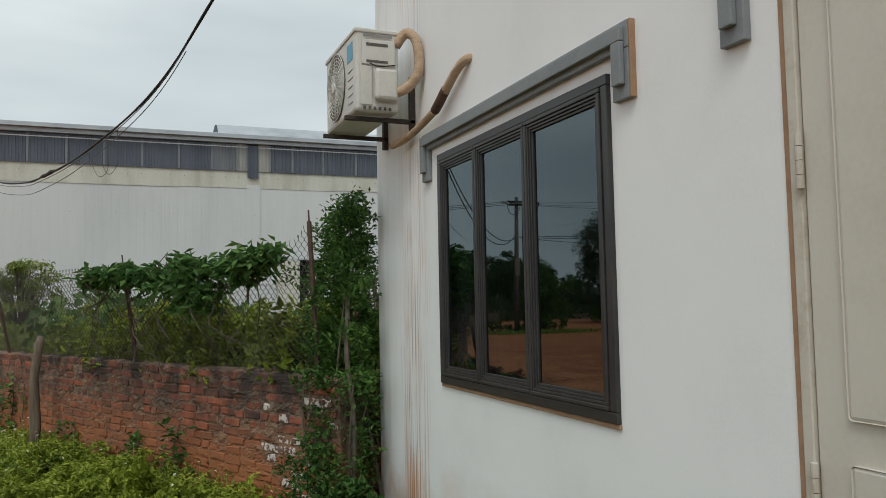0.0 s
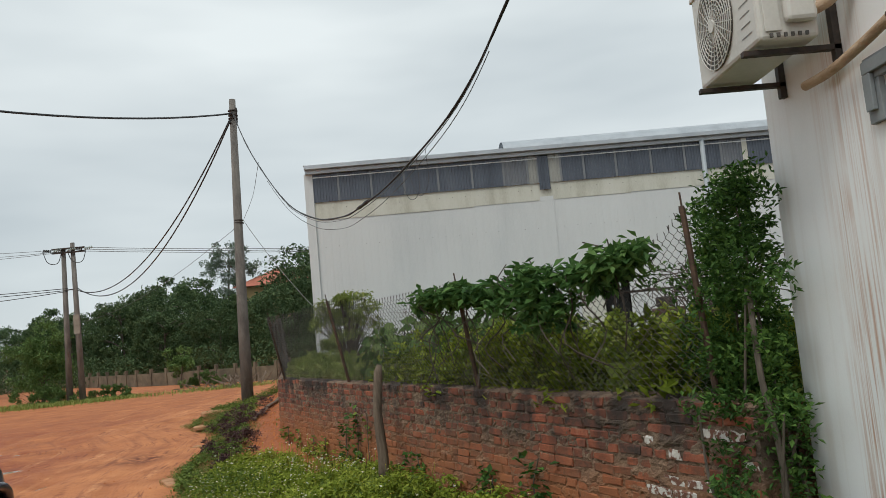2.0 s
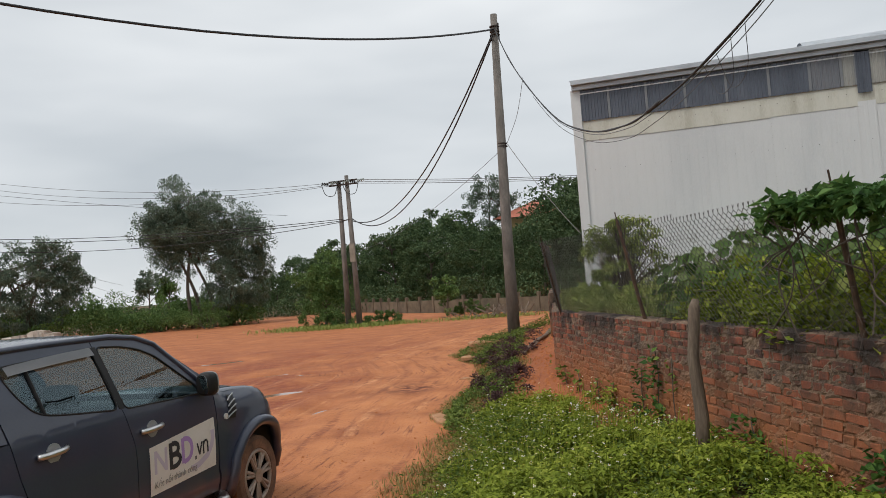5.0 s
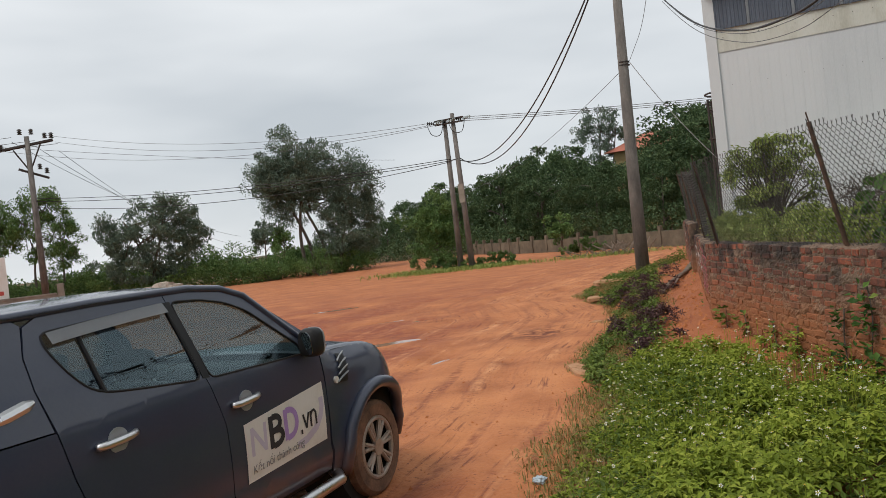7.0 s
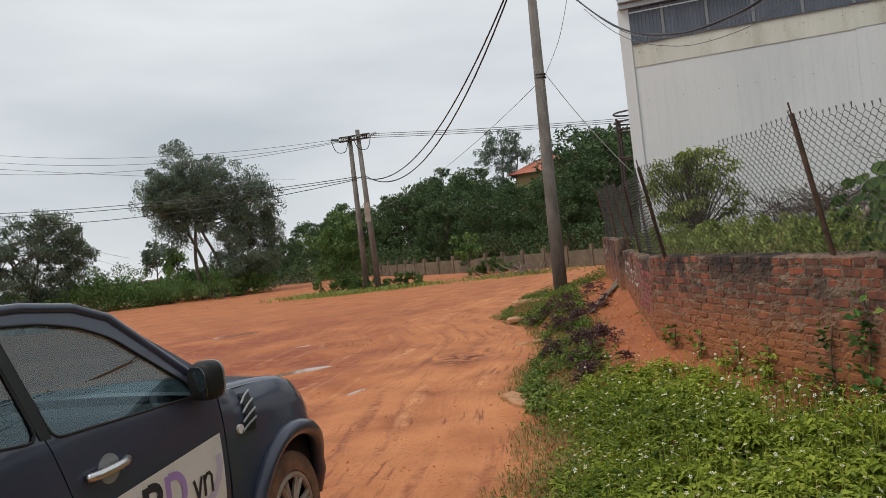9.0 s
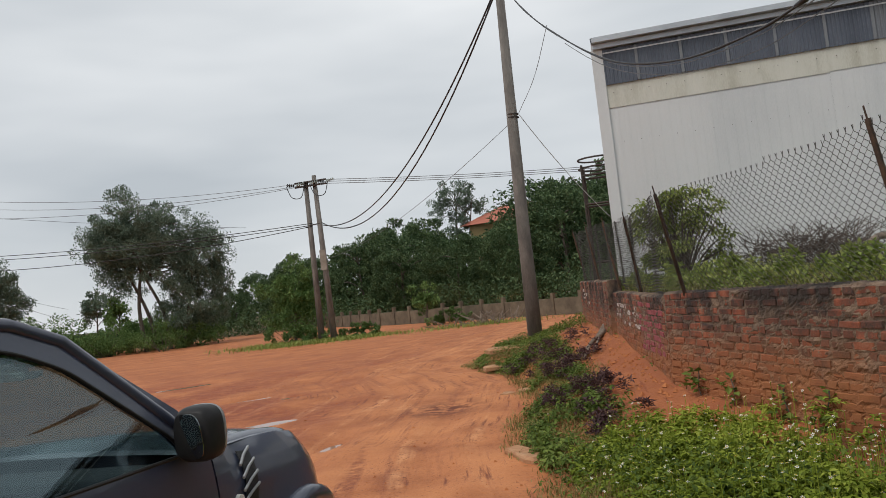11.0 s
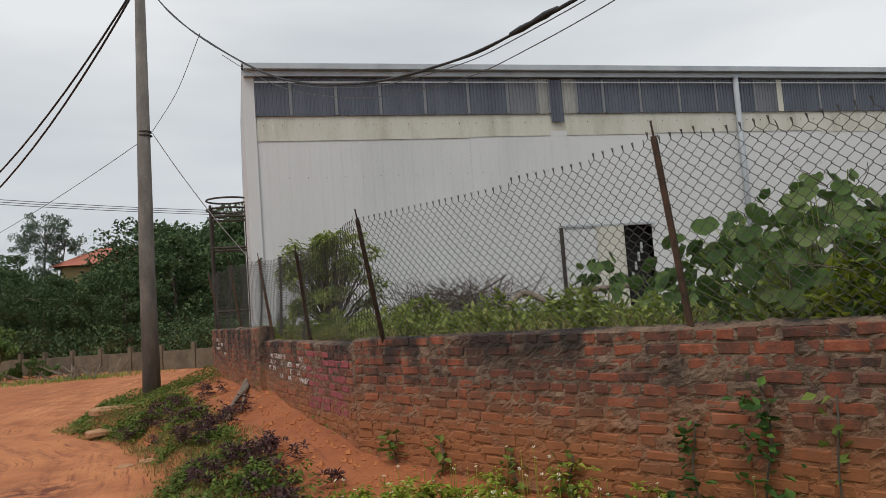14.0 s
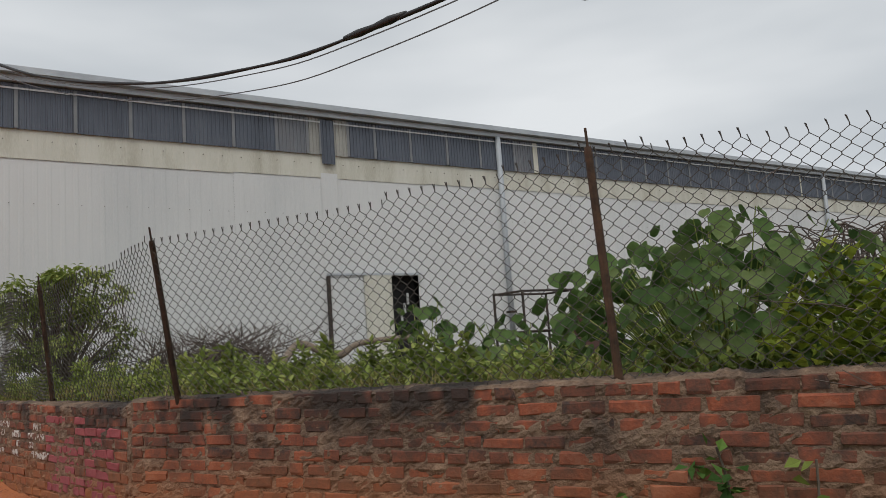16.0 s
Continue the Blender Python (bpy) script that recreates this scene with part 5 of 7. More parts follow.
part("cab_back", boxed(-0.63, 0.63, -2.80, -2.77, 0.7, 1.78, 0.01), plastic, car)
part("canopy_front", boxed(-0.8, 0.8, -2.84, -2.805, 0.6, 1.26, 0.01), plastic, car)
part("bulkhead", boxed(-0.72, 0.72, -2.7, -2.64, 0.6, 1.4, 0.01), fabric, car)
part("dashboard", boxed(-0.74, 0.74, -0.98, -0.62, 0.85, 1.2, 0.06), fabric, car)
b = bmesh.new()
tube(b, [(-0.36 + 0.18 * math.cos(a), -1.12 - 0.07 * math.sin(a), 1.12 + 0.17 * math.sin(a)) for a in [2 * math.pi * k / 20 for k in range(21)]], 0.016, 6, cap=False)
tube(b, [(-0.36, -1.12, 1.12), (-0.36, -0.95, 1.08)], 0.03, 6)
tube(b, [(-0.53, -1.12, 1.12), (-0.19, -1.12, 1.12)], 0.02, 6)
part("steering_wheel", b, curtain_m, car, "pale steering wheel", smooth=True)
for x in (-0.36, 0.36):
    for y, h in ((-1.75, 1.28), (-2.45, 1.22)):
        b = bmesh.new()
        box(b, x - 0.25, x + 0.25, y, y + 0.5, 0.62, 0.8, 0.05)
        box(b, x - 0.24, x + 0.24, y - 0.12, y + 0.04, 0.7, h, 0.05)
        seat = part("seat", b, fabric, car, smooth=False)
        part("headrest", boxed(x - 0.14, x + 0.14, y - 0.11, y, h + 0.01, h + 0.2, 0.045), fabric, seat)

# mirrors: a rounded shell with the glass set into its rear and a bright cap in front
def egg(cx, cy, cz, a, b, c, y0, y1, n=20, k=8, e=0.62):
    """A squared-off egg between two planes across y."""
    bm_ = bmesh.new()
    rings = []
    for i in range(k + 1):
        y = y0 + (y1 - y0) * i / k
        w = max(0.02, 1 - abs(y) ** 2.6) ** (1 / 2.6)
        rings.append([bm_.verts.new((cx + a * w * math.copysign(abs(math.cos(t)) ** e, math.cos(t)), cy + b * y, cz + c * w * math.copysign(abs(math.sin(t)) ** e, math.sin(t)))) for t in [2 * math.pi * q / n for q in range(n)]])
    for p, q in zip(rings, rings[1:]):
        for i in range(n):
            bm_.faces.new((p[i], p[(i + 1) % n], q[(i + 1) % n], q[i]))
    bm_.faces.new(rings[0])
    bm_.faces.new(rings[-1][::-1])
    bmesh.ops.recalc_face_normals(bm_, faces=bm_.faces[:])
    return bm_


for s in (1, -1):
    mr = part("wing_mirror", egg(s * 0.935, -0.82, 1.325, 0.08, 0.085, 0.098, -0.72, 0.35, 40, 16), plastic, car, "black wing mirror", smooth=True)
    gl = part("mirror_glass", egg(0, 0, 0, 0.064, 0.004, 0.08, -0.9, 0.9, 40, 3), mirror_m, mr, "mirror glass")
    gl.matrix_basis = pose(s * 0.932, -0.884, 1.325, 7, 0, -s * 20)
    part("mirror_arm", tubed([(s * 0.8, -0.72, 1.25), (s * 0.9, -0.8, 1.28)], 0.03, 8), plastic, mr)
    part("mirror_cap", egg(s * 0.935, -0.818, 1.325, 0.083, 0.087, 0.101, 0.36, 0.99, 40, 12), silver_visor, mr, "silver mirror cap", smooth=True)

# rounded shoulders on top of the front wings
for s in (1, -1):
    yz = [(-0.64, 1.215), (-0.45, 1.207), (-0.15, 1.19), (0.05, 1.17), (0.22, 1.14), (0.37, 1.08), (0.47, 0.995), (0.54, 0.87), (0.555, 0.72)]
    pts = spline([(s * (half_width(y, z) - 0.066), y - 0.02, z - 0.05) for y, z in yz], 4)
    part("wing_shoulder", tubed(pts, 0.072, 16), paint, car, smooth=True)

# handles with chrome cups
for dob, y, z in ((fd[0], -1.5, 1.09), (rd[0], -2.465, 1.13)):
    x = half_width(y, z)
    b = bmesh.new()
    cyl(b, Matrix.Translation((x + 0.001, y + 0.02, z)) @ Matrix.Rotation(radians(90), 4, "Y"), 0.062, 0.008, 24)
    part("handle_cup", b, silver_visor, dob, "round bright cup")
    part("handle", tubed(spline([(x + 0.008, y - 0.12, z), (x + 0.04, y - 0.08, z + 0.004), (x + 0.045, y + 0.05, z + 0.01), (x + 0.01, y + 0.13, z + 0.012)], 5), [0.014] + [0.02] * 14 + [0.014], 8), chrome, dob, "chrome door handle", smooth=True)

# fender louvres and side lamp
b = side_panel([(-0.46, 0.975), (-0.36, 0.965), (-0.29, 1.155), (-0.38, 1.17)], (), 0.05, 0.004)
bmesh.ops.translate(b, vec=(0.013, 0, 0), verts=b.verts[:])
vent = part("fender_vent", b, plastic, car, "black mesh vent in the fender")
for k in range(4):
    y, z = -0.415 + 0.02 * k, 1.0 + 0.046 * k
    part("louvre", side_strip([(y - 0.075, z - 0.015), (y, z + 0.012), (y + 0.075, z + 0.03)], 0.0065, 0.018, 6), silver_visor, vent, "bright bar")
b = bmesh.new()
cyl(b, Matrix.Translation((half_width(-0.5, 1.0), -0.5, 1.0)) @ Matrix.Rotation(radians(90), 4, "Y"), 0.025, 0.03, 16)
part("side_lamp", b, sign_white, car, "round pale indicator lamp")
part("canopy_strip", side_strip([(-2.815, 1.405), (-2.86, 1.395), (-2.96, 1.375), (-3.04, 1.36), (-3.09, 1.352)], [0.014, 0.03, 0.03, 0.02, 0.006], -0.008), chrome, car, "chrome strip on the canopy")

# arch flares, wheels, step
for s in (1, -1):
    for cy, a0, a1 in ((0.0, -4, 186), (-3.0, -4, 184)):
        b = bmesh.new()
        pts = arc(cy, 0.38, 0.49, a0, a1, 22) if cy == 0.0 else arc(cy, 0.4, 0.555, a0, a1, 22)
        tube(b, [(s * (half_width(y, z) + 0.006), y, z) for y, z in pts], [0.05] * len(pts), 10)
        part("arch_flare", b, paint, car, smooth=True)
        # solid black drum that paints the shade inside the arch
        b = bmesh.new()
        cyl(b, Matrix.Translation((s * 0.62, cy, 0.42)) @ Matrix.Rotation(radians(90), 4, "Y"), 0.485 if cy == 0.0 else 0.54, 0.36, 24)
        part("wheel_well", b, black_gap, car)
        wh_ = part("wheel", tubed([(s * 0.58, cy, 0.365), (s * 0.8, cy, 0.365)], 0.2, 20), plastic, car)
        b = bmesh.new()
        prof = [(0.245, -0.12), (0.33, -0.125), (0.362, -0.1), (0.368, -0.05), (0.368, 0.05), (0.362, 0.1), (0.33, 0.125), (0.25, 0.122), (0.235, 0.1)]
        rings = []
        for q in range(40):
            a = 2 * math.pi * q / 40
            rings.append([b.verts.new((s * (0.755 + t), cy + (r + (0.006 if (q % 2 and abs(t) < 0.11 and r > 0.35) else 0)) * math.cos(a), 0.365 + r * math.sin(a))) for r, t in prof])
        for q in range(40):
            for k in range(len(prof) - 1):
                b.faces.new((rings[q][k], rings[q][k + 1], rings[(q + 1) % 40][k + 1], rings[(q + 1) % 40][k]))
        bmesh.ops.recalc_face_normals(b, faces=b.faces[:])
        part("tyre", b, rubber, wh_, "muddy tyre")
        b = bmesh.new()
        tube(b, [(s * 0.862, cy + 0.225 * math.cos(a), 0.365 + 0.225 * math.sin(a)) for a in [2 * math.pi * q / 36 for q in range(37)]], 0.02, 8, cap=False)
        for q in range(7):
            a = 2 * math.pi * q / 7 + 0.2
            for d in (-0.13, 0.13):
                tube(b, [(s * 0.86, cy + 0.06 * math.cos(a + d * 0.5), 0.365 + 0.06 * math.sin(a + d * 0.5)), (s * 0.868, cy + 0.21 * math.cos(a + d), 0.365 + 0.21 * math.sin(a + d))], [0.02, 0.017], 6)
        cyl(b, Matrix.Translation((s * 0.865, cy, 0.365)) @ Matrix.Rotation(radians(90), 4, "Y"), 0.065, 0.035, 20)
        part("rim", b, alloy, wh_, "dusty alloy rim", smooth=False)
    part("side_step", tubed(spline([(s * 0.78, -0.52, 0.36), (s * 0.9, -0.62, 0.33), (s * 0.92, -0.8, 0.33), (s * 0.92, -2.2, 0.33), (s * 0.8, -2.42, 0.35)], 8), 0.042, 10), chrome, car, "chrome tube side step", smooth=True)

# magnetic sheet on the front door
def flank_sheet(y0, y1, zl0, zl1, zr0, zr1, out, n=6):
    b = bmesh.new()
    prev = None
    for i in range(n + 1):
        t = i / n
        y, a, c = y0 + (y1 - y0) * t, zl0 + (zr0 - zl0) * t, zl1 + (zr1 - zl1) * t
        cur = [b.verts.new((half_width(y, a + (c - a) * k / 4) + out, y, a + (c - a) * k / 4)) for k in range(5)]
        if prev:
            for k in range(4):
                b.faces.new((prev[k], cur[k], cur[k + 1], prev[k + 1]))
        prev = cur
    return b


def on_sheet(u, v):
    return -1.545 + 0.86 * u, 0.60 + 0.385 * v + 0.03 * u


sheet = part("door_sign", flank_sheet(-1.545, -0.685, 0.60, 0.955, 0.63, 1.03, 0.004), sign_white, fd[0], "white magnetic advertising sheet with faded print")


def stroke(pts, w, material, out=0.0065):
    """A flat painted band of width w along points (u, v) of the sheet."""
    q = [Vector(((-1.545 + 0.86 * u), 0.60 + 0.37 * v + 0.03 * u, 0)) for u, v in pts]
    b = bmesh.new()
    prev = None
    for i, p in enumerate(q):
        d = (q[min(i + 1, len(q) - 1)] - q[max(i - 1, 0)]).normalized()
        n = Vector((-d.y, d.x, 0)) * w * 0.43
        cur = [b.verts.new((half_width(e.x, e.y) + out, e.x, e.y)) for e in (p - n, p + n)]
        if prev:
            b.faces.new((prev[0], cur[0], cur[1], prev[1]))
        prev = cur
    bmesh.ops.recalc_face_normals(b, faces=b.faces[:])
    return part("sign_mark", b, material, sheet)


def bowl(u, v0, v1, r, n=10):
    """A half loop from the foot to the head of an upright."""
    c, h = (v0 + v1) / 2, (v1 - v0) / 2
    return [(u + r * abs(math.sin(math.pi * k / n)) ** 0.7, c - h * math.cos(math.pi * k / n)) for k in range(n + 1)]


stroke([(0.07, 0.4), (0.075, 0.86)], 0.035, sign_pale)
stroke([(0.075, 0.84), (0.21, 0.44)], 0.035, sign_pale, 0.0062)
stroke([(0.215, 0.4), (0.22, 0.86)], 0.035, sign_pale)
stroke([(0.29, 0.36), (0.29, 0.9)], 0.05, sign_black)
stroke(bowl(0.31, 0.64, 0.87, 0.09), 0.045, sign_black, 0.0068)
stroke(bowl(0.31, 0.39, 0.64, 0.11), 0.045, sign_black, 0.0071)
stroke([(0.47, 0.37), (0.47, 0.9)], 0.045, sign_purple)
stroke(bowl(0.48, 0.4, 0.87, 0.125, 14), 0.045, sign_purple, 0.0068)
stroke([(0.65, 0.37), (0.672, 0.37)], 0.035, sign_black)
stroke([(0.69, 0.66), (0.725, 0.4)], 0.022, sign_black)
stroke([(0.725, 0.4), (0.765, 0.66)], 0.022, sign_black, 0.0068)
stroke([(0.79, 0.38), (0.79, 0.66)], 0.024, sign_black)
stroke([(0.79, 0.58), (0.815, 0.65), (0.84, 0.655), (0.86, 0.6), (0.862, 0.38)], 0.022, sign_black, 0.0068)
stroke([(0.95, 0.82), (0.955, 0.66), (0.93, 0.5), (0.86, 0.32), (0.72, 0.2), (0.6, 0.17)], 0.06, sign_pale, 0.0056)
fc = bpy.data.curves.new("slogan", "FONT")
fc.body, fc.size, fc.extrude = "Kết nối thành công", 0.072, 0.0004
fo = new("slogan", fc)
dg = bpy.context.evaluated_depsgraph_get()
tm = bpy.data.meshes.new_from_object(fo.evaluated_get(dg))
bpy.data.objects.remove(fo)
bpy.data.curves.remove(fc)
tm.name = "slogan"
tm.materials.clear()
tm.materials.append(print_grey)
for v in tm.vertices:
    y, z = -1.5 + v.co.x * 0.95, 0.645 + v.co.y + 0.035 * v.co.x
    v.co = (half_width(y, z) + 0.0068 + v.co.z, y, z)
so = tagged(new("slogan", tm), kind="stuff")
so.parent = sheet


# ---- plants ----
def leaves(pts, size, tilt=0.6, aspect=0.5, up=None, rs=None, fold=0.18):
    """Leaf blades at pts: each a folded, pointed blade of four corners and a midrib."""
    rs = rs or rng
    P = np.asarray(pts, float)
    n = len(P)
    size = np.broadcast_to(np.asarray(size, float), (n,))
    az = rs.uniform(0, 2 * np.pi, n)
    el = rs.normal(0.15, tilt, n)
    d = np.stack([np.cos(az) * np.cos(el), np.sin(az) * np.cos(el), np.sin(el)], 1)
    if up is not None:
        d = d + up
        d /= np.linalg.norm(d, axis=1)[:, None]
    s = np.stack([-np.sin(az), np.cos(az), rs.normal(0, 0.45, n)], 1)
    s -= d * np.sum(s * d, 1)[:, None]
    s /= np.linalg.norm(s, axis=1)[:, None] + 1e-9
    nrm = np.cross(d, s)
    L = size[:, None]
    a = P
    c = P + d * L
    mid = P + d * L * 0.45 - nrm * L * fold * 0.3
    l = mid + s * L * aspect * 0.5 + nrm * L * fold
    r = mid - s * L * aspect * 0.5 + nrm * L * fold
    V = np.stack([a, l, c, r, mid], 1).reshape(-1, 3)
    o = np.arange(n)[:, None] * 5
    F = np.concatenate([o + np.array([0, 4, 1]), o + np.array([1, 4, 2]), o + np.array([2, 4, 3]), o + np.array([3, 4, 0])], 0)
    return V, F


def foliage(name, pts, size, material, parent=None, label="", category="", kind="", tilt=0.6, aspect=0.5, up=None, group="", fold=0.18):
    V, F = leaves(pts, size, tilt, aspect, up, fold=fold)
    return raw(name, V, F, material, parent, label, category, group, kind)


def blades(pts, height, width, rs, lean=0.35):
    P = np.asarray(pts, float)
    n = len(P)
    h = np.asarray(height) * rs.uniform(0.6, 1.2, n)
    az = rs.uniform(0, 2 * np.pi, n)
    le = np.abs(rs.normal(0, lean, n))
    d = np.stack([np.cos(az) * np.sin(le), np.sin(az) * np.sin(le), np.cos(le)], 1)
    s = np.stack([-np.sin(az), np.cos(az), np.zeros(n)], 1) * (np.asarray(width) / 2)
    s = s.reshape(n, 3)
    m = P + d * h[:, None] * 0.55
    t = P + d * h[:, None] + np.stack([np.cos(az), np.sin(az), -0.5 * np.ones(n)], 1) * (h * 0.22)[:, None]
    V = np.stack([P - s, P + s, m + s * 0.8, m - s * 0.8, t], 1).reshape(-1, 3)
    o = np.arange(n)[:, None] * 5
    F = [tuple(r) for r in (o + np.array([0, 1, 2, 3])).tolist()] + [tuple(r) for r in (o + np.array([3, 2, 4])).tolist()]
    return V, F


def clumps(centres, radii, per, squash=0.8):
    out = []
    for c, r in zip(centres, radii):
        v = rng.normal(size=(per, 3))
        v /= np.linalg.norm(v, axis=1)[:, None]
        v *= (rng.uniform(0.25, 1, per) ** 0.5)[:, None] * r
        v[:, 2] *= squash
        out.append(np.asarray(c) + v)
    return np.concatenate(out)


def tree(name, m, h, crown, base, n_limbs, n_clumps, per, leaf_size, material, label, seed, trunks=1, open_=0.5, clump_r=0.16, group="", squash=0.8):
    """trunk(s) with limbs; leaf clumps sit at the limbs' ends and over an uneven crown shell."""
    global rng
    keep, rng = rng, np.random.default_rng(seed)
    r = random.Random(seed)
    th = empty(name, m, label, "tree", group)
    tips = []
    b = bmesh.new()
    for t in range(trunks):
        a = 2 * math.pi * t / trunks + r.random()
        off = 0.0 if trunks == 1 else crown * 0.13
        p0 = Vector((off * math.cos(a), off * math.sin(a), -0.1))
        lean = Vector((math.cos(a), math.sin(a), 0)) * (crown * (0.06 if trunks == 1 else 0.2))
        path = [p0, p0 + lean * 0.3 + Vector((0, 0, h * 0.25)), p0 + lean * 0.7 + Vector((r.uniform(-0.1, 0.1), 0, h * 0.52)), p0 + lean + Vector((0, 0, h * 0.8))]
        rad = h * 0.021 / trunks ** 0.4
        tube(b, spline(path, 4), [rad * (1 - 0.8 * k / 12) for k in range(13)], 7)
        for k in range(n_limbs // trunks):
            z = r.uniform(base * 0.8, 0.78)
            q = p0 + lean * z + Vector((0, 0, h * z))
            a2 = r.uniform(0, 6.28)
            reach = crown * 0.5 * r.uniform(0.5, 0.95)
            tip = q + Vector((math.cos(a2) * reach, math.sin(a2) * reach, h * r.uniform(0.04, 0.2)))
            tube(b, spline([q, q.lerp(tip, 0.5) + Vector((0, 0, h * 0.03)), tip], 3), [rad * 0.42 * (1 - 0.12 * k2) for k2 in range(7)], 5)
            tips.append(tip)
    part("trunk", b, bark, th, smooth=True)
    cs, rad = [], []
    for k in range(n_clumps):
        if k < len(tips):
            c = tips[k]
        else:
            u, v = r.uniform(0, 6.28), r.uniform(-0.75, 1)
            q = r.uniform(open_, 1.0) * (1 + 0.16 * math.sin(3 * u + seed) + 0.12 * math.sin(5 * v + 2 * u))
            c = Vector((crown * 0.5 * q * math.cos(u) * math.sqrt(max(0.05, 1 - v * v)), crown * 0.5 * q * math.sin(u) * math.sqrt(max(0.05, 1 - v * v)), h * (base + (1 - base) * (0.5 + 0.47 * v * q))))
        cs.append(tuple(c))
        rad.append(crown * clump_r * r.uniform(0.6, 1.3))
    pts = clumps(cs, rad, per, squash)
    foliage("crown", pts, rng.uniform(0.6, 1.3, len(pts)) * leaf_size, material, th, tilt=0.9, aspect=0.6)
    rng = keep
    return th


def rosettes(pts, size, k, droop=0.15, aspect=0.5, spread=0.3):
    """Whorls of k pointed leaves round each shoot tip."""
    P = np.repeat(np.asarray(pts, float), k, axis=0)
    n = len(P)
    L = np.repeat(np.broadcast_to(np.asarray(size, float), (len(pts),)), k) * rng.uniform(0.7, 1.2, n)
    az = np.repeat(rng.uniform(0, 6.28, len(pts)), k) + np.tile(np.arange(k) * 2 * np.pi / k, len(pts)) + rng.normal(0, 0.25, n)
    el = rng.normal(-droop, spread, n)
    d = np.stack([np.cos(az) * np.cos(el), np.sin(az) * np.cos(el), np.sin(el)], 1)
    sd = np.stack([-np.sin(az), np.cos(az), rng.normal(0, 0.25, n)], 1)
    nm = np.cross(d, sd)
    L = L[:, None]
    a = P + d * L * 0.12
    tip = P + d * L - np.array([0, 0, 0.18]) * L
    mid = P + d * L * 0.5 - nm * L * 0.02
    lf, rt = mid + sd * L * aspect * 0.5 + nm * L * 0.1, mid - sd * L * aspect * 0.5 + nm * L * 0.1
    V = np.stack([a, lf, tip, rt, mid], 1).reshape(-1, 3)
    o = np.arange(n)[:, None] * 5
    return V, np.concatenate([o + np.array(f) for f in ((0, 4, 1), (1, 4, 2), (2, 4, 3), (3, 4, 0))], 0)


def lobed_tree(name, m, lobes, stems, count, per, clump, leaf_size, material, label, seed, group="", thick=0.16):
    """A crown of several leafy lobes (x, y, z, half width, half height) carried by limbs from leaning stems."""
    global rng
    keep, rng = rng, np.random.default_rng(seed)
    th = empty(name, m, label, "tree", group)
    b = bmesh.new()
    tops = sorted(lobes, key=lambda q: -q[2])
    for k in range(stems):
        q = tops[k % len(tops)]
        x0 = (k - (stems - 1) / 2) * 0.75
        path = [(x0, rng.normal(0, 0.4), -0.1), (x0 * 1.1 + 0.15 * q[0], 0.1, q[2] * 0.35), (0.4 * x0 + 0.6 * q[0], 0, q[2] * 0.75), (q[0], q[1], q[2] + q[4] * 0.5)]
        tube(b, spline(path, 5), [thick * (1 - 0.052 * j) for j in range(16)], 7)
        for j in range(9):
            c = lobes[rng.integers(0, len(lobes))]
            t = rng.uniform(0.45, 0.95)
            p = Vector(path[1]).lerp(Vector(path[3]), t)
            e = Vector((c[0] + rng.normal(0, 0.5) * c[3], c[1] + rng.normal(0, 0.5) * c[3], c[2] + rng.uniform(-0.4, 0.7) * c[4]))
            tube(b, spline([p, p.lerp(e, 0.5) + Vector((0, 0, 0.25)), e], 3), [thick * 0.36 * (1 - 0.12 * i) for i in range(7)], 5)
    part("trunk", b, bark, th, smooth=True)
    area = [q[3] * q[4] for q in lobes]
    cs, rad = [], []
    for q, a in zip(lobes, area):
        for k in range(max(3, int(count * a / sum(area)))):
            v = rng.normal(size=3)
            v /= np.linalg.norm(v)
            f = rng.uniform(0.35, 1.02)
            cs.append((q[0] + v[0] * q[3] * f, q[1] + v[1] * q[3] * f, max(0.3, q[2] + v[2] * q[4] * f)))
            rad.append(clump * rng.uniform(0.55, 1.35))
    pts = clumps(cs, rad, per, 0.75)
    foliage("crown", pts, rng.uniform(0.6, 1.3, len(pts)) * leaf_size, material, th, tilt=0.9, aspect=0.5)
    rng = keep
    return th


def bush(name, m, w, d, h, n_clumps, per, leaf_size, material, label, seed, group="", category="bush"):
    global rng
    keep, rng = rng, np.random.default_rng(seed)
    th = empty(name, m, label, category, group)
    b = bmesh.new()
    cs, rad = [], []
    for k in range(n_clumps):
        u = rng.uniform(0, 6.28)
        q = rng.uniform(0, 1) ** 0.5
        z = rng.uniform(0.15, 0.95) * h * (1 - 0.55 * q ** 2)
        c = (w / 2 * q * math.cos(u), d / 2 * q * math.sin(u), z)
        cs.append(c)
        rad.append(min(w, h) * rng.uniform(0.1, 0.2))
        if k % 4 == 0:
            tube(b, [(c[0] * 0.15, c[1] * 0.15, -0.05), (c[0] * 0.5, c[1] * 0.5, z * 0.6), c], [h * 0.012, h * 0.009, h * 0.004], 4)
    part("branching", b, bark, th)
    pts = clumps(cs, rad, per)
    foliage("foliage", pts, rng.uniform(0.6, 1.3, len(pts)) * leaf_size, material, th, tilt=0.8, aspect=0.6)
    rng = keep
    return th


def gz(x, y):
    return float(ground_z(x, y))


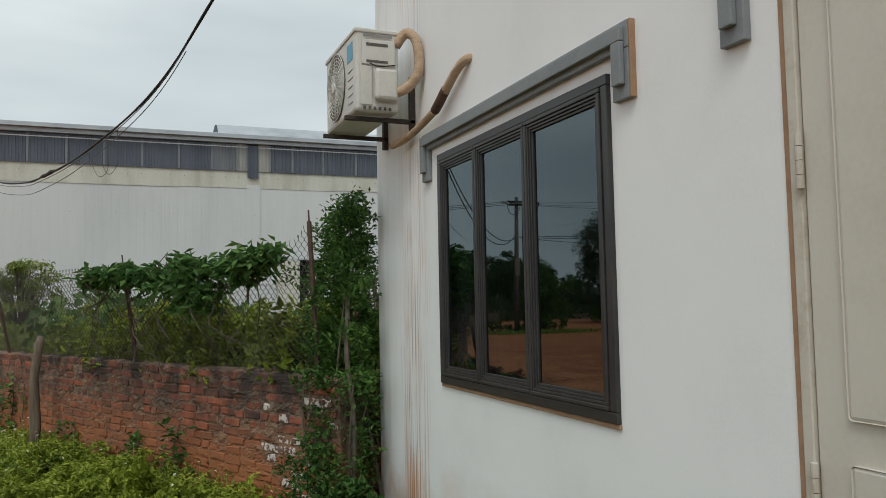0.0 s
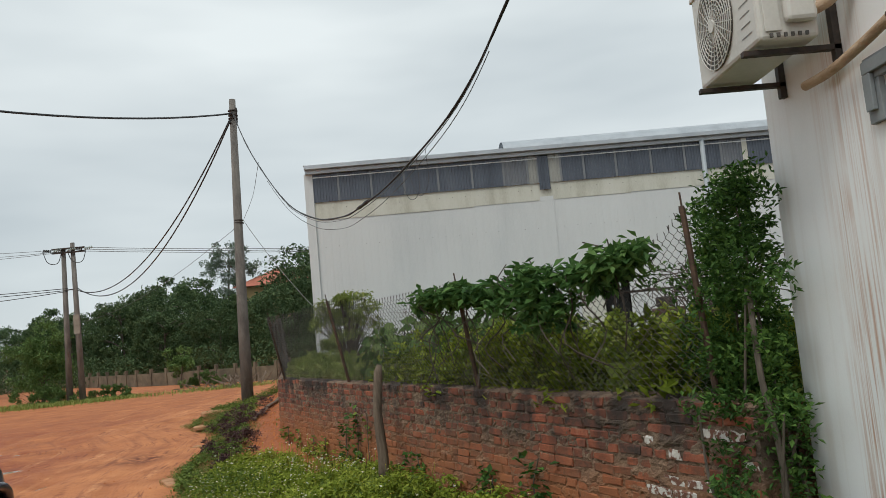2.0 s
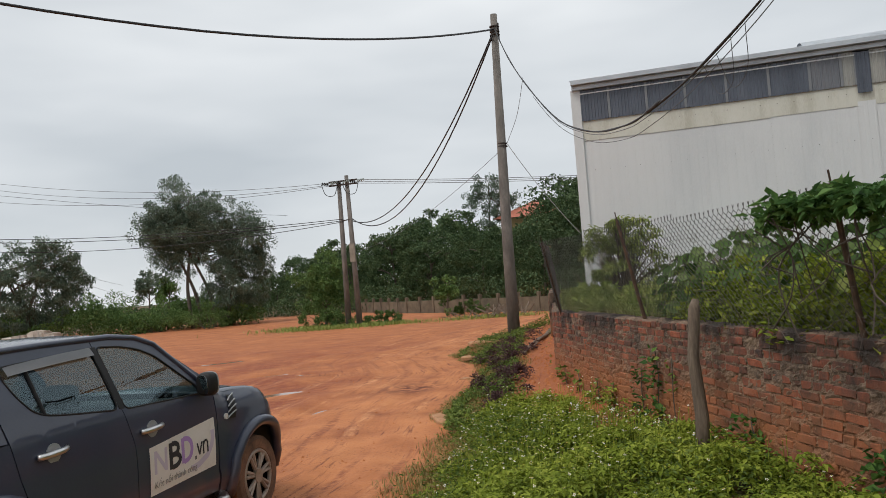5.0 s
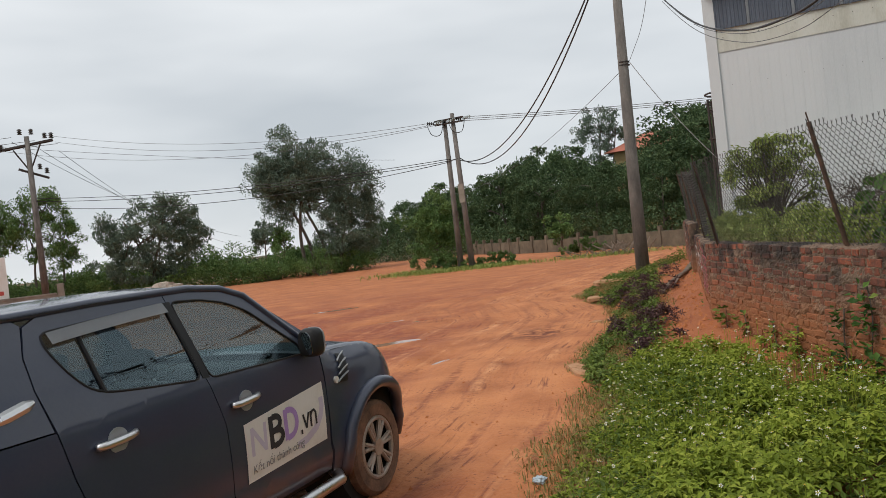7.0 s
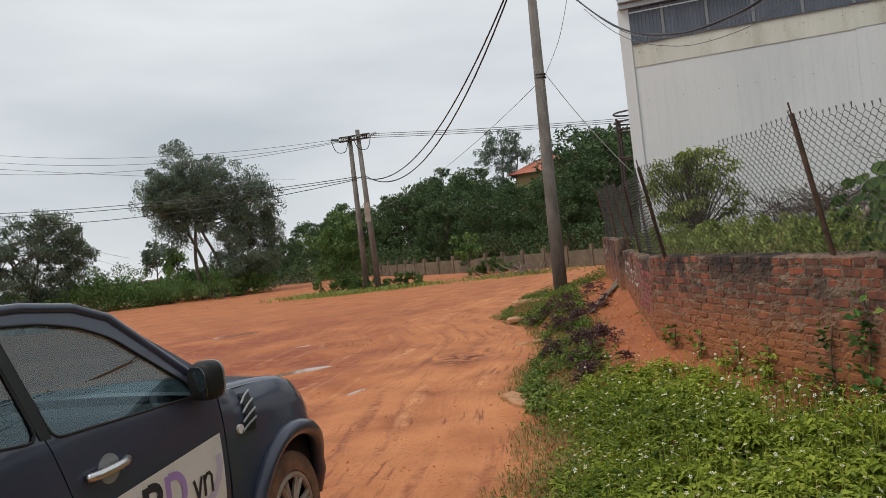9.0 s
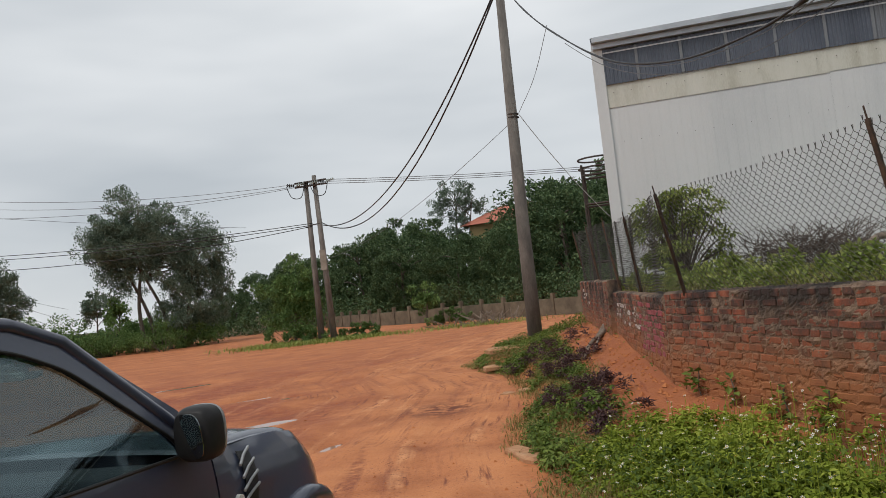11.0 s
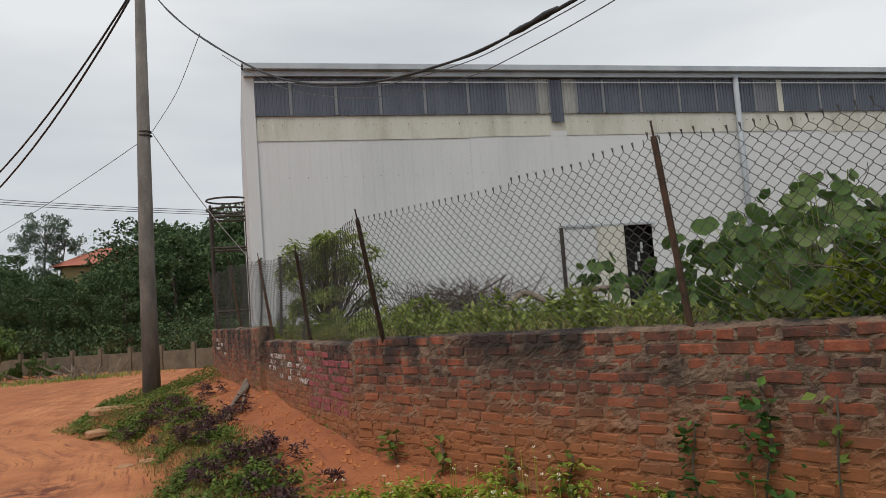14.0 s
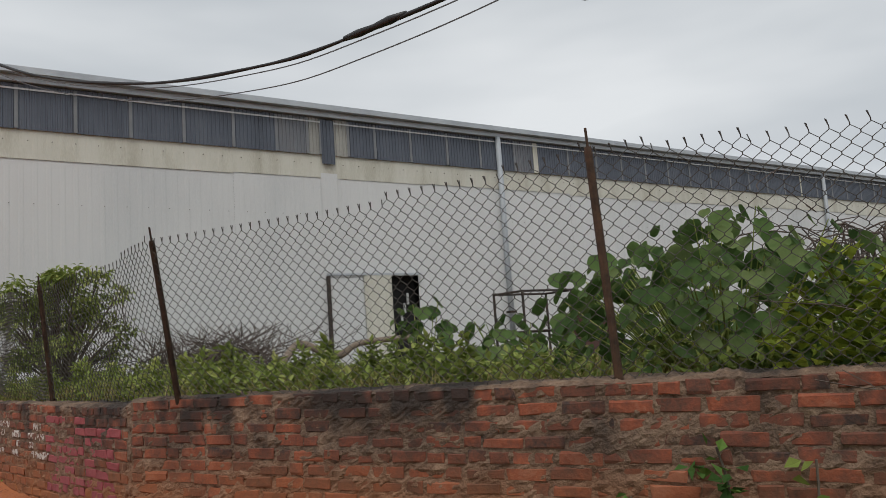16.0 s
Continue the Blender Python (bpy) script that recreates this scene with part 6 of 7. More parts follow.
# far trees
lobed_tree("eucalyptus_tree", pose(-34.9, 54.8, gz(-35, 54.5), 0, 0, 34) @ Matrix.Diagonal((1.04, 1.04, 1.08, 1)), ((-0.9, 0, 8.0, 3.4, 2.6), (-1.8, 0.2, 6.6, 2.6, 2.0), (2.8, 0, 6.0, 2.2, 2.5), (-3.1, 0, 7.1, 1.7, 2.1), (1.9, 0, 2.5, 2.6, 2.1), (-2.7, 0.3, 4.8, 1.2, 1.6), (0.6, 0, 5.3, 2.5, 2.2), (3.5, 0, 4.0, 1.2, 1.5)), 4, 520, 150, 0.6, 0.16, leaf_gum, "tall many-stemmed eucalyptus with an airy dark crown", 11)
lobed_tree("spreading_tree", pose(-44.2, 47.5, gz(-44, 47), 0, 0, 43), ((0.9, 0, 5.5, 2.4, 1.9), (-2.0, 0, 4.6, 1.8, 1.8), (0.3, 0, 2.8, 2.8, 2.2), (2.6, 0, 4.3, 1.2, 1.6), (-2.6, 0, 2.4, 1.6, 1.4)), 2, 190, 170, 0.55, 0.18, leaf_gum, "rounded broadleaf tree above the hedge", 12)
lobed_tree("willowy_tree", pose(-50.6, 43.4, 0.2, 0, 0, 55), ((0, 0, 7.2, 1.7, 1.6), (1.2, 0, 5.4, 1.5, 1.7), (-1.3, 0, 5.6, 1.5, 1.8), (0.8, 0, 3.4, 1.9, 1.6)), 3, 110, 130, 0.5, 0.17, leaf_bush, "light feathery tree beside the dark pole", 13, thick=0.1)
lobed_tree("willowy_tree", pose(-53.5, 41.2, 0.2, 0, 0, 55), ((0, 0, 6.6, 1.6, 1.6), (1.2, 0, 5.0, 1.4, 1.6), (-1.2, 0, 4.8, 1.4, 1.7)), 3, 90, 130, 0.5, 0.17, leaf_bush, "light feathery tree at the yard's edge", 14, thick=0.1)
lobed_tree("airy_tree", pose(-22, 93.5, 0.2, 0, 0, 14), ((0, 0, 12.6, 2.5, 2.0), (-1.8, 0, 11.0, 1.7, 1.5), (1.9, 0, 11.2, 1.8, 1.6), (0.2, 0, 9.0, 2.2, 1.6)), 2, 80, 75, 0.6, 0.26, leaf_gum, "pale airy eucalyptus rising over the wood", 15)
tree("young_tree", pose(-20.3, 44.8, gz(-20, 44)), 4.4, 3.2, 0.05, 8, 100, 130, 0.14, leaf_bush, "light young tree beside the twin poles", 16, open_=0.2, clump_r=0.14)
tree("young_tree", pose(-14.4, 49.3, gz(-14, 49)), 2.6, 1.8, 0.05, 5, 24, 60, 0.17, leaf_bush, "small sapling in front of the concrete fence", 17, open_=0.2)
tree("young_tree", pose(-46, 62, gz(-46, 62)), 5.2, 2.6, 0.3, 6, 26, 70, 0.25, leaf_gum, "small tree standing in the hedge", 18, open_=0.2)
tree("young_tree", pose(-42.4, 60, gz(-42, 60)), 5.0, 2.2, 0.3, 6, 24, 70, 0.25, leaf_bush, "small tree standing in the hedge", 19, open_=0.2)

# the wood behind the concrete fence
seeds = [tree("forest_tree", pose(0, -500, -200), 10, 8.6, 0.03, 8, 118, 92, 0.3, leaf_tree, "dense dark broadleaf tree of the wood", 30 + k, open_=0.8, clump_r=0.1, squash=0.7, group="wood behind the fence") for k in range(4)]
r_ = random.Random(5)
prof_az = [-36, -31, -27.9, -24.3, -20.1, -16.0, -12.5, -8.7, -6.4, 0, 4]
prof_el = [0.8, 1.9, 2.9, 4.3, 5.4, 5.5, 4.6, 6.6, 7.9, 8.4, 8.0]
wood = []
for row, (dist, count) in enumerate(((62, 9), (72, 9), (84, 9), (98, 8))):
    for k in range(count):
        az = -31.5 + 34.5 * (k + r_.uniform(-0.3, 0.3)) / (count - 1) + row * 0.9
        dd = dist + r_.uniform(-2.5, 2.5)
        if az < -24:
            dd += 14
        el = float(np.interp(az, prof_az, prof_el)) * (0.8, 0.92, 1.0, 1.0)[row] * r_.uniform(0.86, 1.08)
        top = 1.9 + dd * math.tan(radians(el))
        wood.append((-0.9 + dd * math.sin(radians(az)), 5.4 + dd * math.cos(radians(az)), top))
for k, (x, y, top) in enumerate(wood):
    s = seeds[k % 4]
    hs = max(2.5, top - 0.2) / 10.3
    ob = s if k < 4 else copy_thing(s, Matrix())
    ob.matrix_world = Matrix.Translation((x, y, -0.1)) @ Matrix.Rotation(r_.uniform(0, 6.28), 4, "Z") @ Matrix.Diagonal((hs * r_.uniform(0.85, 1.15), hs * r_.uniform(0.85, 1.15), hs, 1))

# hedge on the far side of the yard, undergrowth
hedge_c = []
hr = []
for k in range(330):
    t = rng.uniform(0, 1)
    x, y = -56 + 24.5 * t, 37 + 19.5 * t
    q = rng.uniform(-0.5, 7)
    x, y = x - q * 0.62, y + q * 0.78
    zt = 0.1 + rng.uniform(0.1, 1.0) * (1.1 + 0.22 * q + 0.5 * math.sin(t * 23))
    hedge_c.append((x, y, zt))
    hr.append(rng.uniform(0.5, 1.0))
hp = clumps(hedge_c, hr, 190, 0.75)
foliage("hedge", hp, rng.uniform(0.1, 0.24, len(hp)), leaf_bush, None, "tangled green hedge along the far edge of the yard", "hedge", "stuff", tilt=0.8, aspect=0.6)
uc, ur = [], []
for k in range(210):
    t = rng.uniform(0, 1)
    x, y = -38 + 36 * t, 70 - 14 * t ** 1.2 + rng.uniform(-2, 6)
    uc.append((x, y, rng.uniform(0.0, 2.0)))
    ur.append(rng.uniform(0.7, 1.5))
up_ = clumps(uc, ur, 110, 0.8)
foliage("undergrowth", up_, rng.uniform(0.15, 0.3, len(up_)), leaf_tree, None, "dark undergrowth at the foot of the wood", "undergrowth", "stuff", tilt=0.8, aspect=0.6)
dc, dr_ = [], []
for k in range(260):
    a = radians(rng.uniform(-75, 12))
    d = rng.uniform(105, 150)
    dc.append((d * math.sin(a), d * math.cos(a), rng.uniform(0.2, 0.9) * max(1.0, d * math.tan(radians(0.62 * float(np.interp(math.degrees(a), prof_az, prof_el)))))))
    dr_.append(rng.uniform(1.5, 2.6))
dp = clumps(dc, dr_, 130, 0.8)
foliage("far_wood", dp, rng.uniform(0.3, 0.6, len(dp)), leaf_tree, None, "far belt of trees along the skyline", "woodland", "stuff", tilt=0.8, aspect=0.7)
for k, (x, y, w, h) in enumerate(((-19.2, 43.9, 2.6, 1.0), (-16.6, 44.4, 2.4, 0.8), (-21.8, 47, 3.0, 1.3), (-13.2, 50.5, 2.2, 0.9), (-33.5, 52.6, 4.2, 2.0), (-37.5, 52.0, 4.4, 2.0))):
    bush("roadside_bush", pose(x, y, gz(x, y)), w, w * 0.8, h, 40, 90, 0.1, leaf_bush, "low leafy bush growing from the red soil", 60 + k, "roadside bushes")
gp = np.stack([rng.normal(-18, 1.7, 3600), rng.normal(43.6, 0.7, 3600)], 1)
gp = np.concatenate([gp, np.stack([rng.normal(-19.5, 1.8, 2200), rng.normal(43.2, 1.0, 2200)], 1), np.stack([rng.normal(-10.5, 1.6, 900), rng.normal(44.5, 0.8, 900)], 1)])
V, F = blades(np.column_stack([gp, ground_z(gp[:, 0], gp[:, 1])]), 0.24, 0.03, rng, 0.5)
raw("rough_grass", V, F, leaf_yard, None, "rough green grass around the twin poles", "grass", "", "stuff")

# weeds between the track and the wall
N = 125000
yy = rng.uniform(2.5, 28.5, N)
ex, wx = edge_x(yy), wall_x(yy)
tt = rng.uniform(-0.04, 1, N)
xx = ex + tt * (wx - 0.08 - ex)
near_wall = np.exp(-(((xx - wx + 0.4) / np.where(yy < 15, 0.7, 0.62)) ** 2)) * smooth01((yy - 11.5) / 2.5) * (yy < 24)
patchy = 0.55 + 0.45 * np.sin(xx * 2.3 + 1.2 * np.sin(yy * 1.4)) * np.sin(yy * 1.9 + xx)
ok = (rng.uniform(0, 1, N) > near_wall * 1.15) & (rng.uniform(0, 1, N) < np.where(yy < 13, 0.75, 0.9 * patchy + 0.05)) & (rng.uniform(0, 1, N) < smooth01((xx - ex + 0.14 * np.sin(yy * 3.1 + xx) + 0.08 * np.sin(yy * 7.3)) / 1.0) + 0.03)
xx, yy = xx[ok], yy[ok]
hmax = np.where(yy < 13.5, 0.34, 0.2) * (0.55 + 0.45 * np.sin(xx * 1.7 + 2) * np.sin(yy * 1.3)) * smooth01((xx - edge_x(yy) + 0.3) / 1.0) + 0.05
zz = ground_z(xx, yy) + hmax * rng.uniform(0.05, 1, len(xx)) ** 0.7
P = np.column_stack([xx, yy, zz])
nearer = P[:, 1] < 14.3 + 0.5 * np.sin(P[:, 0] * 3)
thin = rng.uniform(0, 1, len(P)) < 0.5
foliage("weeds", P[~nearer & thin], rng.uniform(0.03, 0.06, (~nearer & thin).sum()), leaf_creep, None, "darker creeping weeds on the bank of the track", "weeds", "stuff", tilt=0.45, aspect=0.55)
# lower leaves of the near weeds use the darker green as painted shade
foliage("weeds", P[nearer & thin], rng.uniform(0.03, 0.07, (nearer & thin).sum()), leaf_creep, None, "undergrowth of the flowering weeds, its leaf colour darkened for shade", "weeds", "stuff", tilt=0.45, aspect=0.48)


def mounds(x, y):
    """Height of the leafy growth over the bank."""
    e = smooth01((x - edge_x(y) - 0.05 + 0.25 * np.sin(y * 2.1) * np.sin(y * 0.8)) / 1.9)
    lump = 0.5 + 0.28 * np.sin(x * 2.6 + 1.3 * np.sin(y * 1.1)) * np.sin(y * 2.2 + x) + 0.22 * np.sin(x * 6.1 + y * 1.7) * np.sin(y * 5.3 - x * 2)
    return (0.06 + 0.34 * lump) * e + 0.02


# leafy plants: each a few shoots that end in whorls of pointed leaves
plants = 4300
py_ = rng.uniform(3.0, 14.6, plants)
px_ = edge_x(py_) + 0.25 + rng.uniform(0, 1, plants) * (wall_x(py_) - edge_x(py_) - 0.33)
bare_ = np.exp(-(((px_ - wall_x(py_) + 0.35) / 0.5) ** 2)) * smooth01((py_ - 11.0) / 2.0)
keep_ = (rng.uniform(0, 1, plants) > bare_ * 0.95) & (rng.uniform(0, 1, plants) < smooth01((px_ - edge_x(py_)) / 0.9) + 0.05)
px_, py_ = px_[keep_], py_[keep_]
T_ = []
for x, y, h in zip(px_, py_, mounds(px_, py_)):
    for q in range(5):
        f = rng.uniform(0.35, 1.1)
        a, o = rng.uniform(0, 6.28), rng.uniform(0.01, 0.1)
        T_.append((x + o * math.cos(a), y + o * math.sin(a), h * f))
T_ = np.array(T_)
T_[:, 2] += ground_z(T_[:, 0], T_[:, 1])
V, F = rosettes(T_, rng.uniform(0.05, 0.085, len(T_)), 6, 0.05, 0.42, 0.35)
raw("weeds", V, F, leaf_weed, None, "bright green flowering weeds with whorled leaves beside the dirt track", "weeds", "", "stuff")
n_ = 1900
cy_ = rng.uniform(14, 27.5, n_)
cx_ = edge_x(cy_) + 0.1 + rng.uniform(0, 1, n_) ** 1.3 * (wall_x(cy_) - edge_x(cy_) - 0.9)
clear = np.sin(cx_ * 3.1 + 2 * np.sin(cy_ * 1.3)) * np.sin(cy_ * 2.0 + cx_) > -0.02
cx_, cy_ = cx_[clear], cy_[clear]
T_ = np.column_stack([np.repeat(cx_, 4) + rng.normal(0, 0.07, len(cx_) * 4), np.repeat(cy_, 4) + rng.normal(0, 0.07, len(cx_) * 4)])
T_ = np.column_stack([T_, ground_z(T_[:, 0], T_[:, 1]) + rng.uniform(0.02, 0.17, len(T_)) * np.repeat(rng.uniform(0.4, 1.2, len(cx_)), 4)])
V, F = rosettes(T_, rng.uniform(0.05, 0.085, len(T_)), 5, 0.1, 0.5, 0.4)
raw("weeds", V, F, leaf_creep, None, "low clumps of green weeds on the soil bank", "weeds", "", "stuff")
sx = rng.uniform(0, 1, 2200)
sy = rng.uniform(3, 14.5, 2200)
sx = edge_x(sy) + 0.7 + sx * (wall_x(sy) - edge_x(sy) - 0.9)
V, F = blades(np.column_stack([sx, sy, ground_z(sx, sy)]), 0.24, 0.005, rng, 0.6)
raw("weed_stems", V, F, leaf_weed, None, "thin green stems of the flowering weeds", "weeds", "", "stuff")
gy_ = rng.uniform(3, 27, 52000)
gx_ = edge_x(gy_) + 0.22 + rng.triangular(-0.45, 0.15, 0.9, 52000) + 0.16 * np.sin(gy_ * 2.3) * np.sin(gy_ * 0.9 + 1)
V, F = blades(np.column_stack([gx_, gy_, ground_z(gx_, gy_)]), 0.075, 0.008, rng, 0.9)
raw("dry_grass", V, F, leaf_dry, None, "short dry grass fringe on the edge of the track", "grass", "", "stuff")
# small white daisies with yellow discs
fy = np.concatenate([rng.uniform(4, 14.5, 420), rng.normal(12.4, 1.0, 380)])
fx = edge_x(fy) + rng.uniform(0.15, 1, len(fy)) * (wall_x(fy) - edge_x(fy) - 0.25)
fz = ground_z(fx, fy) + mounds(fx, fy) + rng.uniform(0.06, 0.2, len(fy))
Vp, Fp, Vd, Fd, Vs, Fs = [], [], [], [], [], []
for x, y, z in zip(fx, fy, fz):
    a0 = rng.uniform(0, 6)
    tx, ty = rng.normal(0, 0.35, 2)
    for k in range(5):
        a = a0 + k * 1.2566
        o = len(Vp)
        for rr_, da in ((0.002, 0), (0.009, -0.45), (0.0135, 0), (0.009, 0.45)):
            dx, dy_ = rr_ * math.cos(a + da), rr_ * math.sin(a + da)
            Vp.append((x + dx, y + dy_, z + dx * tx + dy_ * ty))
        Fp.append((o, o + 1, o + 2, o + 3))
    o = len(Vd)
    Vd += [(x + 0.006 * math.cos(q * 1.047), y + 0.006 * math.sin(q * 1.047), z + 0.002) for q in range(6)] + [(x, y, z + 0.006)]
    Fd += [(o + q, o + (q + 1) % 6, o + 6) for q in range(6)]
    g0 = gz(x, y)
    o = len(Vs)
    Vs += [(x - 0.0025, y, g0), (x + 0.0025, y, g0), (x + 0.002, y, z), (x - 0.002, y, z)]
    Fs.append((o, o + 1, o + 2, o + 3))
raw("daisies", Vp, Fp, petal, None, "small white daisy heads among the weeds", "flowers", "", "stuff")
raw("daisy_discs", Vd, Fd, pollen, None, "yellow discs of the small daisies", "flowers", "", "stuff")
raw("daisy_stems", Vs, Fs, leaf_weed, None, "thin stalks of the small daisies", "flowers", "", "stuff")
# dark purple plants
T_ = []
for x, y, s, n in ((-4.5, 22.4, 0.34, 20), (-3.3, 16.9, 0.25, 24), (-3.85, 19.6, 0.28, 20), (-3.0, 15.4, 0.22, 10), (-4.25, 21.2, 0.25, 10)):
    for k in range(n):
        px, py = x + rng.normal(0, s), y + rng.normal(0, s * 1.3)
        h = rng.uniform(0.12, 0.3)
        for q in range(9):
            T_.append((px + rng.normal(0, 0.05), py + rng.normal(0, 0.05), gz(px, py) + h * rng.uniform(0.2, 1)))
V, F = rosettes(np.array(T_), 0.085, 7, -0.5, 0.26, 0.4)
raw("purple_plants", V, F, leaf_dark, None, "dark purple bushy plants on the bank", "plants", "", "stuff")


# seedlings and creepers against the brick face
def on_wall(s, out, z):
    p = MA @ Vector((s, out, 0))
    return (p.x, p.y, z)


def creeper(s, ztop, w, n, seed, label="leafy creeper climbing the brick face"):
    r = random.Random(seed)
    p0 = on_wall(s, 0.06, 0.0)
    z0 = gz(p0[0], p0[1])
    th = empty("creeper", pose(0, 0, 0), label, "creeper", "creepers on the brick wall")
    pts = [on_wall(s + w * 0.4 * math.sin(k * 1.1 + seed), 0.04, z0 - 0.02 + (ztop - z0) * k / 6) for k in range(7)]
    part("stem", tubed(spline(pts, 3), 0.006, 5), bark, th)
    P = []
    for k in range(n):
        z = z0 + (ztop - z0) * r.random() ** 1.1
        P.append(on_wall(s + r.gauss(0, w * (0.6 + 0.5 * (1 - (z - z0) / (ztop - z0)))), 0.03 + r.random() * 0.13, z))
    foliage("leaves", P, rng.uniform(0.05, 0.105, n), leaf_hedge if seed % 2 else leaf_creep, th, tilt=0.5, aspect=0.68)


creeper(3.56, 1.02, 0.06, 60, 1)
creeper(4.0, 1.25, 0.085, 90, 3)
creeper(4.38, 1.2, 0.04, 18, 14)
creeper(5.9, 0.85, 0.14, 70, 5)
creeper(0.62, 0.75, 0.05, 26, 2)
creeper(1.25, 0.72, 0.05, 24, 4)
creeper(2.05, 0.7, 0.06, 26, 6)
creeper(2.6, 0.74, 0.07, 30, 8)
creeper(8.2, 1.05, 0.16, 90, 7)
creeper(7.4, 0.9, 0.15, 70, 9)

# yard weeds
N = 36000
yy = rng.uniform(6.9, 26.4, N)
xx = wall_x(yy) + 0.15 + np.abs(rng.normal(0, 3.2, N))
hh = (0.16 + 0.26 * (0.5 + 0.5 * np.sin(xx * 1.9 + yy)) * (0.6 + 0.6 * np.sin(xx * 4.3 + 2 * np.sin(yy * 2.1))) + 0.12 * np.exp(-((yy - 9.5) / 2.2) ** 2)) * rng.uniform(0.02, 1, N) ** 0.8
hh = hh * np.where(yy > 14, 0.66, 1.0)
P = np.column_stack([xx, yy, 1.4 + hh])
foliage("yard_weeds", P, rng.uniform(0.05, 0.12, N), leaf_yard, None, "mixed weeds covering the raised yard", "weeds", "stuff", tilt=0.6, aspect=0.42)
pcs = []
for k in range(230):
    y = rng.uniform(7.2, 25)
    x = float(wall_x(y)) + 0.25 + abs(rng.normal(0, 1.5))
    hq, wq = rng.uniform(0.2, 0.8) * (1.0 if y < 11 else 0.6), rng.uniform(0.07, 0.2)
    m = int(50 + 90 * hq)
    q = rng.uniform(0.1, 1, m)
    a = rng.uniform(0, 6.28, m)
    pcs.append(np.column_stack([x + wq * (1.25 - q) * np.cos(a) * rng.uniform(0.2, 1, m), y + wq * (1.25 - q) * np.sin(a) * rng.uniform(0.2, 1, m), 1.4 + hq * q]))
pcs = np.concatenate(pcs)
foliage("yard_weeds", pcs, rng.uniform(0.05, 0.13, len(pcs)), leaf_yard, None, "taller leafy weeds standing out of the yard growth", "weeds", "stuff", tilt=0.5, aspect=0.4)
pcs = []
for k in range(110):
    y = rng.uniform(7.3, 12.5)
    x = float(wall_x(y)) + 0.2 + abs(rng.normal(0, 0.6))
    hq, wq = rng.uniform(0.15, 0.75), rng.uniform(0.1, 0.28)
    m = int(40 + 70 * hq)
    q, a = rng.uniform(0.1, 1, m), rng.uniform(0, 6.28, m)
    pcs.append(np.column_stack([x + wq * (1.2 - q) * np.cos(a), y + wq * (1.2 - q) * np.sin(a), 1.4 + hq * q]))
pcs = np.concatenate(pcs)
foliage("yard_weeds", pcs, rng.uniform(0.06, 0.14, len(pcs)), leaf_weed, None, "bright leafy weeds pressed against the net", "weeds", "stuff", tilt=0.5, aspect=0.5)
n2 = 14000
yy = rng.uniform(13, 26.3, n2)
xx = wall_x(yy) + 0.15 + np.abs(rng.normal(0, 2.4, n2))
V, F = blades(np.column_stack([xx, yy, np.full(n2, 1.38)]), 0.28, 0.012, rng, 0.35)
raw("yard_grass", V, F, leaf_dry, None, "tall straw-coloured grass in the raised yard", "grass", "", "stuff")

# shrub behind the corner, with long drooping leaves
sh = empty("shrub", pose(-1.7, 23.4, 1.4), "leafy shrub with drooping leaves behind the fence corner", "shrub")
b = bmesh.new()
cs = []
r_ = random.Random(3)
for k in range(52):
    a, q = r_.uniform(0, 6.28), r_.uniform(0.1, 1.0)
    tip = Vector((q * math.cos(a), q * math.sin(a), r_.uniform(0.75, 1.95) - 0.55 * q * q))
    tube(b, spline([(0, 0, -0.05), tuple(tip * 0.5 + Vector((0, 0, 0.1))), tuple(tip)], 4), [0.028 - 0.0025 * j for j in range(9)], 5)
    cs.append(tuple(tip))
part("branching", b, bark, sh)
pts = clumps(cs, [0.2] * len(cs), 34)
V, F = rosettes(pts, rng.uniform(0.09, 0.17, len(pts)), 3, -0.05, 0.36, 0.5)
raw("leaves", V, F, leaf_yard, sh)
b = bmesh.new()
for k in range(150):
    c = Vector((rng.normal(0, 0.5), rng.normal(0, 0.5), rng.uniform(0.1, 0.9)))
    tube(b, [c, c + Vector((rng.normal(0, 0.2), rng.normal(0, 0.2), rng.uniform(0.1, 0.5)))], 0.005, 3)
part("twig_tangle", b, twig_m, sh, "dry brown twigs under the leaves", kind="stuff")


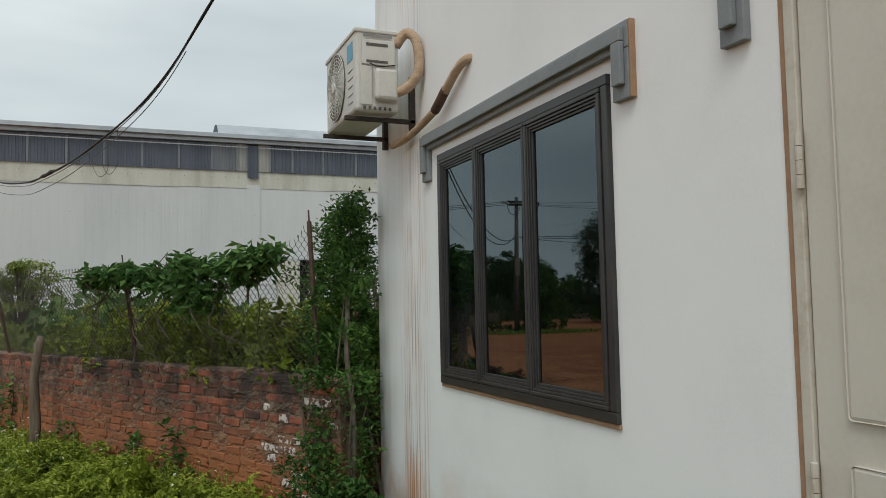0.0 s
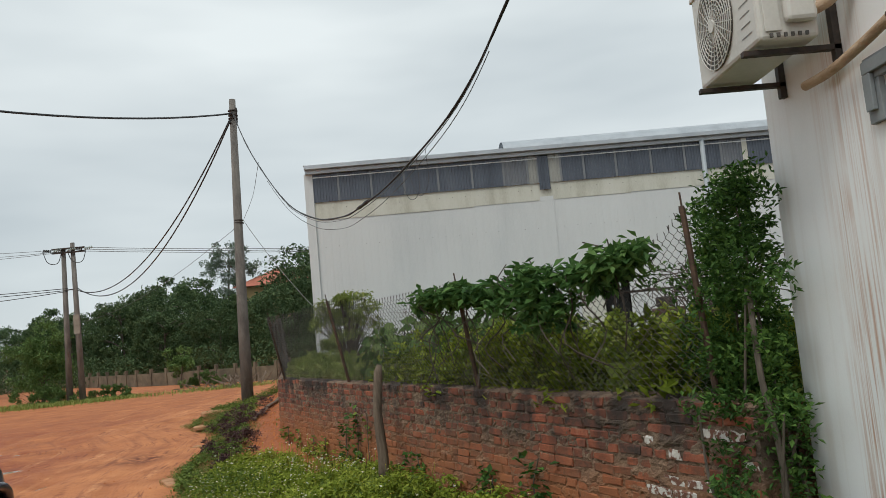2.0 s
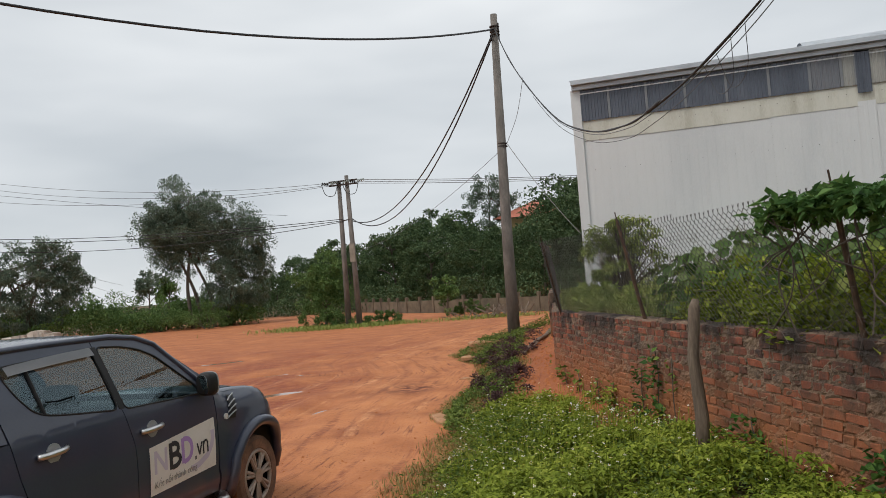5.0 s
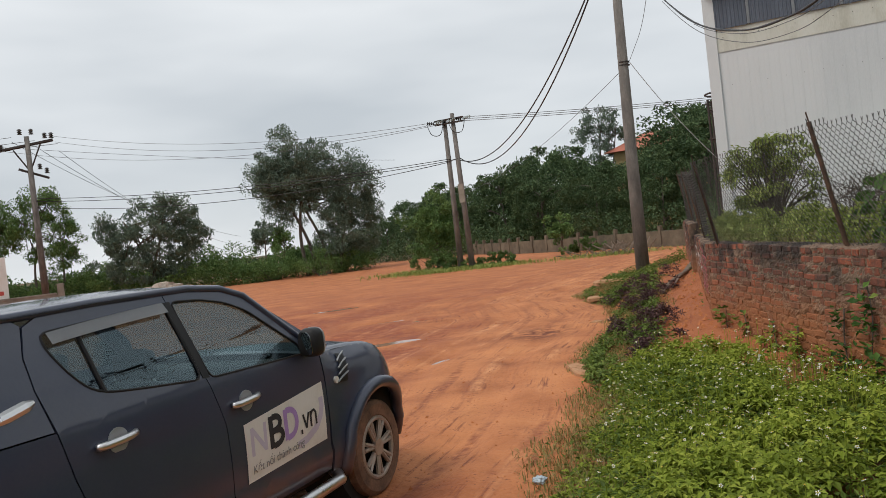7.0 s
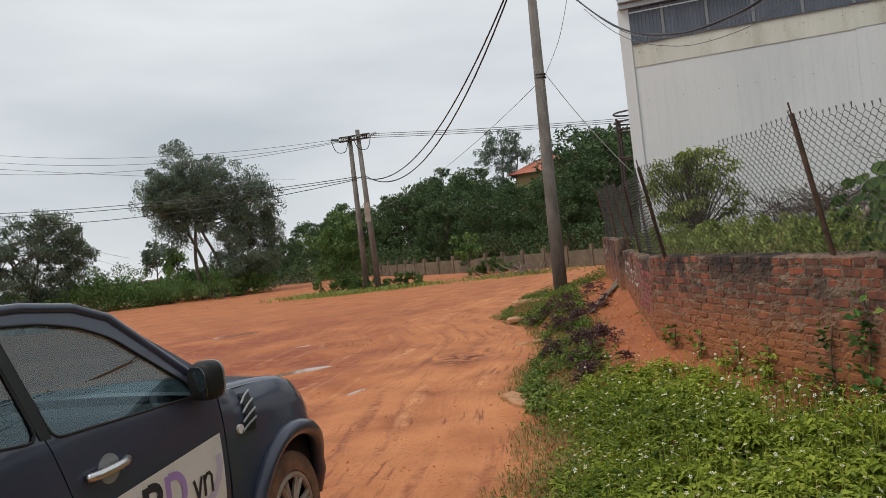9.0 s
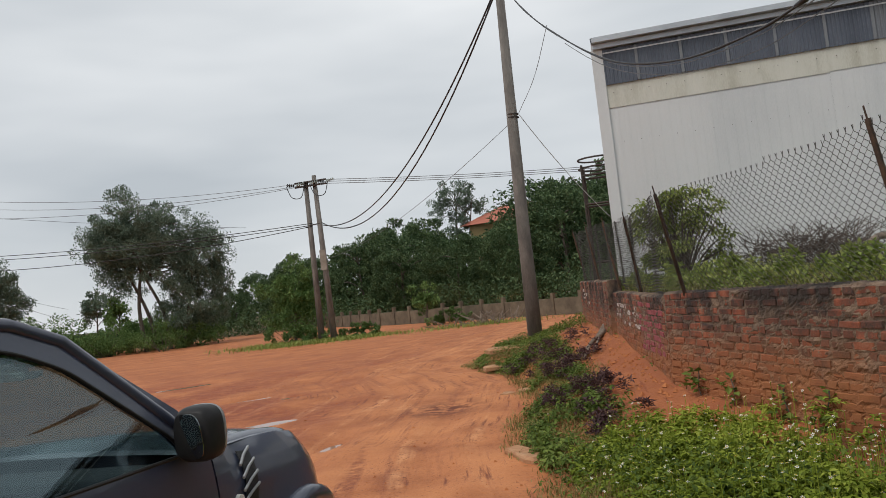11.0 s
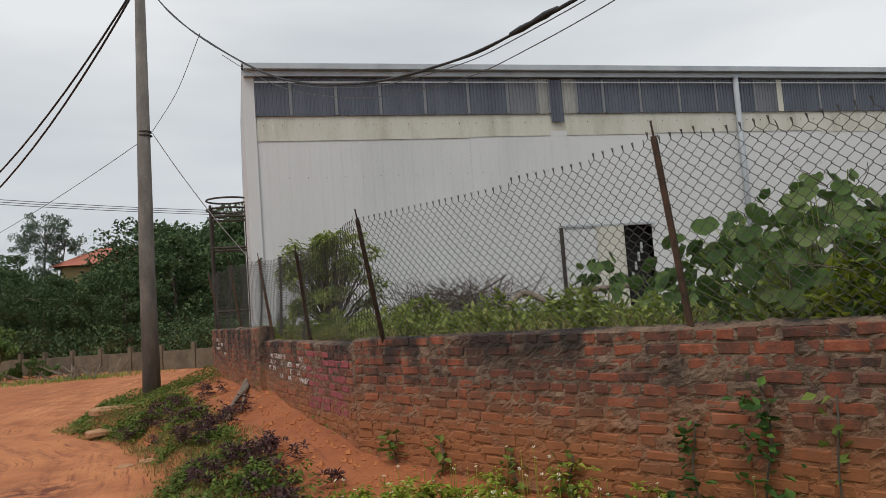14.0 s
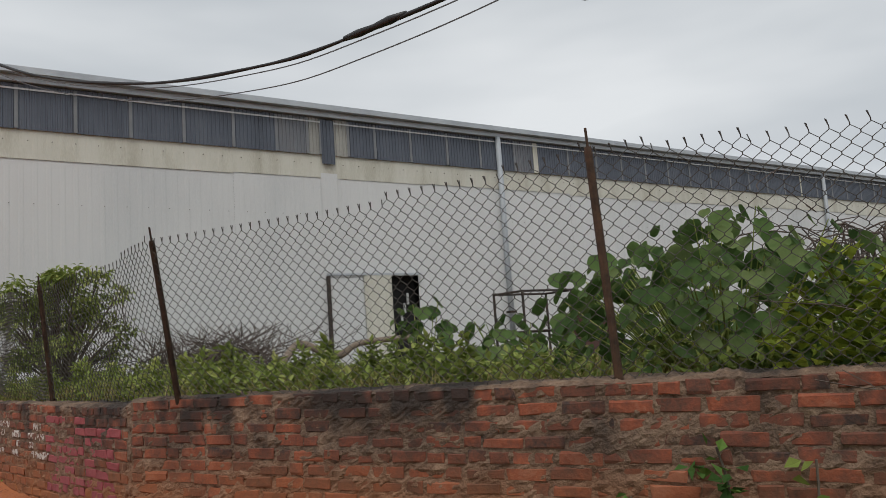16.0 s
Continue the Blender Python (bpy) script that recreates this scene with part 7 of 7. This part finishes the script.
# broad-leaved plants right behind the fence
def broad(name, x, y, h, w, n, label, seed, size=0.17, material=leaf_big):
    global rng
    keep, rng = rng, np.random.default_rng(seed)
    th = empty(name, pose(x, y, 1.38), label, "plant")
    b = bmesh.new()
    V, F = [], []
    k_ = 14
    for k in range(n):
        a = rng.uniform(0, 6.28)
        q = rng.uniform(0, 1) ** 0.6
        z = h * (0.18 + 0.82 * rng.uniform(0, 1) ** 0.8) * (1 - 0.4 * q * q)
        c = np.array([w / 2 * q * math.cos(a), w / 2 * q * math.sin(a), z])
        if k % 3 == 0:
            tube(b, spline([(c[0] * 0.2, c[1] * 0.2, -0.05), tuple(c * [0.7, 0.7, 0.6]), tuple(c)], 3), [0.008, 0.007, 0.006, 0.005, 0.004, 0.0035, 0.003], 4)
        s = size * rng.uniform(0.6, 1.35)
        az = a + rng.normal(0, 0.8)
        d = np.array([math.cos(az), math.sin(az), -1.7 + rng.normal(0, 0.5)])
        d /= np.linalg.norm(d)
        sd = np.array([-math.sin(az), math.cos(az), rng.normal(0, 0.2)])
        nm = np.cross(d, sd)
        o = len(V)
        V.append(tuple(c + d * s * 0.25 - nm * s * 0.08))
        for j in range(k_):
            t = 2 * math.pi * j / k_
            rad = 0.52 * (1 + 0.28 * math.cos(t) - 0.16 * math.cos(2 * t)) + 0.03 * math.cos(5 * t)
            p = c + d * s * (0.42 + rad * math.cos(t)) + sd * s * rad * 0.95 * math.sin(t) + nm * s * (0.1 * abs(math.sin(t)) + 0.05 * math.sin(3 * t))
            V.append(tuple(p))
        F += [(o, o + 1 + j, o + 1 + (j + 1) % k_) for j in range(k_)]
    part("branching", b, leaf_yard, th)
    raw("leaves", V, F, material, th, smooth=True)
    rng = keep
    return th


broad("broad_leaf_plant", 0.5, 13.3, 1.12, 2.2, 430, "big heart-leaved plant crowding the fence", 71, 0.122)
broad("broad_leaf_plant", 1.5, 11.9, 1.05, 2.0, 360, "big heart-leaved plant behind the fence post", 72, 0.122)
broad("broad_leaf_plant", 1.85, 9.4, 0.72, 1.0, 140, "bright heart-leaved plant under the vines", 77, 0.11, leaf_yard)
broad("broad_leaf_plant", 2.2, 8.5, 0.62, 0.95, 120, "bright heart-leaved plant near the net", 78, 0.11, leaf_yard)
broad("broad_leaf_plant", 1.2, 10.8, 0.85, 1.1, 130, "tall heart-leaved plant beside the vines", 79, 0.13, leaf_yard)
broad("broad_leaf_plant", 0.85, 15.7, 0.72, 1.2, 80, "small heart-leaved plant behind the fence", 73, 0.13)
broad("broad_leaf_plant", 0.45, 16.6, 1.0, 0.6, 34, "young upright heart-leaved plant", 74, 0.12)
broad("broad_leaf_plant", 1.7, 10.0, 0.55, 1.6, 90, "spreading heart-leaved plant under the vines", 75, 0.13, leaf_weed)
broad("broad_leaf_plant", 2.3, 8.7, 0.5, 1.5, 80, "low heart-leaved plant near the house", 76, 0.12, leaf_weed)

# vines lying on the fence between the posts nearest the house
vn = empty("vine", pose(0, 0, 0), "heavy green vine draped over the chain-link fence", "vine")
P, b = [], bmesh.new()
f0, f1 = Vector((1.98, 7.3, 0)), Vector((0.45, 10.1, 0))
for k in range(26):
    s = rng.uniform(0.12, 1.05)
    c = f0.lerp(f1, s)
    ztop = 2.52 - 0.22 * s + 0.12 * math.sin(s * 17)
    hang = rng.uniform(0.1, 0.75)
    pts = [c + Vector((rng.normal(0, 0.1), rng.normal(0, 0.1), ztop - hang * q + 0.1 * (1 - q))) for q in (0, 0.35, 0.7, 1)]
    tube(b, spline(pts, 3), 0.006, 4)
for k in range(112):
    s = rng.uniform(0.06, 0.98)
    c = f0.lerp(f1, s)
    ztop = 2.56 - 0.11 * s + 0.03 * math.sin(s * 17)
    z = ztop - abs(rng.normal(0, 0.09)) * (2.4 if 0.3 < s < 0.48 else 1.0 if s < 0.7 else 0.5)
    P.append((c.x + rng.normal(0, 0.1), c.y + rng.normal(0, 0.1), z))
part("branching", b, twig_m, vn)
pts = clumps(P, [0.12] * len(P), 26, 0.7)
foliage("leaves", pts, rng.uniform(0.07, 0.13, len(pts)), leaf_vine, vn, tilt=0.5, aspect=0.55, up=np.array([-0.2, -0.2, -0.5]))
# dry tangle under the vines
b = bmesh.new()
for k in range(190):
    s = rng.uniform(0, 1.75)
    c = f0.lerp(f1, s) + Vector((rng.normal(0, 0.06), rng.normal(0, 0.06), 1.55 + rng.uniform(0, 0.85)))
    q = [c + Vector((rng.normal(0, 0.04), rng.normal(0, 0.07), rng.normal(0, 0.05))) * j for j in (0, 1, 2)]
    tube(b, spline(q, 3), 0.0022, 3)
obj("dry_vines", b, twig_m, "dry brown vine stems tangled in the net", "vine", kind="stuff")
BX, BY = 0.9, 23.6
b = bmesh.new()
for k in range(330):
    c = Vector((rng.normal(BX, 0.75), rng.normal(BY, 0.5), 1.4))
    q = [c, c + Vector((rng.normal(0, 0.25), rng.normal(0, 0.25), rng.uniform(0.15, 0.5))), c + Vector((rng.normal(0, 0.5), rng.normal(0, 0.5), rng.uniform(0.45, 1.0)))]
    tube(b, spline(q, 3), 0.0065, 3)
obj("brushwood", b, twig_m, "heap of bare dry twigs in the yard", "brushwood", kind="stuff")
b = tubed(spline([(0.7, 21.2, 1.38), (1.15, 21.6, 1.74), (1.6, 22.0, 1.95), (2.1, 21.8, 1.72), (2.5, 21.7, 1.9), (3.4, 21.5, 1.95)], 6), [0.07, 0.07] + [0.062] * 20 + [0.05] * 9, 8)
obj("dead_branch", b, dry_wood, "crooked dead branch lying among the weeds", "branch", smooth=True)

tk = empty("bare_shrub", pose(5.0, 14.6, 1.4), "leafless tangled shrub with dark arching twigs", "shrub")
b = bmesh.new()
for k in range(75):
    a, q = rng.uniform(0, 6.28), rng.uniform(0.3, 1.35)
    e = Vector((q * math.cos(a), q * math.sin(a), rng.uniform(0.6, 1.5)))
    mid = e * 0.5 + Vector((rng.normal(0, 0.15), rng.normal(0, 0.15), 0.5))
    tube(b, spline([(0.08 * math.cos(a), 0.08 * math.sin(a), -0.05), mid, e, e + Vector((rng.normal(0, 0.3), rng.normal(0, 0.3), rng.uniform(-0.4, 0.1)))], 4), [0.014 - 0.0008 * j for j in range(13)], 4)
part("branching", b, twig_m, tk)

# dense shrub between the wall's end and the house
eb = empty("hedge_shrub", pose(0, 0, 0), "dense small-leaved shrub climbing beside the house corner", "shrub")
P, b = [], bmesh.new()
for k in range(170):
    z = 1.5 + 1.42 * rng.uniform(0, 1) ** 1.25
    wdt = 1.0 * (1 - max(0, z - 1.9) * 0.7)
    P.append((2.44 + rng.normal(0, 0.15) * wdt - 0.06 * max(0, 2.6 - z), 7.25 + rng.normal(0, 0.3), z))
for k in range(60):
    P.append((2.3 + rng.normal(0, 0.13), 6.9 + rng.normal(0, 0.14), rng.uniform(0.5, 1.6)))
for k in range(26):
    P.append((2.12 + rng.normal(0, 0.14), 6.5 + rng.normal(0, 0.12), rng.uniform(0.4, 1.0)))
for k in range(26):
    a = (2.4 + rng.normal(0, 0.1), 6.95 + rng.normal(0, 0.1), 0.4)
    c = P[rng.integers(0, len(P))]
    tube(b, spline([a, ((a[0] + c[0]) / 2 + rng.normal(0, 0.1), (a[1] + c[1]) / 2, (a[2] + c[2]) / 2), c], 4), [0.016 - 0.0012 * j for j in range(9)], 5)
tube(b, spline([(2.3, 6.7, 0.4), (2.34, 6.7, 1.2), (2.3, 6.74, 1.7), (2.36, 6.9, 2.2)], 4), 0.018, 6)
part("branching", b, bark, eb)
pts = clumps(P, rng.uniform(0.09, 0.18, len(P)), 76)
pts = pts[(pts[:, 0] - 0.6) * 4.88 < (pts[:, 1] - 2.0) * 2.0 + 0.1]
pts = pts[~((pts[:, 0] > 2.55) & (pts[:, 1] < 6.95))]
foliage("leaves", pts, rng.uniform(0.03, 0.062, len(pts)), leaf_hedge, eb, tilt=0.6, aspect=0.5)
bush("hedge_shrub", pose(2.2, 6.3, gz(2.2, 6.3)), 0.6, 0.7, 0.5, 30, 60, 0.07, leaf_hedge, "low leafy shrub at the foot of the brick wall", 81, category="shrub")
bush("hedge_shrub", pose(0.75, 7.6, gz(0.75, 7.6)), 1.5, 1.1, 0.55, 60, 60, 0.065, leaf_weed, "low bright shrub in front of the brick wall", 82, category="shrub")

# ---- small and distant things ----
def slab(name, x, y, w, d, h, turn, label, category, material, group=""):
    b = bmesh.new()
    k = 11
    r = random.Random(int(x * 100) + int(y * 10))
    ring = [(w / 2 * (1 + r.uniform(-0.22, 0.12)) * math.copysign(abs(math.cos(a)) ** 0.6, math.cos(a)), d / 2 * (1 + r.uniform(-0.22, 0.12)) * math.copysign(abs(math.sin(a)) ** 0.6, math.sin(a))) for a in [2 * math.pi * q / k for q in range(k)]]
    lo = [b.verts.new((p[0], p[1], -0.03)) for p in ring]
    mi = [b.verts.new((p[0] * 1.01, p[1] * 1.01, h * 0.6)) for p in ring]
    hi = [b.verts.new((p[0] * 0.9, p[1] * 0.9, h + r.uniform(-0.01, 0.01))) for p in ring]
    for A_, B_ in ((lo, mi), (mi, hi)):
        for q in range(k):
            b.faces.new((A_[q], A_[(q + 1) % k], B_[(q + 1) % k], B_[q]))
    b.faces.new(hi)
    ob = obj(name, b, material, label, category, group)
    ob.matrix_world = pose(x, y, gz(x, y), 0, 0, turn)
    return ob


slab("stone_slab", -5.5, 24.7, 1.15, 0.6, 0.09, 20, "flat dusty stone slab lying in the weeds", "stone", card_m, "slabs by the track")
slab("stone_slab", -5.6, 23.4, 0.75, 0.45, 0.06, 40, "thin dusty stone slab at the edge of the track", "stone", card_m, "slabs by the track")
slab("broken_board", -3.82, 15.05, 0.85, 0.24, 0.05, -58, "broken dusty board lying on the soil", "board", card_m)
slab("broken_board", -4.5, 20.0, 0.36, 0.3, 0.03, 30, "torn piece of dusty board on the soil", "board", card_m)
slab("broken_board", -4.82, 19.8, 0.3, 0.22, 0.02, 80, "small torn piece of dusty board", "board", card_m)
# bleached roots washed out of the bank
for pts_, r0 in ((((-3.52, 19.7), (-3.42, 20.5), (-3.28, 21.2), (-3.22, 22.2)), 0.05), (((-3.6, 19.9), (-3.45, 20.3), (-3.4, 21.0), (-3.25, 21.7)), 0.035), (((-3.35, 19.8), (-3.3, 20.4), (-3.33, 20.9)), 0.028)):
    q_ = spline([(x, y, gz(x, y) + 0.05 + 0.05 * (i % 2)) for i, (x, y) in enumerate(pts_)], 5)
    obj("driftwood", tubed(q_, [r0 * (0.5 + 0.6 * i / len(q_)) for i in range(len(q_))], 7), dry_wood, "bleached root lying on the soil bank", "branch", "roots on the bank", smooth=True)
# a crumpled plastic bag in the grass
lit = random.Random(4)
b = bmesh.new()
bmesh.ops.create_icosphere(b, subdivisions=3, radius=0.06)
for v in b.verts:
    v.co *= 0.7 + 0.6 * abs(noise.noise(v.co * 38)) + lit.uniform(-0.05, 0.05)
    v.co.z = v.co.z * 0.6 + 0.03
bag = obj("plastic_bag", b, litter_m, "crumpled pale blue plastic bag lying in the grass", "litter")
bag.matrix_world = pose(-2.94, 10.77, gz(-2.94, 10.77))
# clods on the bank
Vc, Fc = [], []
for k in range(800):
    y = rng.uniform(12.5, 24.5)
    x = float(wall_x(y)) - 0.06 - abs(rng.normal(0, 0.55))
    s = rng.uniform(0.01, 0.04) * (1.6 if rng.uniform() < 0.1 else 1)
    o = len(Vc)
    Vc += [(x + s * dx * rng.uniform(0.6, 1.2), y + s * dy_ * rng.uniform(0.6, 1.2), gz(x, y) + s * dz * rng.uniform(0.5, 1)) for dx, dy_, dz in ((1, 0, 0), (0, 1, 0), (-1, 0, 0), (0, -1, 0), (0, 0, 1), (0.1, 0, -0.6))]
    Fc += [(o + q, o + (q + 1) % 4, o + 4) for q in range(4)] + [(o + (q + 1) % 4, o + q, o + 5) for q in range(4)]
raw("soil_clods", Vc, Fc, soil_m, None, "loose red clods and stones on the bank", "clods", "", "stuff")

# loose gravel and crumbs on the track
n_ = 5200
ty = 4 + 34 * rng.uniform(0, 1, n_) ** 1.5
tx = edge_x(ty) - 0.2 - np.abs(rng.normal(0, 4.2, n_))
ts_ = rng.uniform(0.004, 0.011, n_) * (1 + 1.5 * (rng.uniform(0, 1, n_) < 0.08))
tz = ground_z(tx, ty)
base = np.array([(1, 0, 0), (-0.5, 0.87, 0), (-0.5, -0.87, 0), (0, 0, 0.9)])
Vt = (np.stack([tx, ty, tz], 1)[:, None] + base[None] * (ts_[:, None, None] * rng.uniform(0.6, 1.4, (n_, 4, 1)))).reshape(-1, 3)
o_ = np.arange(n_)[:, None] * 4
raw("gravel", Vt, np.concatenate([o_ + np.array(f) for f in ((0, 1, 3), (1, 2, 3), (2, 0, 3))]), soil_m, None, "loose red crumbs and gravel on the track", "gravel", "", "stuff")

# concrete fence before the wood
cf = empty("concrete_fence", pose(0, 0, 0), "low concrete panel fence in front of the wood", "fence")
line = [Vector(p) for p in ((-27.5, 66, 0), (-20, 57.5, 0), (-13, 52, 0), (-5.5, 45.8, 0), (-1.0, 42.4, 0))]
for a, c in zip(line, line[1:]):
    n = int((c - a).length / 1.75)
    for k in range(n):
        p, q = a.lerp(c, k / n), a.lerp(c, (k + 1) / n)
        zp = gz(p.x, p.y)
        ang = math.degrees(math.atan2(q.y - p.y, q.x - p.x))
        part("post", boxed(-0.1, 0.1, -0.1, 0.1, -0.2, 1.15, 0.015), fence_conc, cf).matrix_world = pose(p.x, p.y, zp, 0, 0, ang)
        part("panel", boxed(0.105, (q - p).length - 0.105, -0.04, 0.04, -0.2, 0.86, 0.01), fence_conc, cf).matrix_world = pose(p.x, p.y, zp, 0, 0, ang)

# house with a red tiled roof behind the trees
rh = empty("village_house", pose(-15.8, 95, 0.3, 0, 0, -12), "ochre house with a red tiled roof behind the trees", "house")
part("wall", boxed(-4, 4, -3.5, 3.5, 0, 8.7), ochre, rh)
b = bmesh.new()
v = [b.verts.new(p) for p in ((-4.8, -4.3, 8.6), (4.8, -4.3, 8.6), (4.8, 4.3, 8.6), (-4.8, 4.3, 8.6), (-1.6, 0, 10.6), (2.4, 0, 10.6))]
for f in ((0, 1, 5, 4), (2, 3, 4, 5), (1, 2, 5), (3, 0, 4), (3, 2, 1, 0)):
    b.faces.new([v[k] for k in f])
part("roof", b, roof_tile, rh)
for k in range(4):
    part("window", boxed(-3.4 + 1.9 * k, -2.5 + 1.9 * k, -3.55, -3.49, 5.2, 7.0), black_gap, rh)

# water-tank stand behind the warehouse corner
ts = empty("tank_stand", pose(-3.6, 37.5, 0.3), "rusty steel tank stand with a ring rail", "tank stand")
for x in (-0.6, 0.6):
    for y in (-0.6, 0.6):
        part("leg", tubed([(x, y, -0.3), (x, y, 5.7)], 0.05, 6), dark_metal, ts)
for z in (2.0, 4.2, 5.3):
    b = bmesh.new()
    for p, q in (((-0.6, -0.6), (0.6, -0.6)), ((0.6, -0.6), (0.6, 0.6)), ((0.6, 0.6), (-0.6, 0.6)), ((-0.6, 0.6), (-0.6, -0.6))):
        tube(b, [(*p, z), (*q, z)], 0.045, 5)
    part("brace", b, dark_metal, ts)
for z in (5.6, 5.95):
    part("ring_rail", tubed([(0.75 * math.cos(a), 0.75 * math.sin(a), z) for a in [2 * math.pi * k / 24 for k in range(25)]], 0.035, 5, cap=False), dark_metal, ts)

# frame rack with a red machine in the yard
rk = empty("steel_rack", pose(5.1, 20.6, 1.4), "dark steel tube rack standing in the yard", "rack")
for x in (0, 1.25):
    for y in (0, 0.8):
        part("upright", tubed([(x, y, -0.05), (x, y, 1.22)], 0.025, 6), dark_metal, rk)
for z in (0.5, 1.2):
    for p, q in (((0, 0), (1.25, 0)), ((0, 0.8), (1.25, 0.8)), ((0, 0), (0, 0.8)), ((1.25, 0), (1.25, 0.8))):
        part("rail", tubed([(*p, z), (*q, z)], 0.02, 6), dark_metal, rk)
mc = empty("machine", pose(5.9, 19.9, 1.4), "small rusty brown machine on a frame", "machine")
part("body", boxed(-0.3, 0.35, -0.2, 0.25, 0.35, 0.75, 0.03), red_paint, mc)
part("motor", boxed(-0.2, 0.1, -0.15, 0.2, 0.76, 1.0, 0.04), dark_metal, mc)
part("base", boxed(-0.35, 0.4, -0.25, 0.3, -0.02, 0.349, 0.02), red_paint, mc)

# signboard, low wall and shed by the dark pole
sb = empty("signboard", pose(-34.15, 27.95, 0.04, 0, 0, 55), "white hoarding with blue lettering and an arrow", "signboard")
part("board", boxed(-2.6, 0.6, -0.04, 0.04, 1.3, 3.2, 0.01), sign_white, sb)
for x in (-2.4, 0.4):
    part("post", boxed(x - 0.06, x + 0.06, 0.041, 0.14, 0.0, 3.1, 0.01), dark_metal, sb)
b = bmesh.new()
box(b, -0.75, -0.15, -0.05, -0.042, 2.75, 2.9)
v = [b.verts.new(p) for p in ((-0.15, -0.046, 2.63), (0.2, -0.046, 2.825), (-0.15, -0.046, 3.02))]
b.faces.new(v)
part("arrow", b, sign_blue, sb)
part("print_bar", boxed(-1.6, 0.4, -0.05, -0.042, 1.5, 1.68), sign_red, sb)
fc = bpy.data.curves.new("load_text", "FONT")
fc.body, fc.size, fc.extrude = "80 TẤN", 0.55, 0.002
fo = new("load_text", fc)
dg = bpy.context.evaluated_depsgraph_get()
tm = bpy.data.meshes.new_from_object(fo.evaluated_get(dg))
bpy.data.objects.remove(fo)
bpy.data.curves.remove(fc)
tm.name = "load_text"
tm.materials.clear()
tm.materials.append(sign_black)
for v in tm.vertices:
    v.co = (-1.45 + v.co.x * 0.95, -0.046 - v.co.z, 1.95 + v.co.y * 1.1)
so = new("load_text", tm)
so.parent = sb
lw = empty("low_wall", pose(-33.2, 28.9, 0.04, 0, 0, 52), "plain grey rendered wall by the entrance", "wall")
part("coping", boxed(-6, 1.2, -0.12, 0.12, 1.26, 1.34, 0.01), concrete_l, lw)
part("wall_body", boxed(-6, 1.2, -0.1, 0.1, -0.2, 1.258), concrete_l, lw)
part("gate_post", boxed(1.21, 1.5, -0.15, 0.15, -0.2, 1.75, 0.02), concrete_l, lw)
sd = empty("shed", pose(-47, 33, 0.1, 0, 0, 50), "dark low shed behind the hoarding", "shed")
part("shed_wall", boxed(-3, 3, -2, 2, 0, 3.2), concrete, sd)
part("shed_roof", boxed(-3.3, 3.3, -2.4, 2.4, 3.21, 3.4, 0.03), dark_metal, sd)
# rubble heap
Vr, Fr = [], []
for k in range(130):
    a, q = rng.uniform(0, 6.28), rng.uniform(0, 1) ** 0.6
    x, y = -33.0 + 3.6 * q * math.cos(a), 36.5 + 2.2 * q * math.sin(a)
    s = rng.uniform(0.1, 0.38)
    z = gz(x, y) + (1 - q) * 1.0
    o = len(Vr)
    Vr += [(x + s * dx * rng.uniform(0.6, 1.2), y + s * dy_ * rng.uniform(0.6, 1.2), z + s * dz * rng.uniform(0.5, 1)) for dx in (-1, 1) for dy_ in (-1, 1) for dz in (-0.8, 0.8)]
    Fr += [tuple(o + q_ for q_ in f) for f in ((0, 1, 3, 2), (4, 6, 7, 5), (0, 4, 5, 1), (2, 3, 7, 6), (1, 5, 7, 3), (0, 2, 6, 4))]
raw("rubble", Vr, Fr, rubble_m, None, "heap of broken concrete and bricks", "rubble", "", "stuff")
b = bmesh.new()
for k in range(60):
    c = Vector((rng.normal(-10.2, 1.1), rng.normal(45.2, 0.5), 0.06))
    tube(b, [c, c + Vector((rng.normal(0, 0.6), rng.normal(0, 0.3), rng.uniform(0.05, 0.7)))], 0.03, 4)
obj("timber_scraps", b, dry_wood, "heap of timber scraps by the concrete fence", "timber", kind="stuff")


# ---- single bricks of the nearest stretch ----
for th, me, m in late_bricks:
    ob = new("brick", me)
    ob.parent = th
    ob.matrix_basis = m
